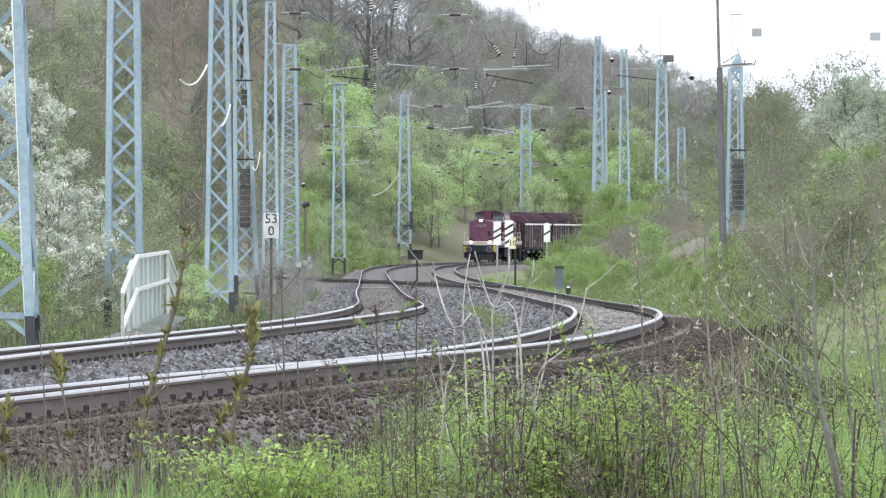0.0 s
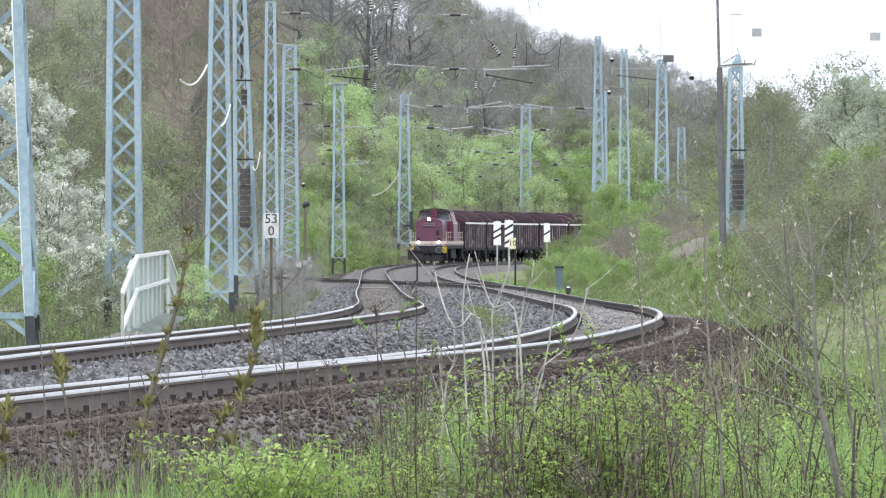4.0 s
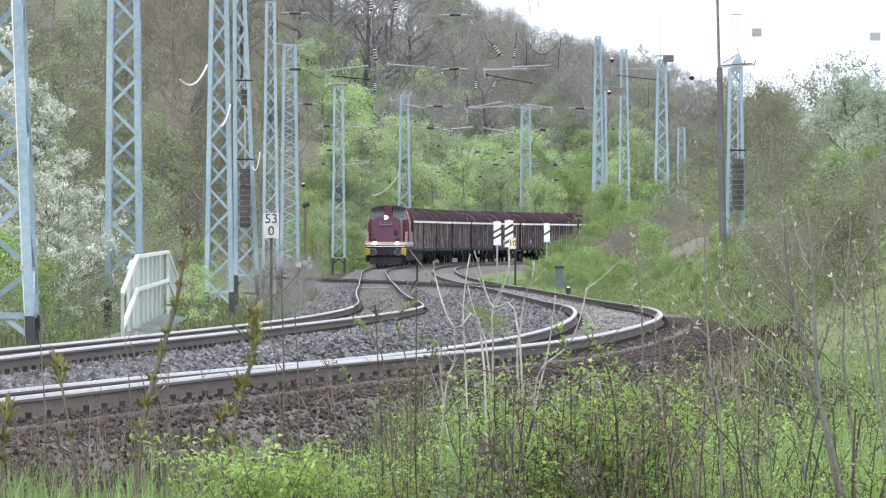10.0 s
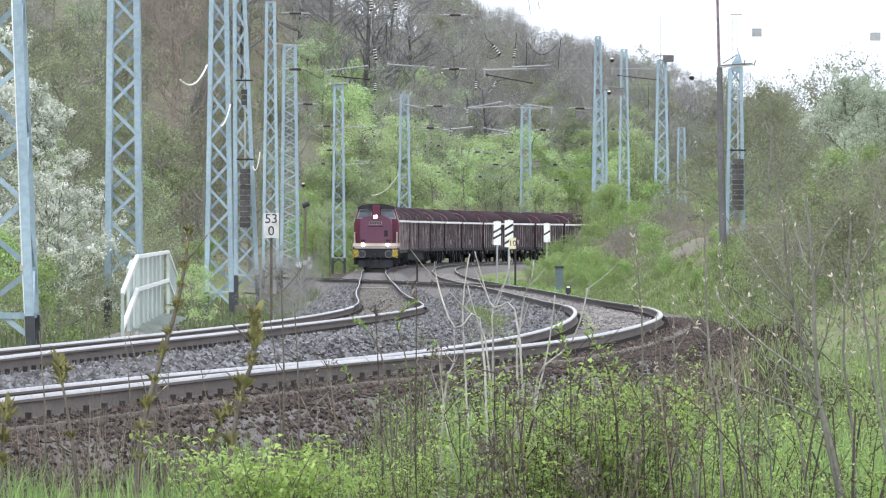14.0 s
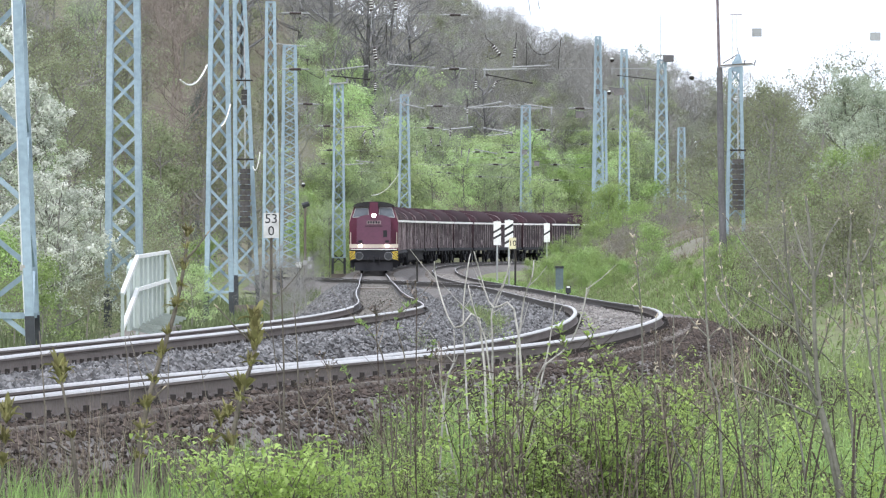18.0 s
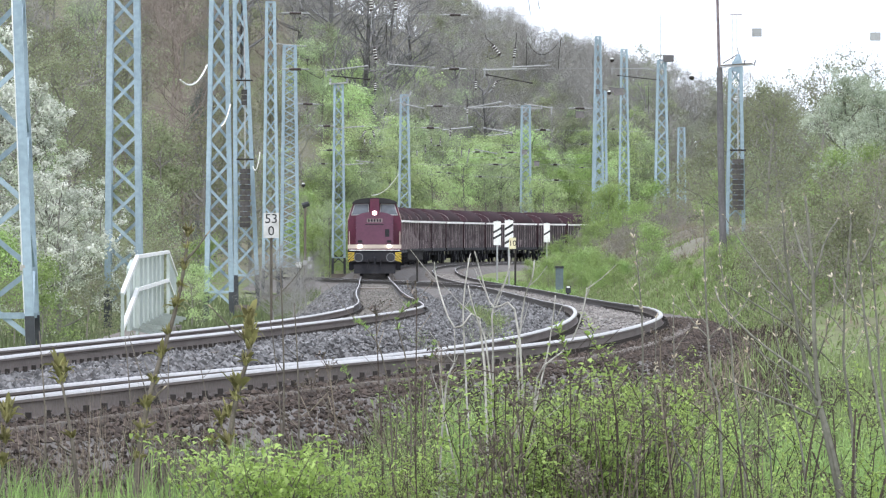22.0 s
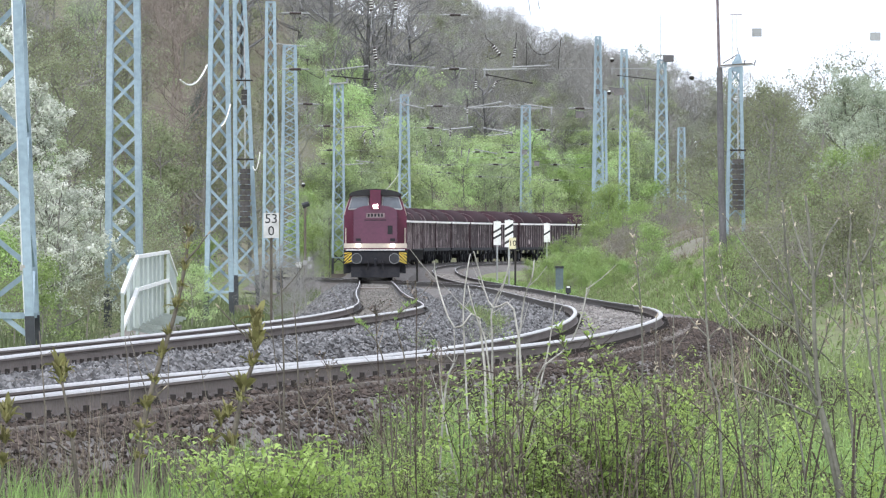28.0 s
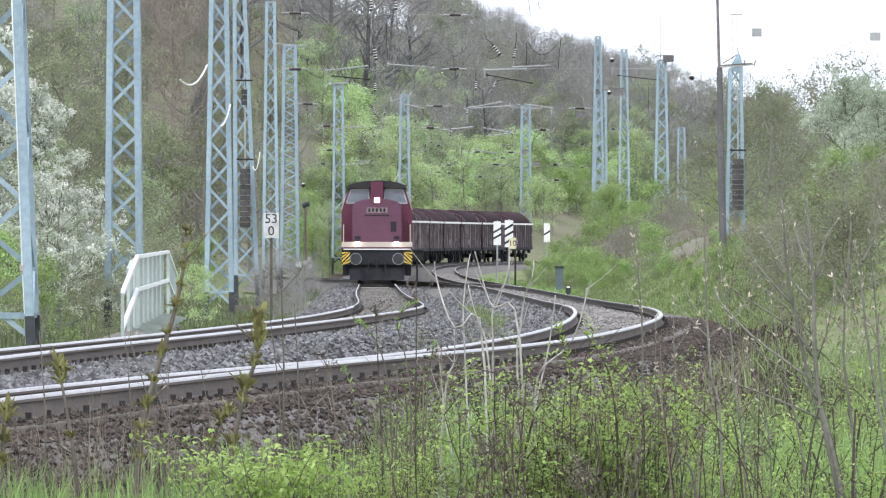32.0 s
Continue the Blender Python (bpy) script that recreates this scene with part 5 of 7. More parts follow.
BOOMS = [(-4.74, -3.09, 275, 8.87, 9.06, 0), (-2.22, -0.39, 275, 9.13, 8.99, 0), (1.6, 3.16, 260, 8.52, 8.56, 0), (2.69, 4.05, 260, 8.63, 8.69, 0), (-4.47, -3.02, 275, 8.65, 8.51, 1), (1.69, 3.38, 260, 8.33, 8.02, 1), (0.87, 2.19, 260, 7.03, 7.29, 0), (1.0, 3.35, 300, 7.8, 7.97, 0), (3.65, 4.8, 300, 8.0, 7.85, 0), (0.04, 1.1, 260, 6.22, 6.33, 0), (1.85, 3.02, 300, 6.95, 6.75, 0)]
BOOMS += [(2.07, 3.02, 300, 6.62, 6.72, 0), (1.55, 2.51, 320, 6.27, 6.08, 0), (-2.29, -0.97, 343, 8.95, 8.66, 0), (-5.32, -4.06, 343, 7.63, 7.75, 0), (-5.07, -4.13, 400, 6.67, 6.57, 0), (-5.97, -4.8, 400, 6.43, 6.5, 0), (9.97, 12.07, 400, 12.1, 12.13, 0), (12.07, 12.73, 400, 12.13, 11.93, 0), (10.33, 12.73, 400, 11.7, 11.43, 1), (-8.4, -6.97, 343, 11.92, 11.8, 0)]
for x0, x1, y, z0, z1, dark in BOOMS:
    t = thing("boom_tube", ("dark iron" if dark else "pale galvanised") + " tube boom hanging under a cross-span", "line fitting", "boom tubes")
    part("tube", MB().tube([(x0, y, z0), (x1, y, z1)], 0.022 if dark else 0.026, 6), M_IRON if dark else M_GALV, t)
    for x, z in ((x0, z0), (x1, z1)):
        part("end_clamp", MB().tube([(x - 0.06, y, z), (x + 0.06, y, z)], 0.036, 6), M_IRON if dark else M_GALV, t)
for x, y, z0, z1 in ((-4.74, 275, 8.62, 8.94), (1.6, 260, 8.22, 8.61), (4.8, 300, 7.55, 7.92), (3.02, 300, 6.6, 6.82), (9.97, 400, 11.77, 12.23), (-2.22, 275, 9.04, 9.26)):
    t = thing("boom_stub", "short pale upright stub at the end of a boom", "line fitting", "boom stubs")
    part("tube", MB().tube([(x, y, z0), (x, y, z1)], 0.03, 6), M_GALV, t)


def slack_wire(pts, r, material, label):
    """A loose wire hanging through a few points."""
    q = np.array(pts)
    f = [spline(list(zip(range(len(q)), q[:, k]))) for k in range(3)]
    tagged(part("slack_wire", MB().tube([tuple(float(g(v)) for g in f) for v in np.linspace(0, len(q) - 1, 14)], r, 5), material), label, "cable", "loose wires")


slack_wire([(3.27, 260, 9.56), (3.55, 260, 9.19), (3.99, 260, 9.15), (4.51, 260, 9.65)], 0.012, M_IRON, "thin dark wire drooping in a loop")
slack_wire([(3.21, 260, 9.56), (3.21, 260, 9.04), (3.18, 260, 8.65)], 0.012, M_IRON, "thin dark wire hanging down")
slack_wire([(4.53, 260, 9.73), (4.46, 260, 9.15), (4.42, 260, 8.56)], 0.012, M_IRON, "thin dark wire hanging down")
slack_wire([(-2.96, 275, 10.82), (-3.0, 275, 9.79), (-2.96, 275, 8.81)], 0.012, M_IRON, "dark wire hanging beside the insulators")
slack_wire([(-2.25, 275, 10.82), (-2.29, 275, 10.14), (-2.22, 275, 9.17)], 0.012, M_IRON, "dark wire hanging beside the insulators")
slack_wire([(-2.29, 275, 10.82), (-2.38, 275, 10.14), (-2.66, 275, 9.95)], 0.012, M_IRON, "dark wire bowed between insulators")
slack_wire([(1.69, 260, 9.08), (1.82, 260, 8.95), (2.17, 260, 9.08)], 0.012, M_IRON, "dark wire under a leaning insulator")
slack_wire([(-5.9, 290, 9.27), (-5.51, 290, 9.03), (-5.22, 290, 8.89)], 0.012, M_IRON, "dark wire drooping from a span insulator")
slack_wire([(2.52, 200, 9.08), (2.55, 200, 8.88), (2.58, 200, 8.65)], 0.012, M_IRON, "thin dark wire end in the sky")
slack_wire([(2.8, 200, 9.08), (2.82, 200, 8.95), (2.85, 200, 8.82)], 0.012, M_IRON, "thin dark wire end in the sky")

M_GREYBOX = mat("weathered_grey_box", (0.20, 0.19, 0.19), (0.13, 0.12, 0.12), 0.8, fine=9, coarse=1.5, bump=0.1)
for x, y, z, w, h in ((10.37, 400, 10.73, 0.57, 0.4), (6.92, 343, 8.32, 0.4, 0.29), (5.3, 442, 7.71, 0.33, 0.29), (6.11, 442, 6.97, 0.33, 0.29), (10.43, 420, 11.27, 0.35, 0.28), (9.66, 420, 11.17, 0.56, 0.28)):
    t = thing("line_fitting_box", "dark grey box fitting hung on the overhead line", "line fitting", "box fittings")
    part("box", MB().box(x - w / 2, x + w / 2, y - 0.15, y + 0.15, z - h / 2, z + h / 2), M_GREYBOX, t)
    part("lid", MB().box(x - w * 0.56, x + w * 0.56, y - 0.17, y + 0.17, z + h / 2, z + h / 2 + 0.04), M_POLE, t)
for x, y, z, r in ((9.97, 400, 12.6, 0.13), (14.67, 400, 11.57, 0.17), (-7.06, 343, 4.77, 0.11), (9.8, 400, 10.67, 0.13)):
    t = thing("line_ball", "round fitting with white top on the overhead line", "line fitting", "round fittings")
    part("ball", MB().tube([(x, y, z - r + 2 * r * k / 8) for k in range(9)], [max(0.02, r * math.sin(math.pi * k / 8)) for k in range(9)], 10), M_IRON, t)
    part("cap", MB().tube([(x, y, z + r * 0.6), (x, y, z + r * 1.1)], [r * 0.85, r * 0.4], 10), M_WHITE, t)


M_WEIGHT = mat("dark_weight_iron", (0.09, 0.085, 0.085), (0.055, 0.05, 0.048), 0.8, 0.1, fine=14, vary=0.25)


def weight_stack(x, y, z0, n, r, label):
    t = thing("tension_weight", label, "tension weight", "tension weights")
    for k in range(n):
        part("weight_disc", MB().tube([(x, y, z0 + k * 0.19), (x, y, z0 + k * 0.19 + 0.165)], r, 12), M_WEIGHT, t)
    part("pull_rod", MB().tube([(x, y, z0 - 0.1), (x, y, z0 + n * 0.19 + 2.6)], 0.025, 6), M_GALV, t)
    part("guide_bracket", MB().bar((x - 0.3, y, z0 + n * 0.19 + 0.3), (x + 0.3, y, z0 + n * 0.19 + 0.3), 0.06), M_IRON, t)


weight_stack(-6.98, 239.1, 2.45, 11, 0.19, "stack of rusty brown tension weights on a mast")
weight_stack(10.85, 249.4, 3.1, 10, 0.21, "stack of brown tension weights on the bank mast")
weight_stack(-7.0, 238.9, 6.75, 3, 0.1, "small dark tensioning wheel weights on a mast")


def sagging_cable(a, b, sag, r, label):
    a, b = Vector(a), Vector(b)
    pts = [a.lerp(b, k / 14) - Vector((0, 0, sag * 4 * (k / 14) * (1 - k / 14))) for k in range(15)]
    tagged(part("loose_cable", MB().tube(pts, r, 6), M_WHITE, smooth=True), label, "cable", "loose cables")


sagging_cable((-7.05, 182, 6.3), (-6.75, 194, 7.0), 0.32, 0.026, "loose white cable sagging between two masts")
sagging_cable((-6.7, 239, 4.6), (-6.45, 239, 5.1), 0.35, 0.02, "short white cable end hanging on a mast")
sagging_cable((-7.0, 214, 5.6), (-6.72, 214.4, 6.3), 0.15, 0.025, "short white cable end hanging on a mast")
sagging_cable((-6.1, 575, 5.8), (-3.7, 575, 7.7), 0.53, 0.03, "loose pale cable hanging from a mast")

# cross-arms on two mast tops, white conduit on the first mast


def cross_arm(x, y, z, half, tilt, label):
    t = thing("cross_arm", label, "line fitting", "cross-arms")
    part("bar", MB().bar((x - half, y - 0.35, z - tilt), (x + half, y - 0.35, z + tilt), 0.09), M_GALV, t)
    part("stay", MB().bar((x, y - 0.3, z - 0.5), (x, y - 0.3, z + 0.05), 0.07), M_GALV, t)
    for s in (-1, 1):
        q = (x + s * half, y - 0.35, z + s * tilt)
        part("insulator_body", MB().tube([(q[0], q[1], q[2] + 0.05 * k) for k in range(9)], [0.05 if k % 2 else 0.09 for k in range(9)], 8), M_GALV, t, "pale pin insulator")


cross_arm(-6.8, 442, 12.2, 0.55, 0.05, "grey cross-arm with two pin insulators on a mast top")
cross_arm(-3.59, 575, 14.03, 0.84, 0.26, "slanting grey cross-arm with insulators on a mast top")
cross_arm(7.87, 645, 14.57, 1.5, -0.1, "grey cross-arm with insulators on a mast top")
t = thing("white_conduit", "white cable conduit running up a lattice mast", "cable")
part("conduit", MB().tube([(-7.93, 129.15, -0.1), (-8.02, 129.2, 1.6), (-8.26, 129.35, 7.5), (-8.34, 129.4, 9.5)], 0.018, 6), M_WHITE, t)
part("clamp", MB().box(-8.06, -7.96, 129.1, 129.22, 1.42, 1.52), M_PALE, t)

# dark pole on the bank, with crosspiece
pl = thing("dark_pole", "tall dark-brown slightly leaning pole on the bank", "pole")
part("pole", MB().tube([(9.52, 230, 1.2), (9.43, 230, 4.5), (9.38, 230, 7.85)], [0.13, 0.12, 0.10], 10), M_POLE, pl)
part("upper_pole", MB().tube([(9.37, 230, 7.8), (9.24, 230, 12.6)], [0.055, 0.040], 8), M_RIM, pl, "thin grey upper tube")
part("crosspiece", MB().bar((9.3, 230, 7.85), (10.6, 230, 7.95), 0.045), M_GALV, pl)
for x in (10.55, 10.2):
    part("horn", MB().tube([(x, 230, 7.9), (x + 0.05, 230, 8.1)], 0.022, 6), M_IRON, pl)

# dark boxes hung on wires above the bank
for x, y, z, w, h in ((9.95, 215, 8.58, 0.30, 0.26), (12.75, 200, 8.0, 0.30, 0.24)):
    t = thing("wire_counterweight", "grey box weight hanging from a wire", "weight", "hanging weights")
    part("box", MB().box(x - w / 2, x + w / 2, y - 0.12, y + 0.12, z - h / 2, z + h / 2), M_GALV, t)
    part("hanger_wire", MB().tube([(x, y, z + h / 2), (x + 0.1, y, 14.0)], 0.006, 4), M_GALV, t)
t = thing("mast_top_box", "dark box on the top of a mast", "line fitting")
part("box", MB().box(12.98, 13.6, 399.5, 400.2, 12.5, 12.9), M_POLE, t)

# rods on two mast tops, cap and spike of the bank mast
for x, y, z0, z1, bar in ((12.83, 400, 12.5, 15.33, 0), (13.1, 400, 12.5, 14.83, 0), (10.67, 250, 8.0, 10.31, 0.35), (10.81, 250, 8.0, 10.31, 0)):
    t = thing("mast_top_rod", "thin pale rod standing on a mast top", "line fitting", "mast top rods")
    part("rod", MB().tube([(x, y, z0), (x, y, z1)], 0.019 if y > 300 else 0.012, 6), M_GALV, t)
    if bar:
        part("crossbar", MB().tube([(x - 0.1, y, z1), (x + bar, y, z1)], 0.016, 5), M_RIM, t)
t = thing("mast_top_fitting", "tapering sheet cap with a spike on the bank mast", "line fitting")
part("cap", MB().tube([(10.82, 250, 8.2), (10.86, 250, 8.5), (10.9, 250, 8.85)], [0.26, 0.2, 0.06], 8), M_MAST, t)
part("spike", MB().tube([(10.9, 250, 8.8), (10.86, 250, 9.1)], 0.02, 6), M_STEMGREY, t)
part("arm", MB().bar((10.2, 249.7, 8.42), (11.4, 249.7, 8.5), 0.05), M_STEMGREY, t)
part("arm", MB().bar((10.3, 249.7, 8.5), (10.8, 249.7, 8.8), 0.04), M_STEMGREY, t)

# dwarf signal, trackside cabinet, point lantern, lamp post
t = thing("dwarf_signal", "black dwarf signal on a thin post beside the track", "railway signal", m=Matrix.Translation((-1.55, 380, 0)))
part("head", MB().box(-0.42, 0.42, -0.12, 0.12, 0.9, 1.42), M_BLACK, t)
part("hood", MB().box(-0.46, 0.46, -0.24, -0.12, 1.38, 1.45), M_BLACK, t)
part("post", MB().tube([(0.1, 0, -0.7), (0.1, 0, 0.95)], 0.05, 8), M_IRON, t)
t = thing("trackside_cabinet", "small blue-grey trackside cabinet in the grass", "cabinet", m=Matrix.Translation((5.15, 300, 0)))
part("body", MB().box(-0.17, 0.17, -0.15, 0.15, -0.5, 0.75), mat("blue_grey_paint", (0.13, 0.17, 0.18), (0.09, 0.12, 0.13), 0.7), t)
part("cap", MB().box(-0.2, 0.2, -0.18, 0.18, 0.75, 0.84), M_MASTDARK, t)
t = thing("point_lantern", "black and white point lantern beside the rail", "railway signal", m=Matrix.Translation((4.25, 230, -0.22)))
part("lantern", MB().box(-0.09, 0.09, -0.09, 0.09, 0.42, 0.66), M_MASTDARK, t)
part("lens", MB().box(-0.06, 0.06, -0.102, -0.092, 0.60, 0.65), M_WHITE, t, "white lens")
part("stand", MB().tube([(0, 0, -0.4), (0, 0, 0.46)], 0.05, 8), M_IRON, t)
t = thing("lamp_post", "thin grey post with a small dark lamp head", "lamp post", m=Matrix.Translation((-6.1, 300, 0)))
part("post", MB().tube([(0, 0, -0.6), (0, 0, 3.5)], 0.06, 8), M_STEMGREY, t)
part("lamp_head", MB().tube([(-0.12, 0, 3.5), (0.18, 0, 3.62)], [0.14, 0.10], 8), M_MASTDARK, t)
part("plate", MB().box(-0.42, -0.16, -0.02, 0.02, 0.78, 1.02), M_WHITE, t, "small white plate")
for k, (x, z) in enumerate(((0.12, 1.05), (0.12, 0.72), (-0.1, 0.9))):
    part("junction_box", MB().box(x, x + 0.2, -0.1, 0.1, z, z + 0.2), M_GALV, t)
t = thing("track_cabinet", "low dark switch box beside the mast foot", "cabinet", m=Matrix.Translation((-2.74, 573, 0)))
part("body", MB().box(-0.1, 0.2, -0.2, 0.2, 2.9, 4.4), M_MASTDARK, t)
part("bracket", MB().box(-0.7, 0.2, 0.1, 0.5, 3.1, 3.3), M_MASTDARK, t)


# ---- ballast stones, verge ----
def stones(count, place, r0, r1, seed):
    nr = np.random.default_rng(seed)
    c = place(nr, count)
    r = nr.uniform(r0, r1, (count, 1, 1))
    base = np.array([(1, 0, 0), (-1, 0, 0), (0, 1, 0), (0, -1, 0), (0, 0, 1), (0, 0, -1)], float)
    j = base[None] * r * nr.uniform(0.55, 1.25, (count, 6, 1)) + nr.normal(0, 0.22, (count, 6, 3)) * r
    a = nr.uniform(0, 6.28, count)
    ca, sa = np.cos(a)[:, None], np.sin(a)[:, None]
    x, y = j[..., 0] * ca - j[..., 1] * sa, j[..., 0] * sa + j[..., 1] * ca
    v = np.stack([x, y, j[..., 2] * 0.8], -1) + c[:, None, :]
    mb = MB()
    mb.v = v.reshape(-1, 3).tolist()
    f = np.array([(0, 2, 4), (2, 1, 4), (1, 3, 4), (3, 0, 4), (2, 0, 5), (1, 2, 5), (3, 1, 5), (0, 3, 5)])
    mb.f = (f[None] + (np.arange(count) * 6)[:, None, None]).reshape(-1, 3).tolist()
    return mb


def bed_place(fx, cant, y0, y1, u0, u1, power=1.6):
    def go(nr, n):
        y = y0 + (y1 - y0) * nr.random(n) ** power
        u = nr.uniform(u0, u1, n)
        a = np.arctan2(fx(y + 0.2) - fx(y - 0.2), 0.4)
        w = np.interp(u, [-2.7, -1.75, -0.95, 0.0, 0.95, 1.75, 2.7], [-0.75, -0.235, -0.195, -0.185, -0.195, -0.235, -0.8])
        c = np.array([cant(q) for q in y]) * np.clip(0.5 - u / 1.5, 0, 1.2)
        return np.stack([fx(y) + u * np.cos(a), y - u * np.sin(a), ZR(y) + w - c + nr.uniform(-0.01, 0.035, n)], 1)
    return go


M_SANDY = mat("sandy_stone", (0.215, 0.202, 0.182), (0.13, 0.12, 0.107), 0.9, fine=14, coarse=2, vary=0.3, island=True)
M_PALESAND = mat("pale_sandy_stone", (0.31, 0.29, 0.27), (0.20, 0.185, 0.17), 0.9, fine=14, coarse=2, vary=0.25, island=True)
tagged(part("ballast_stones", stones(34000, bed_place(X1, cant1, 45, 150, 0.84, 2.8), 0.025, 0.055, 1), M_STONE), "loose grey ballast stones", "ballast", kind="stuff")
tagged(part("ballast_stones", stones(9000, bed_place(X2, cant2, 38, 130, -2.6, -0.86), 0.03, 0.06, 2), M_STONE), "loose grey ballast stones", "ballast", kind="stuff")
tagged(part("verge_stones", stones(46000, bed_place(X2, cant2, 36, 130, 0.80, 2.9, 1.9), 0.014, 0.034, 3), M_STONE_BROWN), "rust-brown ballast stones on the shoulder", "ballast", kind="stuff")
tagged(part("ballast_stones", stones(12000, bed_place(X1, cant1, 60, 330, -0.66, 0.66, 1.2), 0.02, 0.045, 4), M_SANDY), "brown soil and fine stones between the rails", "ballast", kind="stuff")
tagged(part("ballast_stones", stones(9000, bed_place(X1, cant1, 120, 340, -2.6, -0.86, 1.0), 0.04, 0.075, 5), M_STONE), "loose grey ballast stones", "ballast", kind="stuff")
tagged(part("ballast_stones", stones(12000, bed_place(X1, cant1, 140, 340, 0.86, 2.7, 1.0), 0.04, 0.08, 6), M_STONE), "loose grey ballast stones", "ballast", kind="stuff")

tagged(part("ballast_stones", stones(9000, bed_place(X2, cant2, 110, 440, -0.66, 0.66, 1.0), 0.02, 0.042, 7), M_PALESAND), "loose pale ballast stones between the rails", "ballast", kind="stuff")
tagged(part("ballast_stones", stones(13000, bed_place(X2, cant2, 125, 330, -2.7, -0.86, 1.0), 0.04, 0.085, 8), M_STONE), "loose grey ballast stones", "ballast", kind="stuff")
slab = thing("concrete_slab", "pale worn concrete slab between the rails", "slab")
part("slab_body", MB().box(-3.35, -2.2, 272, 277, -0.1, float(ZR(276)) - 0.09), M_SLEEPER, slab)


def blades(seed, count, place, h0, h1, w, lean=0.35):
    """Grass: each blade a bent narrow strip of two pieces."""
    nr = np.random.default_rng(seed)
    p = place(nr, count)
    n = len(p)
    a, h = nr.uniform(0, 6.28, n), nr.uniform(h0, h1, n)
    l = np.abs(nr.normal(0, lean, n)) * h
    d = np.stack([np.cos(a), np.sin(a), np.zeros(n)], 1)
    b = nr.uniform(0, 6.28, n)
    s = np.stack([np.cos(b), np.sin(b), np.zeros(n)], 1) * (w * nr.uniform(0.6, 1.3, n))[:, None]
    z = np.array([0, 0, 1.0])
    mid = p + d * (l * 0.35)[:, None] + z * (h * 0.6)[:, None]
    top = p + d * l[:, None] + z * h[:, None]
    v = np.stack([p - s, p + s, mid + s * 0.7, mid - s * 0.7, top], 1)
    mb = MB()
    mb.v = v.reshape(-1, 3).tolist()
    o = (np.arange(n) * 5)[:, None]
    mb.f = (np.array([(0, 1, 2, 3)]) + o).tolist() + (np.array([(3, 2, 4)]) + o).tolist()
    return mb


def field(a0, a1, y0, y1, keep=None, power=1.0):
    """Places on the ground within a wedge seen from the camera's stand."""
    def go(nr, n):
        y = y0 + (y1 - y0) * nr.random(n) ** power
        x = y * nr.uniform(a0, a1, n)
        if keep is not None:
            k = keep(x, y, nr)
            x, y = x[k], y[k]
        return np.stack([x, y, ground(x, y) - 0.02], 1)
    return go


def clear_right(x, y, nr):
    off = x - X2(y)
    dead = (y > 255) & (y < 352) & (off > 6.0) & (off < 9.6) & (nr.random(len(x)) < 0.8)
    dead |= (y > 62) & (y < 185) & (off < 4.4 + nr.normal(0, 0.5, len(x))) & (nr.random(len(x)) < 0.85)
    return (off > 2.3 + nr.normal(0, 0.35, len(x))) & ~dead


tagged(part("grass", blades(1, 15000, field(-0.07, 0.07, 37, 47, lambda x, y, nr: clear_right(x, y, nr) & (x / y > -0.034 + nr.normal(0, 0.010, len(x)))), 0.18, 0.52, 0.006), M_GRASSNEW), "fresh green grass in front of the line", "grass", kind="stuff")
tagged(part("grass", blades(18, 1500, lambda nr, n: np.stack([(q := nr.uniform(-3.0, -0.9, n)), (w := nr.uniform(38.3, 41, n)), ground(q, w) - 0.02], 1), 0.2, 0.52, 0.006, 0.3), M_GRASSNEW), "fresh green grass at the edge of the brown verge", "grass", kind="stuff")
tagged(part("grass", blades(19, 9000, lambda nr, n: np.stack([(q := nr.uniform(0.0, 3.3, n)), (w := nr.uniform(42.0, 50.0, n)), ground(q, w) - 0.02], 1), 0.35, 0.78, 0.007, 0.3), M_GRASSNEW), "tall bright new grass behind the bushes", "grass", kind="stuff")
tagged(part("grass", blades(2, 34000, field(-0.01, 0.07, 46, 110, clear_right), 0.15, 0.5, 0.010), M_GRASS), "fresh green grass beside the line", "grass", kind="stuff")
tagged(part("grass", blades(3, 34000, field(0.005, 0.07, 100, 400, clear_right), 0.06, 0.18, 0.024, 0.7), M_GRASS), "grass on the railway bank", "grass", kind="stuff")
tagged(part("dry_grass", blades(4, 6000, field(0.005, 0.07, 105, 420, clear_right), 0.1, 0.3, 0.02, 0.8), M_DRY), "dry straw-coloured grass on the bank", "grass", kind="stuff")
tagged(part("grass", blades(5, 14000, field(-0.07, -0.012, 95, 330, lambda x, y, nr: x < X1(y) - 2.6), 0.12, 0.45, 0.03), M_GRASSDULL), "rough grass below the masts", "grass", kind="stuff")


def brush_place(nr, n):
    y = 38 + 45 * nr.random(n) ** 1.5
    x = X2(y) + nr.uniform(1.3, 4.2, n)
    return np.stack([x, y, np.maximum(ground(x, y), ZR(y) - 0.35 - (x - X2(y) - 1.3) * 0.45) + nr.uniform(0.0, 0.10, n)], 1)


tagged(part("dead_brush", blades(6, 26000, brush_place, 0.03, 0.20, 0.009, 0.9), M_BROWNDEAD), "brown dead brush and litter on the verge", "dead plants", kind="stuff")
tagged(part("dead_brush", blades(7, 12000, field(0.015, 0.055, 78, 180, lambda x, y, nr: (x > X2(y) + 1.6) & (x < X2(y) + 4.3 + nr.normal(0, 0.4, len(x)))), 0.05, 0.22, 0.014, 0.9), M_BROWNDEAD), "brown dead brush at the foot of the bank", "dead plants", kind="stuff")

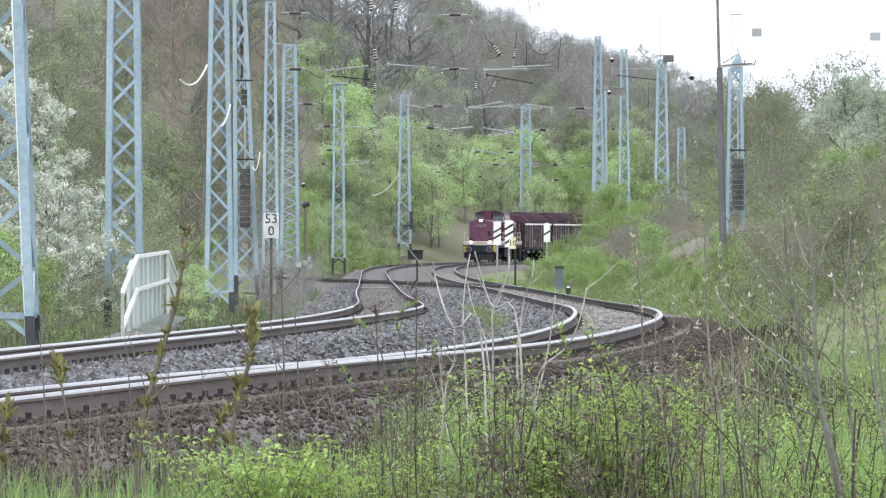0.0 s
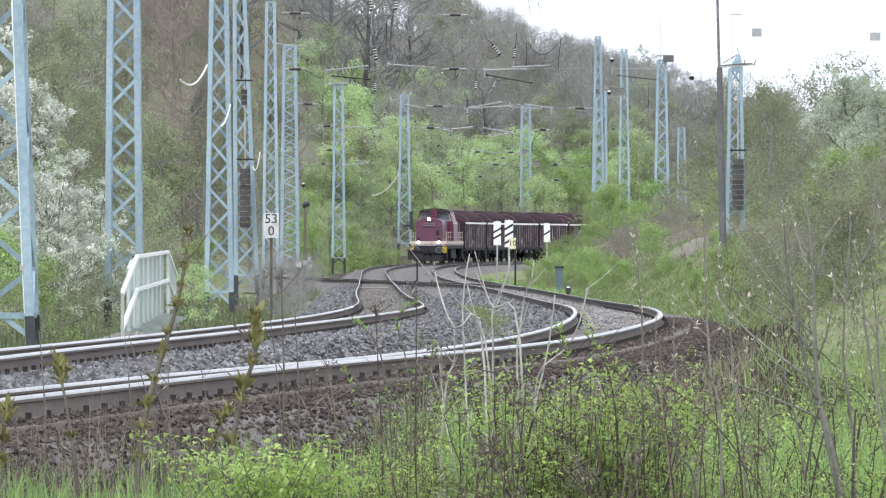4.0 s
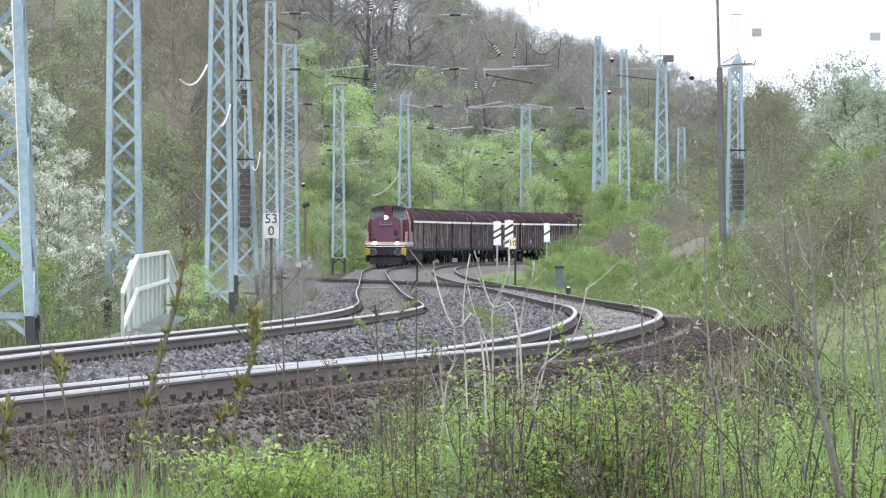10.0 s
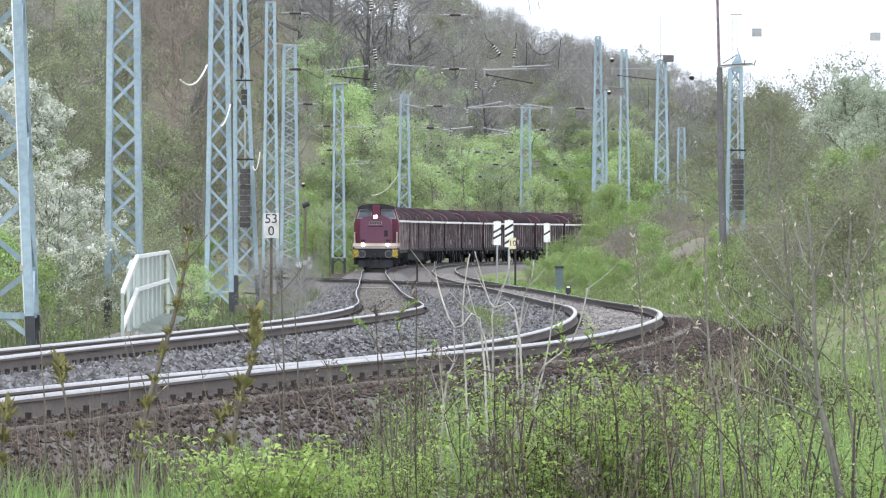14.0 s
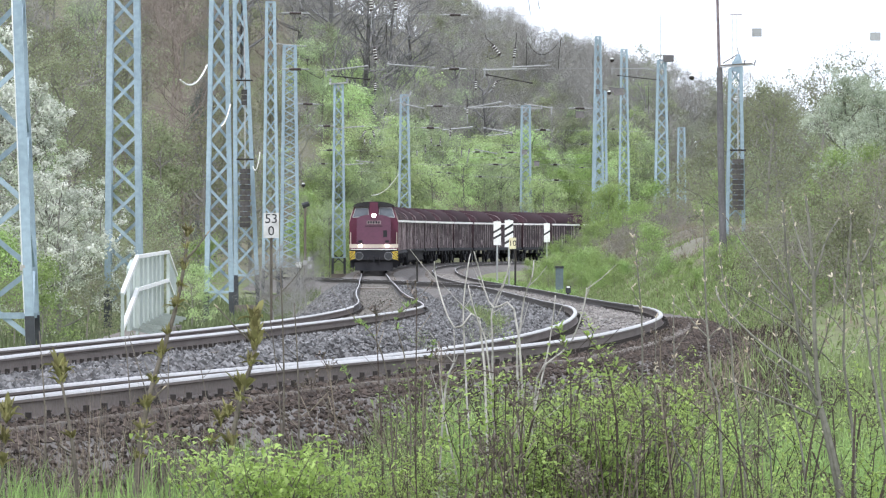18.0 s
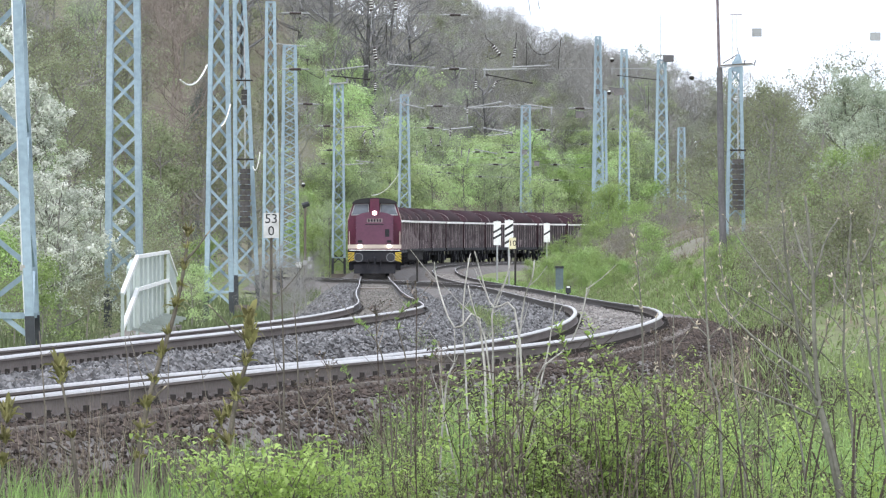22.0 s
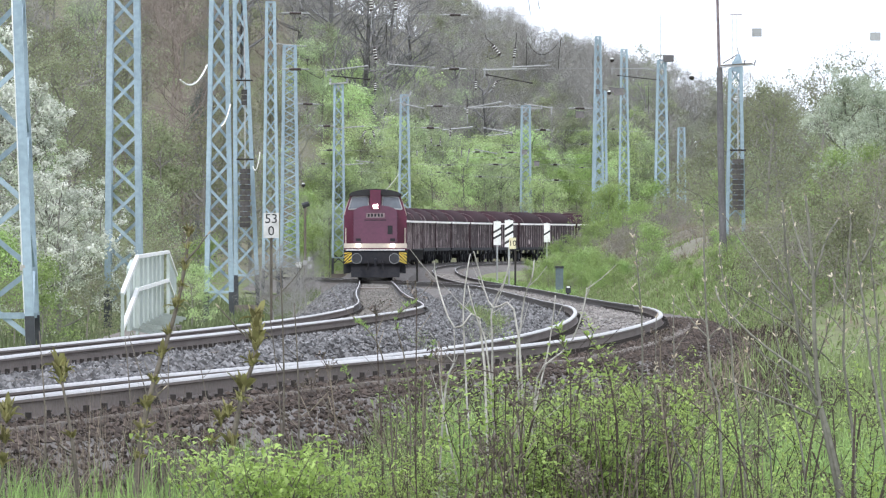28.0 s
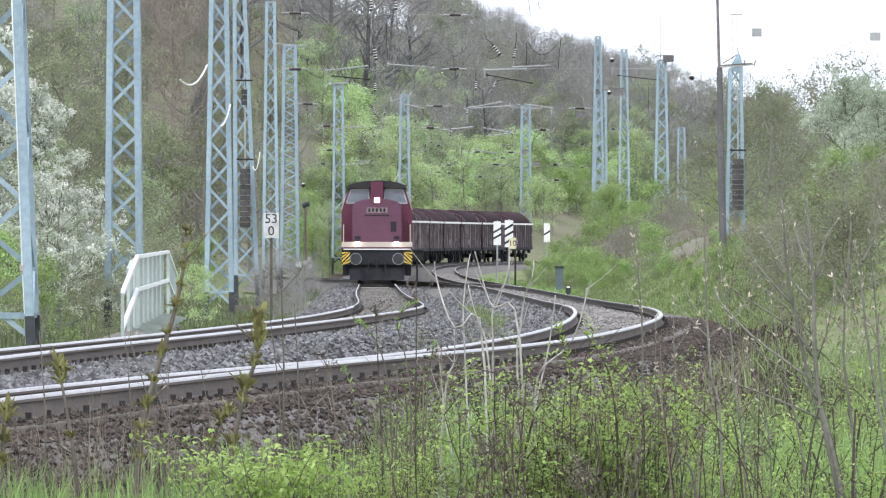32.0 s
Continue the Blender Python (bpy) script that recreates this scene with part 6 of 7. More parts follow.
tagged(part("dry_stalks", blades(9, 700, field(-0.012, 0.068, 39, 52, clear_right), 0.35, 0.9, 0.003, 0.25), M_BROWNDEAD), "upright dead brown stalks on the verge", "dead plants", kind="stuff")
tagged(part("dry_stalks", blades(10, 260, field(-0.068, 0.068, 38, 44, clear_right), 0.35, 0.8, 0.003, 0.2), M_DRY), "upright pale dry stalks on the verge", "dead plants", kind="stuff")
tagged(part("dry_stalks", blades(17, 380, lambda nr, n: np.stack([(q := nr.uniform(-3.0, -0.1, n)), (w := nr.uniform(39.5, 43.5, n)), ground(q, w) - 0.02], 1), 0.35, 1.0, 0.0026, 0.16), M_DRY), "thin upright grey stalks before the rails", "dead plants", kind="stuff")
tagged(part("dead_brush", blades(11, 5000, field(0.02, 0.045, 62, 112, lambda x, y, nr: x > X2(y) + 1.5), 0.1, 0.4, 0.012, 0.8), M_DRY), "grey-brown dead tangle beside the line", "dead plants", kind="stuff")


def clumps(x0, x1, y0, y1, per, spread):
    """Places in tufts along the bank, at a distance from the second track's centre."""
    def go(nr, n):
        m = n // per
        y = np.repeat(nr.uniform(y0, y1, m), per)
        x = X2(y) + np.repeat(nr.uniform(x0, x1, m), per) + nr.normal(0, spread, m * per)
        y = y + nr.normal(0, spread * 2, m * per)
        return np.stack([x, y, ground(x, y) - 0.02], 1)
    return go


tagged(part("grass", blades(12, 40000, clumps(3.2, 6.8, 150, 390, 40, 0.5), 0.08, 0.26, 0.016, 0.9), M_GRASS), "bright new grass on the lower bank", "grass", kind="stuff")
tagged(part("dry_grass", blades(13, 7000, clumps(6.2, 9.5, 200, 390, 40, 0.35), 0.12, 0.40, 0.012, 0.9), M_DRY), "tufts of grey dead grass on the bank", "grass", kind="stuff")
tagged(part("grass", blades(14, 5000, clumps(1.8, 3.6, 280, 420, 40, 0.3), 0.15, 0.45, 0.016, 0.8), M_GRASSNEW), "yellow-green grass tufts beside the ballast", "grass", kind="stuff")


tagged(part("weeds", blades(15, 1700, lambda nr, n: np.stack([nr.normal(1.2, 0.75, n), (q := nr.uniform(135, 200, n)), ZR(q) - 0.42 + nr.uniform(0, 0.05, n)], 1), 0.05, 0.2, 0.014, 0.9), M_GRASS), "low green weeds between the tracks", "weeds", kind="stuff")
tagged(part("weeds", blades(16, 1500, bed_place(X2, cant2, 250, 400, 1.6, 2.9, 1.0), 0.08, 0.3, 0.018, 0.9), M_GRASSNEW), "yellow-green weeds beside the far rails", "weeds", kind="stuff")


# ---- plants on the near verge ----
pr = random.Random(11)
pn = np.random.default_rng(11)
SWAY = []


def leaf(mb, p, d, length, width, droop=0.25):
    """One folded leaf from p along d."""
    d = d.normalized()
    s = d.cross(Vector((0.2, 0.3, 1))).normalized() * (width / 2)
    m1, m2 = p + d * (length * 0.38), p + d * (length * 0.75) - Vector((0, 0, length * droop * 0.4))
    tip = p + d * length - Vector((0, 0, length * droop))
    up = Vector((0, 0, width * 0.16))
    mb.add([p, m1 + s + up, m2 + s * 0.75 + up, tip, m2 - s * 0.75 + up, m1 - s + up, m1, m2],
           [(0, 6, 1), (1, 6, 7, 2), (2, 7, 3), (0, 5, 6), (5, 4, 7, 6), (4, 3, 7)])


def rosette(p, n, length, width, up, rng):
    """A tuft of leaves; upright plump ones where up is large."""
    mb = MB()
    if up > 2:
        for k in range(n):
            a = 2.4 * k + rng.uniform(-0.4, 0.4)
            d = Vector((math.cos(a), math.sin(a), up * rng.uniform(0.35, 1.3))).normalized()
            ln, w = length * rng.uniform(0.3, 0.62), width * rng.uniform(0.18, 0.3)
            b = p + Vector((0, 0, rng.uniform(-0.4, 0.2) * length * 0.5))
            mb.tube([b, b + d * ln * 0.35, b + d * ln * 0.7 + Vector((0, 0, ln * 0.06)), b + d * ln + Vector((0, 0, ln * 0.1))], [w * 0.3, w, w * 0.8, w * 0.1], 5)
        n, up = n * 3 // 4, 1.3
        length, width = length * 0.75, width * 0.8
    for k in range(n):
        a = 2 * math.pi * k / n + rng.uniform(-0.4, 0.4)
        leaf(mb, p, Vector((math.cos(a), math.sin(a), rng.uniform(up * 0.1, up * 2.4))), length * rng.uniform(0.5, 1.25), width * rng.uniform(0.7, 1.2), rng.uniform(-0.1, 0.7))
    return mb


def curve_points(pts, n):
    """Smooth run through a few points."""
    q = np.array(pts, float)
    t = np.arange(len(q))
    f = [spline(list(zip(t, q[:, k]))) for k in range(3)] if len(q) > 2 else [lambda v, k=k: q[0, k] + (q[1, k] - q[0, k]) * v for k in range(3)]
    return [Vector((float(f[0](v)), float(f[1](v)), float(f[2](v)))) for v in np.linspace(0, len(q) - 1, n)]


def sapling(base, pts, r, label, nodes, leaf_len, bark, leaf_mat, buds=0, twigs=0, sway=0.0, name="sapling", leaves_n=12, up=1.1):
    """A young shoot: its stem through pts (x, z at the depth of the base), leaf rosettes at the nodes, buds and twigs."""
    bx, by = base
    rng = random.Random(int(bx * 1000) + int(by * 77))
    bz = float(ground(bx, by)) - 0.03
    t = thing(name, label, "young tree" if name == "sapling" else "plant", "plants on the near verge", m=Matrix.Translation((bx, by, bz)))
    line = curve_points([(0, 0, 0)] + [(x - bx, rng.uniform(-0.05, 0.05), z - bz) for x, z in pts], 14)
    part("stem", MB().tube(line, [r * (1 - 0.6 * k / 13) for k in range(14)], 7), bark, t, smooth=True)

    def at(f):
        k = min(int(f * 13), 12)
        return line[k].lerp(line[k + 1], f * 13 - k)
    for f, size in nodes:
        part("leaf_tuft", rosette(at(f), leaves_n, leaf_len * size, leaf_len * size * 0.27, up, rng), leaf_mat, t)
    for k in range(twigs):
        f = rng.uniform(0.25, 0.95)
        p, a = at(f), rng.choice((-1, 1)) * rng.uniform(0.3, 1.0)
        ln = rng.uniform(0.10, 0.32)
        q = p + Vector((math.sin(a), rng.uniform(-0.4, 0.4), math.cos(a))).normalized() * ln
        part("twig", MB().tube([p, p.lerp(q, 0.5) + Vector((0, 0, -0.01)), q], [r * 0.38, r * 0.3, r * 0.2], 5), bark, t)
        if name == "sapling":
            part("bud", MB().tube([q, q + (q - p).normalized() * 0.015, q + (q - p).normalized() * 0.035], [0.003, 0.0055, 0.002], 5), M_TAN, t, "pale tan bud")
    for k in range(buds):
        p = at(0.3 + 0.7 * k / max(buds - 1, 1))
        d = Vector(((-1) ** k * 0.8, rng.uniform(-0.5, 0.5), 0.7)).normalized()
        part("bud", MB().tube([p, p + d * 0.018, p + d * 0.04], [0.003, 0.006, 0.002], 5), M_TAN, t, "pale tan bud")
    if sway:
        SWAY.append((t, t.matrix_basis.copy(), sway, rng.uniform(0, 6.28)))
    return t


BRONZE = "bronze-green young shoot with unfolding leaf clusters"
sapling((-2.13, 40), [(-2.18, 0.75), (-2.263, 1.22)], 0.017, BRONZE, ((1.0, 1.35), (0.98, 1.2), (0.95, 1.0), (0.58, 0.75), (0.2, 0.8)), 0.15, M_STEMGREY, M_BUDLEAF, twigs=1, sway=0.35, up=2.6)
sapling((-1.83, 40), [(-1.76, 0.95), (-1.59, 1.55), (-1.505, 2.03)], 0.021, BRONZE, ((1.0, 0.8), (0.94, 0.6), (0.86, 0.75), (0.78, 0.6), (0.70, 0.9), (0.6, 0.7), (0.52, 0.9), (0.44, 0.8), (0.36, 1.1), (0.3, 0.9), (0.22, 0.8)), 0.15, M_STEMGREY, M_BUDLEAF, buds=4, twigs=2, sway=0.35, up=2.6)
SHOOT = sapling((-1.33, 40), [(-1.22, 0.95), (-1.12, 1.3), (-1.11, 1.52)], 0.019, BRONZE, ((1.0, 1.1), (0.9, 1.0), (0.78, 1.1), (0.62, 0.9), (0.44, 1.2), (0.40, 0.8), (0.25, 1.0)), 0.165, M_STEMGREY, M_BUDLEAF, twigs=1, up=2.6)
sapling((-2.62, 40), [(-2.6, 0.6), (-2.58, 0.95)], 0.012, BRONZE, ((1.0, 1.3), (0.8, 1.0), (0.6, 0.9)), 0.165, M_STEMGREY, M_BUDLEAF, sway=0.3, up=2.6)
sapling((-1.9, 41), [(-1.88, 0.5), (-1.82, 0.78)], 0.010, BRONZE, ((1.0, 0.9), (0.8, 0.8)), 0.14, M_STEMGREY, M_BUDLEAF, sway=0.3, up=2.6)
sapling((-1.45, 41), [(-1.42, 0.7), (-1.30, 0.95)], 0.011, BRONZE, ((1.0, 1.0), (0.85, 1.0), (0.6, 0.8)), 0.15, M_STEMGREY, M_BUDLEAF, sway=0.3, up=2.6)

# thin grey twigs standing before the rails
for bx, by, x1, z1, r in ((-2.42, 41, -2.44, 1.45, 0.007), (-1.62, 41, -1.9, 1.42, 0.006), (-1.55, 42, -1.85, 1.25, 0.006), (-1.0, 41, -0.985, 1.83, 0.009), (-0.9, 41, -0.9, 1.62, 0.008),
                          (-1.95, 42, -1.97, 1.4, 0.006), (-1.42, 42, -1.5, 1.2, 0.006), (-0.55, 41, -0.6, 0.95, 0.007), (-2.2, 42, -2.12, 1.1, 0.005), (-1.0, 42, -1.07, 1.5, 0.006),
                          (-0.75, 41, -0.70, 1.15, 0.006), (-0.35, 41, -0.28, 1.2, 0.007), (-1.75, 41, -1.66, 1.3, 0.006), (-2.5, 41, -2.4, 1.0, 0.005)):
    sapling((bx, by), [((bx + x1) / 2 + 0.03, 0.9 * (z1 + 0.2) / 2 + 0.1), (x1, z1)], r, "thin bare grey twig on the verge", (), 0.05, M_STEMGREY, M_BUDLEAF, buds=0, twigs=3, name="bare_twig")

# pale dead stems, forked and bent
PALE = "pale grey-white dead stem with broken tip"


def dead_stem(*pts):
    (x0, z0), (x1, z1) = pts[0], pts[1]
    if z0 < 0.9:
        k = (z0 - 0.05) / (z1 - z0)
        bx, rest = x0 - (x1 - x0) * min(k, 1.0), list(pts)
    else:
        bx, rest = x0 + 0.05 * (1 if x0 > 0.1 else -1), list(pts)
    sapling((bx, 41.4), rest, 0.0080, PALE, (), 0.05, M_PALE, M_BUDLEAF, twigs=2, sway=0.12, name="dead_shrub")


dead_stem((0.107, 0.43), (0.038, 0.775), (0.003, 1.0), (-0.031, 1.362))
dead_stem((0.007, 1.017), (0.064, 1.241), (0.067, 1.457))
dead_stem((0.262, 0.43), (0.167, 0.81), (0.141, 1.103), (0.128, 1.396), (0.124, 1.621), (0.152, 1.845), (0.166, 1.914))
dead_stem((0.288, 0.43), (0.314, 0.775), (0.271, 1.31), (0.236, 1.448), (0.185, 1.586), (0.152, 1.724))
dead_stem((0.236, 1.439), (0.107, 1.465), (0.003, 1.603), (-0.045, 1.776), (-0.055, 1.865))
dead_stem((0.455, 1.163), (0.462, 1.396), (0.495, 1.638), (0.538, 1.758), (0.555, 1.876))
dead_stem((0.462, 1.448), (0.331, 1.586), (0.245, 1.741), (0.193, 1.931))
dead_stem((0.538, 0.81), (0.607, 1.172), (0.659, 1.431), (0.685, 1.664))
dead_stem((0.555, 0.913), (0.624, 1.241), (0.78, 1.379), (0.866, 1.638), (0.875, 1.707))
dead_stem((0.307, 1.017), (0.305, 1.396), (0.305, 1.586), (0.383, 1.758), (0.409, 1.897))
dead_stem((0.4, 0.465), (0.452, 0.879), (0.462, 1.155))


def bud_pair(p, d, size, rng):
    """Two pointed buds on either side of a shoot, with a few unfolding scales."""
    mb = MB()
    side = d.cross(Vector((rng.uniform(-0.4, 0.4), 1, 0.1))).normalized()
    for s in ((-1, 1) if rng.random() < 0.45 else (rng.choice((-1, 1)),)):
        e = (d * 0.85 + side * s * rng.uniform(0.25, 0.6)).normalized()
        ln = size * rng.uniform(0.7, 1.4)
        w = ln * 0.16
        mb.tube([p, p + e * ln * 0.4, p + e * ln * 0.75, p + e * ln], [w * 0.5, w, w * 0.8, w * 0.1], 6)
    return mb


M_BUDPALE = mat("pale_swelling_bud", (0.52, 0.46, 0.37), (0.34, 0.28, 0.20), 0.7, fine=20, bump=0, vary=0.25, island=True)
def budding_sapling(dep, *runs):
    """A sapling: its stem first, then its branches, each a girth and a few (x, z) it passes."""
    rng = random.Random(int(runs[0][1][0][0] * 1000))
    (x0, z0), (x1, z1) = runs[0][1][0], runs[0][1][1]
    bx = x0 - (x1 - x0) * 0.5
    bz = float(ground(bx, dep)) - 0.03
    t = thing("sapling", "grey-brown sapling with pale swelling buds in pairs", "young tree", "plants on the near verge", m=Matrix.Translation((bx, dep, bz)))
    for k, (r, pts) in enumerate(runs):
        lean = rng.uniform(-0.35, 0.35) if k > 1 else 0.0
        q = [(x - bx, lean * i / (len(pts) - 1), z - bz) for i, (x, z) in enumerate(pts)]
        if k == 0:
            q = [(0, 0, 0)] + q
        elif k == 1 and r >= 0.011:
            q = [(0.02, 0.03, 0)] + q
        n = 16 if k < 2 else 9
        ln = curve_points(q, n + 1)
        ln = [p + Vector((rng.gauss(0, r * 0.25), 0, rng.gauss(0, r * 0.25))) if 0 < i < n else p for i, p in enumerate(ln)]
        b = part("stem" if k == 0 else "branch", MB().tube(ln, [r * 1.12 * (1 - 0.58 * i / n) for i in range(n + 1)], 7), M_SAPBARK, t, smooth=True)
        full = sum((ln[i + 1] - ln[i]).length for i in range(n))
        many = max(2, int(full * (0.62 if k < 1 else 0.85) / 0.14))
        for i in range(many + 1):
            f = (0.42 if k < 1 else 0.22) + (1 - (0.42 if k < 1 else 0.22)) * i / many
            j = min(int(f * n), n - 1)
            p = ln[j].lerp(ln[j + 1], f * n - j)
            part("bud", bud_pair(p, (ln[j + 1] - ln[j]).normalized(), 0.028 if rng.random() < 0.45 else 0.018, rng), M_BUDPALE, b)
    SWAY.append((t, t.matrix_basis.copy(), 0.08, rng.uniform(0, 6.28)))


budding_sapling(40,
                (0.016, [(2.331, 0.576), (2.239, 0.965), (2.201, 1.28), (2.187, 1.613), (2.179, 1.817), (2.15, 2.113), (2.137, 2.261)]),
                (0.012, [(2.298, 0.669), (2.164, 1.15), (2.1, 1.446), (2.053, 1.724), (2.016, 2.002), (2.001, 2.224)]),
                (0.007, [(2.231, 0.946), (2.016, 1.039), (1.757, 1.141), (1.664, 1.187)]),
                (0.008, [(2.168, 1.187), (1.979, 1.317), (1.794, 1.465), (1.646, 1.631), (1.624, 1.715)]),
                (0.007, [(2.176, 1.317), (2.053, 1.483), (1.868, 1.604), (1.683, 1.728)]),
                (0.006, [(2.176, 1.631), (2.053, 1.78), (1.924, 1.983)]),
                (0.006, [(2.053, 1.631), (1.887, 1.817), (1.757, 2.002), (1.664, 2.15)]),
                (0.008, [(2.187, 1.752), (2.257, 1.983), (2.34, 2.122)]),
                (0.005, [(2.211, 1.298), (2.261, 1.465), (2.298, 1.669)]),
                (0.005, [(2.179, 1.446), (1.979, 1.65), (1.887, 1.724)]),
                (0.006, [(2.172, 1.798), (2.109, 1.983), (2.063, 2.187)]),
                (0.005, [(2.192, 1.372), (2.276, 1.298), (2.35, 1.224)]),
                (0.005, [(2.164, 1.131), (2.063, 1.224), (2.039, 1.335)]),
                (0.005, [(2.198, 1.28), (2.09, 1.539), (1.979, 1.872), (1.887, 2.039)]),
                (0.005, [(2.224, 1.039), (2.09, 1.187), (1.868, 1.335), (1.701, 1.539)]))
budding_sapling(40.4,
                (0.008, [(1.647, 0.954), (1.606, 1.141), (1.578, 1.441), (1.56, 1.777), (1.554, 2.095), (1.546, 2.17)]),
                (0.004, [(1.588, 1.418), (1.681, 1.516), (1.767, 1.603)]),
                (0.004, [(1.573, 1.426), (1.475, 1.534), (1.382, 1.618)]),
                (0.003, [(1.569, 1.506), (1.494, 1.609), (1.438, 1.731)]),
                (0.003, [(1.554, 2.114), (1.513, 2.151), (1.494, 2.178)]))
budding_sapling(41,
                (0.006, [(1.205, 1.319), (1.197, 1.584), (1.175, 1.85), (1.14, 2.059)]),
                (0.003, [(1.197, 1.584), (1.156, 1.679), (1.148, 1.717)]))
budding_sapling(40.6,
                (0.007, [(1.802, 0.724), (1.746, 1.1), (1.718, 1.438), (1.68, 1.739), (1.652, 1.964)]),
                (0.004, [(1.727, 1.363), (1.633, 1.532), (1.548, 1.682)]),
                (0.004, [(1.708, 1.494), (1.821, 1.626), (1.896, 1.776)]))
budding_sapling(39.6,
                (0.01, [(2.592, 0.755), (2.509, 1.195), (2.458, 1.599), (2.431, 1.846), (2.403, 1.984)]),
                (0.008, [(2.431, 1.846), (2.509, 2.002), (2.55, 2.185)]),
                (0.004, [(2.464, 1.543), (2.363, 1.635), (2.289, 1.782)]),
                (0.004, [(2.491, 1.342), (2.583, 1.452), (2.638, 1.599)]))
budding_sapling(40.2,
                (0.01, [(2.44, 0.662), (2.408, 1.034), (2.371, 1.35), (2.389, 1.685), (2.412, 2.039), (2.417, 2.151)]),
                (0.004, [(2.38, 1.444), (2.287, 1.555), (2.194, 1.592)]),
                (0.004, [(2.376, 1.276), (2.473, 1.406), (2.547, 1.592)]),
                (0.004, [(2.391, 1.779), (2.361, 1.927), (2.371, 2.076)]))
budding_sapling(39.8,
                (0.009, [(2.614, 0.859), (2.577, 1.117), (2.55, 1.449), (2.522, 1.781), (2.504, 2.039)]),
                (0.004, [(2.555, 1.412), (2.467, 1.578), (2.412, 1.652)]))
budding_sapling(40.8,
                (0.007, [(2.17, 0.642), (2.094, 1.02), (2.057, 1.171), (1.991, 1.492), (1.962, 1.662)]),
                (0.004, [(2.076, 1.095), (1.962, 1.246), (1.868, 1.397)]))
budding_sapling(41,
                (0.006, [(1.412, 0.825), (1.399, 1.281), (1.395, 1.651)]),
                (0.003, [(1.399, 1.319), (1.459, 1.413), (1.528, 1.489)]))
budding_sapling(41,
                (0.005, [(1.285, 1.091), (1.285, 1.243), (1.288, 1.527)]))
budding_sapling(40.5,
                (0.005, [(1.948, 0.802), (1.891, 1.027), (1.863, 1.177), (1.817, 1.327)]),
                (0.003, [(1.891, 1.027), (1.967, 1.177), (2.004, 1.271)]))


def bush_meshes(seed, h, stems, n_leaf, size):
    rng, nr = random.Random(seed), np.random.default_rng(seed)
    wood, tips = MB(), []
    for k in range(stems):
        a = rng.uniform(0, 6.28)
        p = Vector((rng.gauss(0, 0.10), rng.gauss(0, 0.10), 0))
        d = Vector((math.cos(a) * 0.35, math.sin(a) * 0.35, 1)).normalized()
        pts = [p]
        n = 6
        hh = h * rng.uniform(0.55, 1.0)
        for i in range(n):
            d = (d + Vector((rng.uniform(-1, 1), rng.uniform(-1, 1), -0.1)) * 0.16).normalized()
            p = p + d * hh / n
            pts.append(p)
            if i > 0:
                tips.append(p)
                if rng.random() < 0.7:
                    q = p + Vector((rng.uniform(-1, 1), rng.uniform(-1, 1), rng.uniform(0, 0.7))) * 0.13
                    wood.tube([p, q], [0.003, 0.0015], 3)
                    tips.append(q)
        wood.tube(pts, [0.006 * (1 - 0.7 * i / n) for i in range(n + 1)], 4)
    lv = MB()
    for q in tips:
        for k in range(n_leaf):
            d = Vector((rng.gauss(0, 1), rng.gauss(0, 1), rng.gauss(0.5, 0.6)))
            leaf(lv, q + Vector((rng.gauss(0, 0.025), rng.gauss(0, 0.025), rng.gauss(0, 0.025))), d, size * rng.uniform(0.6, 1.3), size * 0.55, 0.3)
    return wood, lv


M_YOUNG = mat("yellow_green_leaf", (0.40, 0.51, 0.16), (0.235, 0.32, 0.085), 0.6, fine=4, coarse=0.8, bump=0, vary=0.28, island=True, trans=0.45)
BUSHES = []
for k in range(5):
    w, l = bush_meshes(70 + k, 0.75, 9, 4 if k < 3 else 3, 0.034)
    BUSHES.append((w.mesh("wood", M_BROWNDEAD if k < 3 else M_STEMGREY), l.mesh("foliage", M_LEAF3 if k < 4 else M_LEAF)))

w, l = bush_meshes(90, 0.95, 14, 10, 0.032)
BUSHES.append((w.mesh("wood", M_BROWNDEAD), l.mesh("foliage", M_YOUNG)))
w, l = bush_meshes(91, 0.85, 12, 10, 0.030)
BUSHES.append((w.mesh("wood", M_BROWNDEAD), l.mesh("foliage", M_YOUNG)))


w, l = bush_meshes(92, 0.9, 11, 7, 0.052)
BUSHES.append((w.mesh("wood", M_STEMGREY), l.mesh("foliage", mat("lime_young_leaf", (0.42, 0.54, 0.17), (0.26, 0.36, 0.09), 0.55, fine=4, coarse=0.8, bump=0, vary=0.25, island=True, trans=0.45))))
w, l = bush_meshes(93, 1.75, 13, 16, 0.026)
BUSHES.append((w.mesh("wood", M_BROWNDEAD), l.mesh("foliage", M_YOUNG)))


def bush(x, y, size, k, label, sway=0.0):
    t = thing("leafy_bush", label, "bush", "bushes on the near verge", m=Matrix.Translation((x, y, float(ground(x, y)) - 0.02)) @ Matrix.Rotation(x * 9 + y, 4, "Z") @ Matrix.Scale(size, 4))
    part("wood", BUSHES[k][0], M_STEMGREY, t)
    part("foliage", BUSHES[k][1], M_LEAF3, t)
    return t


def bush_patch(count, x0, x1, y0, y1, s0, s1, kinds):
    """A thicket of bushes within a stretch of the verge."""
    for k in range(count):
        f = (k + pr.uniform(0.1, 0.9)) / count
        bush(x0 + (x1 - x0) * f, pr.uniform(y0, y1), pr.uniform(s0, s1), pr.choice(kinds), "fresh yellow-green leafy bush on the verge")


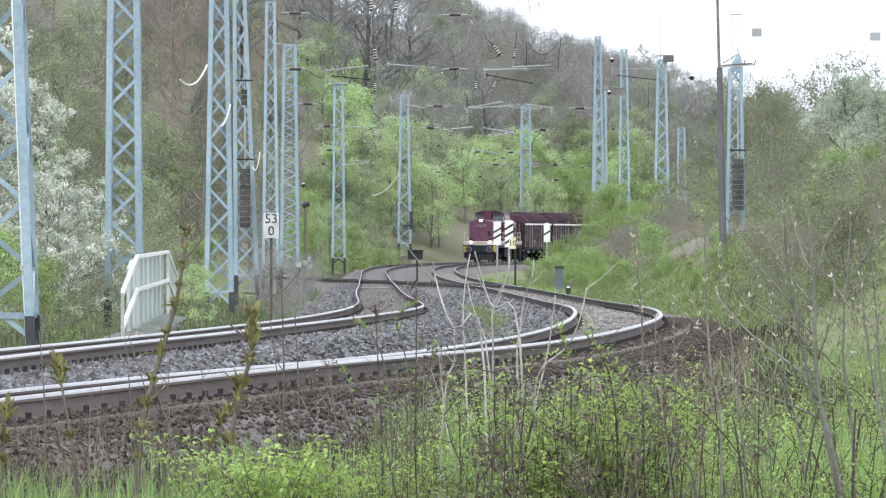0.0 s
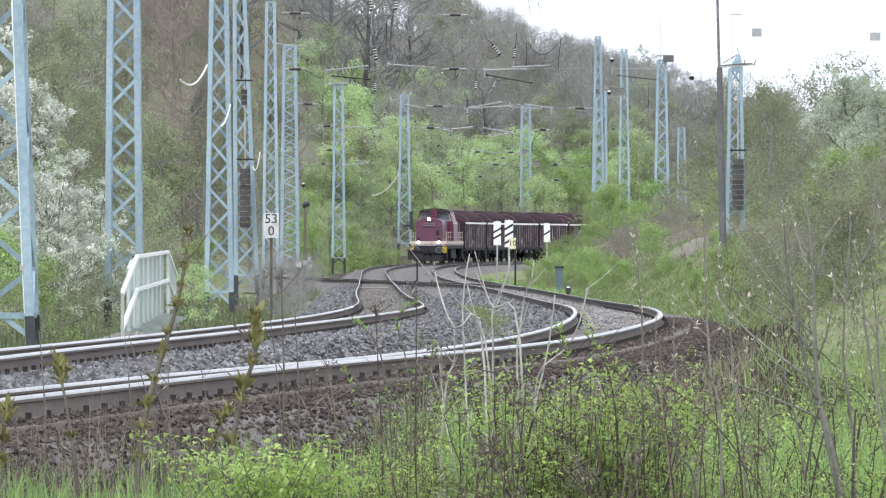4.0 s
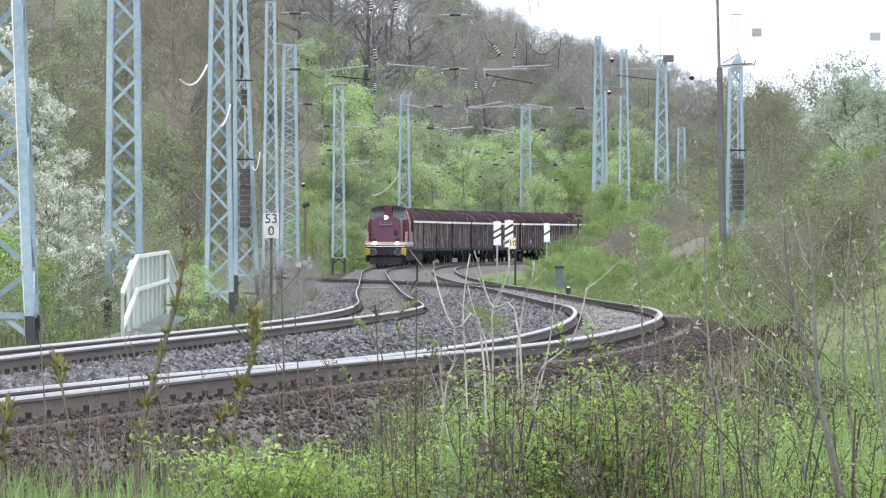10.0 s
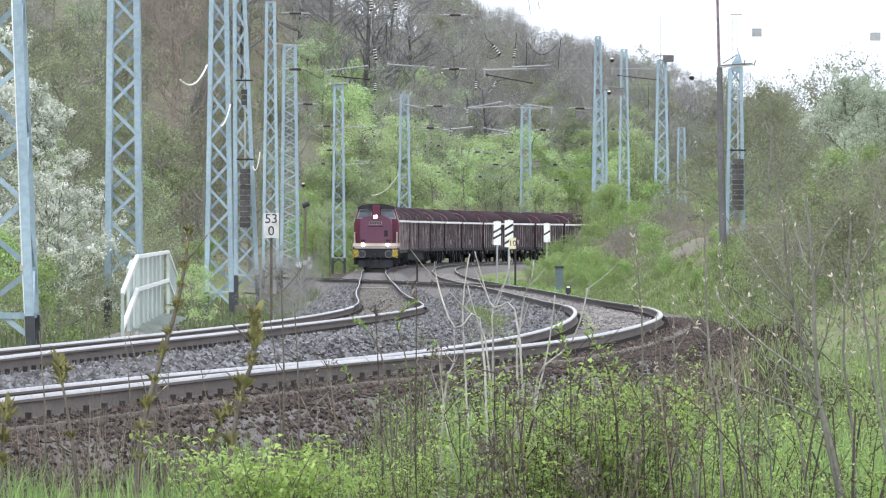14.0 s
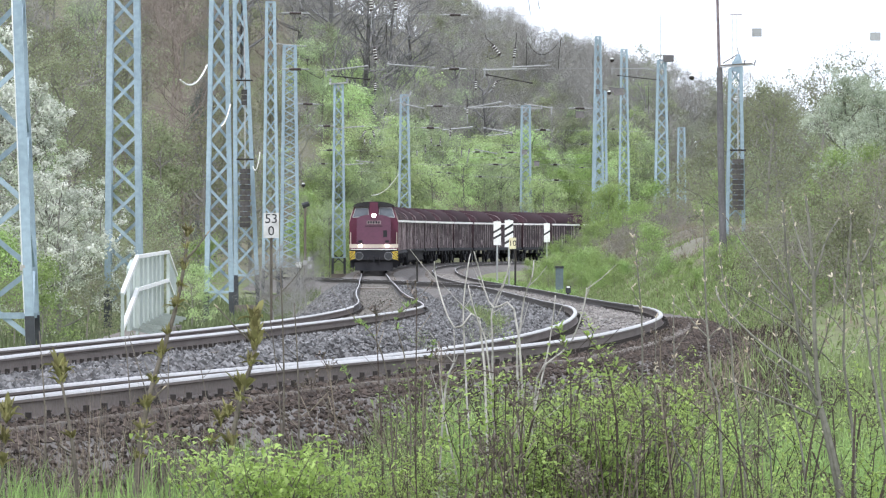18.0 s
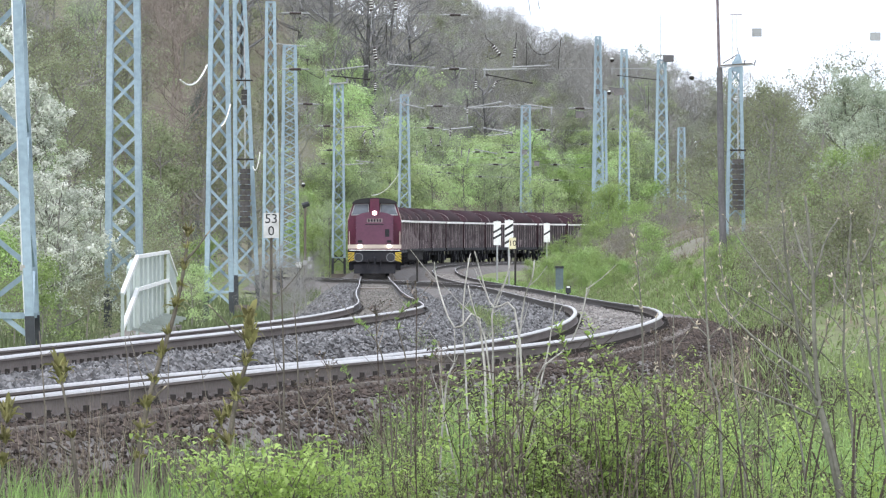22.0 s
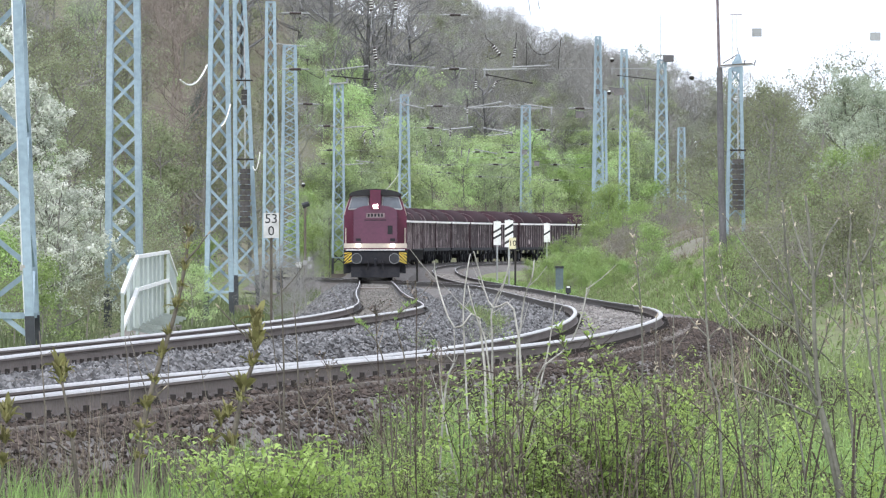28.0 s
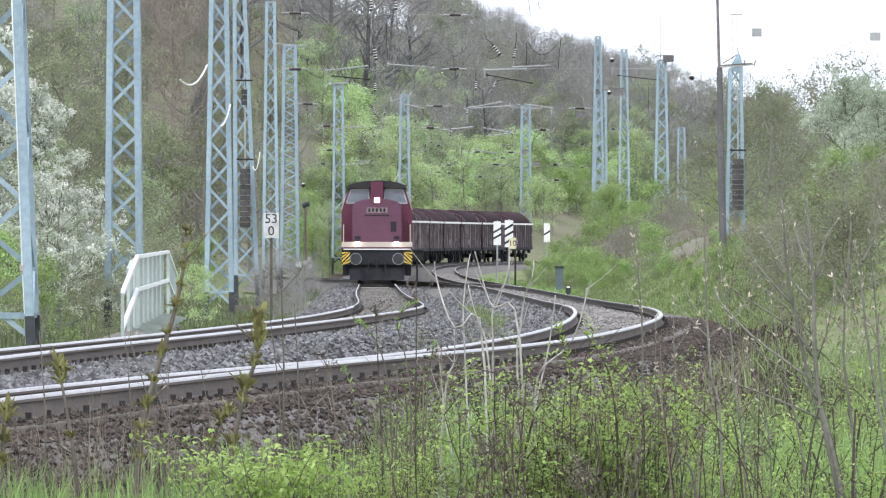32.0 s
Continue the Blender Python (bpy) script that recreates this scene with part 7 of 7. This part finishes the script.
bush_patch(5, -1.15, -0.72, 39.1, 39.8, 0.78, 1.0, (7,))
bush_patch(5, -1.10, -0.30, 39.6, 41.0, 0.5, 0.9, (5, 6))
bush_patch(5, -0.40, 0.10, 40.2, 41.0, 0.55, 0.85, (5, 6))
bush_patch(7, 0.60, 1.12, 40.8, 41.6, 0.74, 1.0, (8,))
bush_patch(4, 0.55, 1.15, 40.8, 41.8, 1.1, 1.6, (5, 6))
bush_patch(3, 0.15, 0.5, 40.6, 41.0, 0.5, 0.66, (8,))
bush_patch(4, 1.15, 1.75, 40.4, 41.0, 0.5, 0.66, (8,))
bush_patch(5, -0.15, 1.3, 39.4, 40.4, 0.7, 1.0, (3, 4, 5, 6))
bush_patch(9, 1.3, 2.65, 39.0, 40.4, 0.7, 1.05, (0, 1, 2, 3, 4, 6))
for k in range(60):
    y = pr.uniform(39, 54)
    x = y * pr.uniform(-0.006, 0.068)
    if x < X2(y) + 2.6:
        continue
    bush(x, y, pr.uniform(0.6, 1.35), pr.choice((0, 1, 2, 3, 6)), "spring-green leafy bush with dark stems on the verge")
for k in range(16):
    y = pr.uniform(62, 110)
    x = float(X2(y)) + pr.uniform(3.2, 8)
    bush(x, y, pr.uniform(0.6, 1.1), 3 + pr.randrange(2), "low green bush beside the line")
for k in range(30):
    y = pr.uniform(100, 210)
    bush(float(X2(y)) + pr.uniform(3.5, 9.0), y, pr.uniform(1.0, 2.2), 3 + pr.randrange(2), "spreading green bush on the bank slope")
for k in range(26):
    y = pr.uniform(95, 190)
    x = float(X1(y)) + pr.uniform(1.9, 2.8)
    bush(x, y, pr.uniform(0.35, 0.8), 3 + pr.randrange(2), "low weed tuft growing between the tracks")

# stalks with dead flower heads
M_DEADHEAD = mat("dried_flower_head", (0.215, 0.18, 0.155), (0.12, 0.095, 0.08), 0.9, fine=12, coarse=1.5, bump=0, vary=0.35, island=True)


def umbel_stalk(x, y, h, seed):
    rng = random.Random(seed)
    bz = float(ground(x, y)) - 0.03
    t = thing("dead_flower_stalk", "brown dead flower stalk with dried head", "dead plant", "dead flower stalks", m=Matrix.Translation((x, y, bz)))
    tip = Vector((rng.uniform(-0.12, 0.12), rng.uniform(-0.08, 0.08), h))
    part("stalk", MB().tube([(0, 0, 0), (tip.x * 0.3, 0, h * 0.5), tip], [0.0056, 0.0046, 0.0032], 5), M_BROWNDEAD if seed % 5 else M_DRY, t)
    hd = MB()
    for k in range(11):
        q = tip + Vector((rng.gauss(0, 0.055), rng.gauss(0, 0.05), rng.uniform(-0.06, 0.05)))
        hd.tube([tip - Vector((0, 0, 0.06)), q], [0.002, 0.002], 3)
        for j in range(5):
            leaf(hd, q, Vector((rng.gauss(0, 1), rng.gauss(0, 1), rng.gauss(0.2, 1))), 0.022, 0.012, 0.1)
    part("dried_head", hd, M_DEADHEAD, t, "brown crumbling flower head")
    for k in range(3):
        f = rng.uniform(0.4, 0.9)
        p = Vector((tip.x * f, 0, h * f))
        part("side_stalk", MB().tube([p, p + Vector((rng.uniform(-0.14, 0.14), rng.uniform(-0.1, 0.1), 0.13))], [0.003, 0.002], 4), M_DRY, t)


for k in range(48):
    y = pr.uniform(39.3, 41.2)
    umbel_stalk(pr.gauss(0.95, 0.6) if k % 4 else pr.uniform(-0.7, 2.2), y, pr.uniform(0.8, 1.3) if k % 4 else pr.uniform(0.6, 1.0), 300 + k)
for x, z in ((-0.355, 1.64), (-0.167, 1.73), (-0.60, 1.30), (-0.05, 1.35), (1.35, 1.45)):
    umbel_stalk(x, 41, z - float(ground(x, 41)), int(500 + 100 * x))
for k in range(26):
    y = pr.uniform(40, 43)
    umbel_stalk(y * pr.uniform(-0.066, -0.01), y, pr.uniform(0.3, 0.62), 400 + k)

for bx, pts in ((-0.30, [(-0.33, 1.1), (-0.45, 1.45), (-0.52, 1.5)]), (-0.22, [(-0.2, 1.1), (-0.28, 1.5), (-0.16, 1.62)]), (-0.12, [(-0.1, 1.0), (-0.05, 1.38)]), (-0.5, [(-0.52, 0.9), (-0.6, 1.22)])):
    sapling((bx, 41), pts, 0.006, "thin leafy shoot with fresh green leaves before the rails", ((0.6, 0.7), (0.7, 0.8), (0.8, 0.9), (0.9, 0.9), (0.96, 0.8), (1.0, 0.8)), 0.055, M_STEMGREY, M_LEAF3, twigs=2, name="leafy_shoot", leaves_n=6, sway=0.25)

# bare bramble shoots arching through the green
for k in range(34):
    y = pr.uniform(39.5, 44)
    x = y * pr.uniform(0.0, 0.066)
    if x > X2(y) + 2.4:
        w, h = pr.uniform(-0.5, 0.5), pr.uniform(0.6, 1.25)
        g0 = float(ground(x, y))
        sapling((x, y), [(x + w * 0.3, g0 + h * 0.6), (x + w * 0.7, g0 + h), (x + w * 1.1, g0 + h * 0.96)], pr.uniform(0.006, 0.011), "dark arching bramble shoot with small leaves",
                ((0.5, 0.6), (0.65, 0.6), (0.8, 0.7), (0.92, 0.7), (1.0, 0.6)), 0.05, M_BROWNDEAD if k % 3 else M_STEMGREY, M_LEAF3, twigs=1, name="bramble_shoot", leaves_n=5, sway=0.12 if k < 8 else 0.0)

for k in range(16):
    y = pr.uniform(39.5, 43)
    x = y * pr.uniform(0.012, 0.068)
    w, h = pr.uniform(-0.7, 0.7), pr.uniform(0.5, 1.2)
    g0 = float(ground(x, y))
    sapling((x, y), [(x + w * 0.4, g0 + h * 0.55), (x + w, g0 + h)], pr.uniform(0.003, 0.006), "grey-brown bare branchy shoot on the verge", (), 0.05, M_STEMGREY if k % 2 else M_BROWNDEAD, M_LEAF3, buds=0, twigs=4, name="bare_shoot")

for k in range(18):
    y = pr.uniform(39.3, 40.8)
    x, h = pr.uniform(-0.4, 1.7), pr.uniform(0.6, 1.35)
    g0 = float(ground(x, y))
    w = pr.uniform(-0.12, 0.12)
    sapling((x, y), [(x + w * 0.3, g0 + h * 0.5), (x + w, g0 + h)], pr.uniform(0.0028, 0.0045), "thin dark dead stem among the green plants", (), 0.05, M_BROWNDEAD, M_LEAF3, buds=0, twigs=2, name="bare_shoot")

# dark arching canes with fresh leaves
CANES = [(40.3, 0.006, [(1.826, 0.537), (1.696, 0.808), (1.565, 0.957), (1.397, 1.088), (1.21, 1.172)]),
         (40.3, 0.005, [(1.556, 0.603), (1.509, 0.733), (1.434, 0.882), (1.341, 1.032)]),
         (40.1, 0.01, [(1.487, 0.554), (1.409, 0.702), (1.349, 0.869)]),
         (40.6, 0.008, [(1.044, 0.799), (1.035, 0.934), (1.001, 1.171), (0.917, 1.357), (0.849, 1.442)]),
         (40.6, 0.005, [(0.765, 0.934), (0.756, 1.239), (0.722, 1.374), (0.68, 1.492)]),
         (40.5, 0.005, [(1.202, 0.802), (1.176, 1.038), (1.083, 1.19), (1.016, 1.257)]),
         (40.4, 0.005, [(0.912, 0.872), (0.727, 0.872), (0.525, 0.965), (0.374, 1.074)])]
for k, (dep, r, pts) in enumerate(CANES):
    (x0, z0), (x1, z1) = pts[0], pts[1]
    leafy = () if k == 2 else tuple((0.5 + 0.055 * i, 0.8 + 0.3 * (i % 3)) for i in range(10))
    sapling((x0 - (x1 - x0) * 0.4, dep), pts, r, "dark red-brown arching cane with fresh yellow-green leaves", leafy, 0.042, M_SAPBARK if k == 2 else M_BROWNDEAD, M_YOUNG, twigs=0 if k == 2 else 3, name="leafy_cane", leaves_n=6, sway=0.12)

# sway of one shoot, in hundredths of a radian, each half second
GUST = [-1.2, -0.9, -0.3, -0.3, -0.9, -0.3, 0, 0.6, 0.4, 0.2, 0.1, 0, 0, 0, -0.3, 0, 0, 0, 0, -0.9, -0.3, 0.6, 0.6, 0, -0.3, 0, 0, 0, 0, 0, 0.4, 0.8, 1.1, 0.6, 0, 0, 0, 0, 0, 0,
        -0.9, 0, 0.6, -0.9, -2.5, 0, 0.6, -2.0, -2.4, -0.9, 0.6, 0.6, 0.6, 0.6, 0.6, 0.6, 0.6, -2.0, -1.8, 0.6, 2.0, 1.1, 0, 0.6, 1.5]


def sways():
    m = SHOOT.matrix_basis.copy()
    walk(SHOOT, [(k * 0.5, m @ pose(0, 0, 0, 0, math.degrees(a * 0.01), 0)) for k, a in enumerate(GUST)])
    for t, m, amp, ph in SWAY:
        rows = []
        for k in range(65):
            q = k * 0.5
            a = amp * (math.sin(1.9 * q + ph) * 0.6 + math.sin(0.73 * q + 2 * ph) * 0.5 + math.sin(3.1 * q + 3 * ph) * 0.25) * (0.5 + 0.5 * math.sin(0.21 * q + ph) ** 2)
            rows.append((q, m @ pose(0, 0, 0, a * 0.5, a, 0)))
        walk(t, rows)


motions()
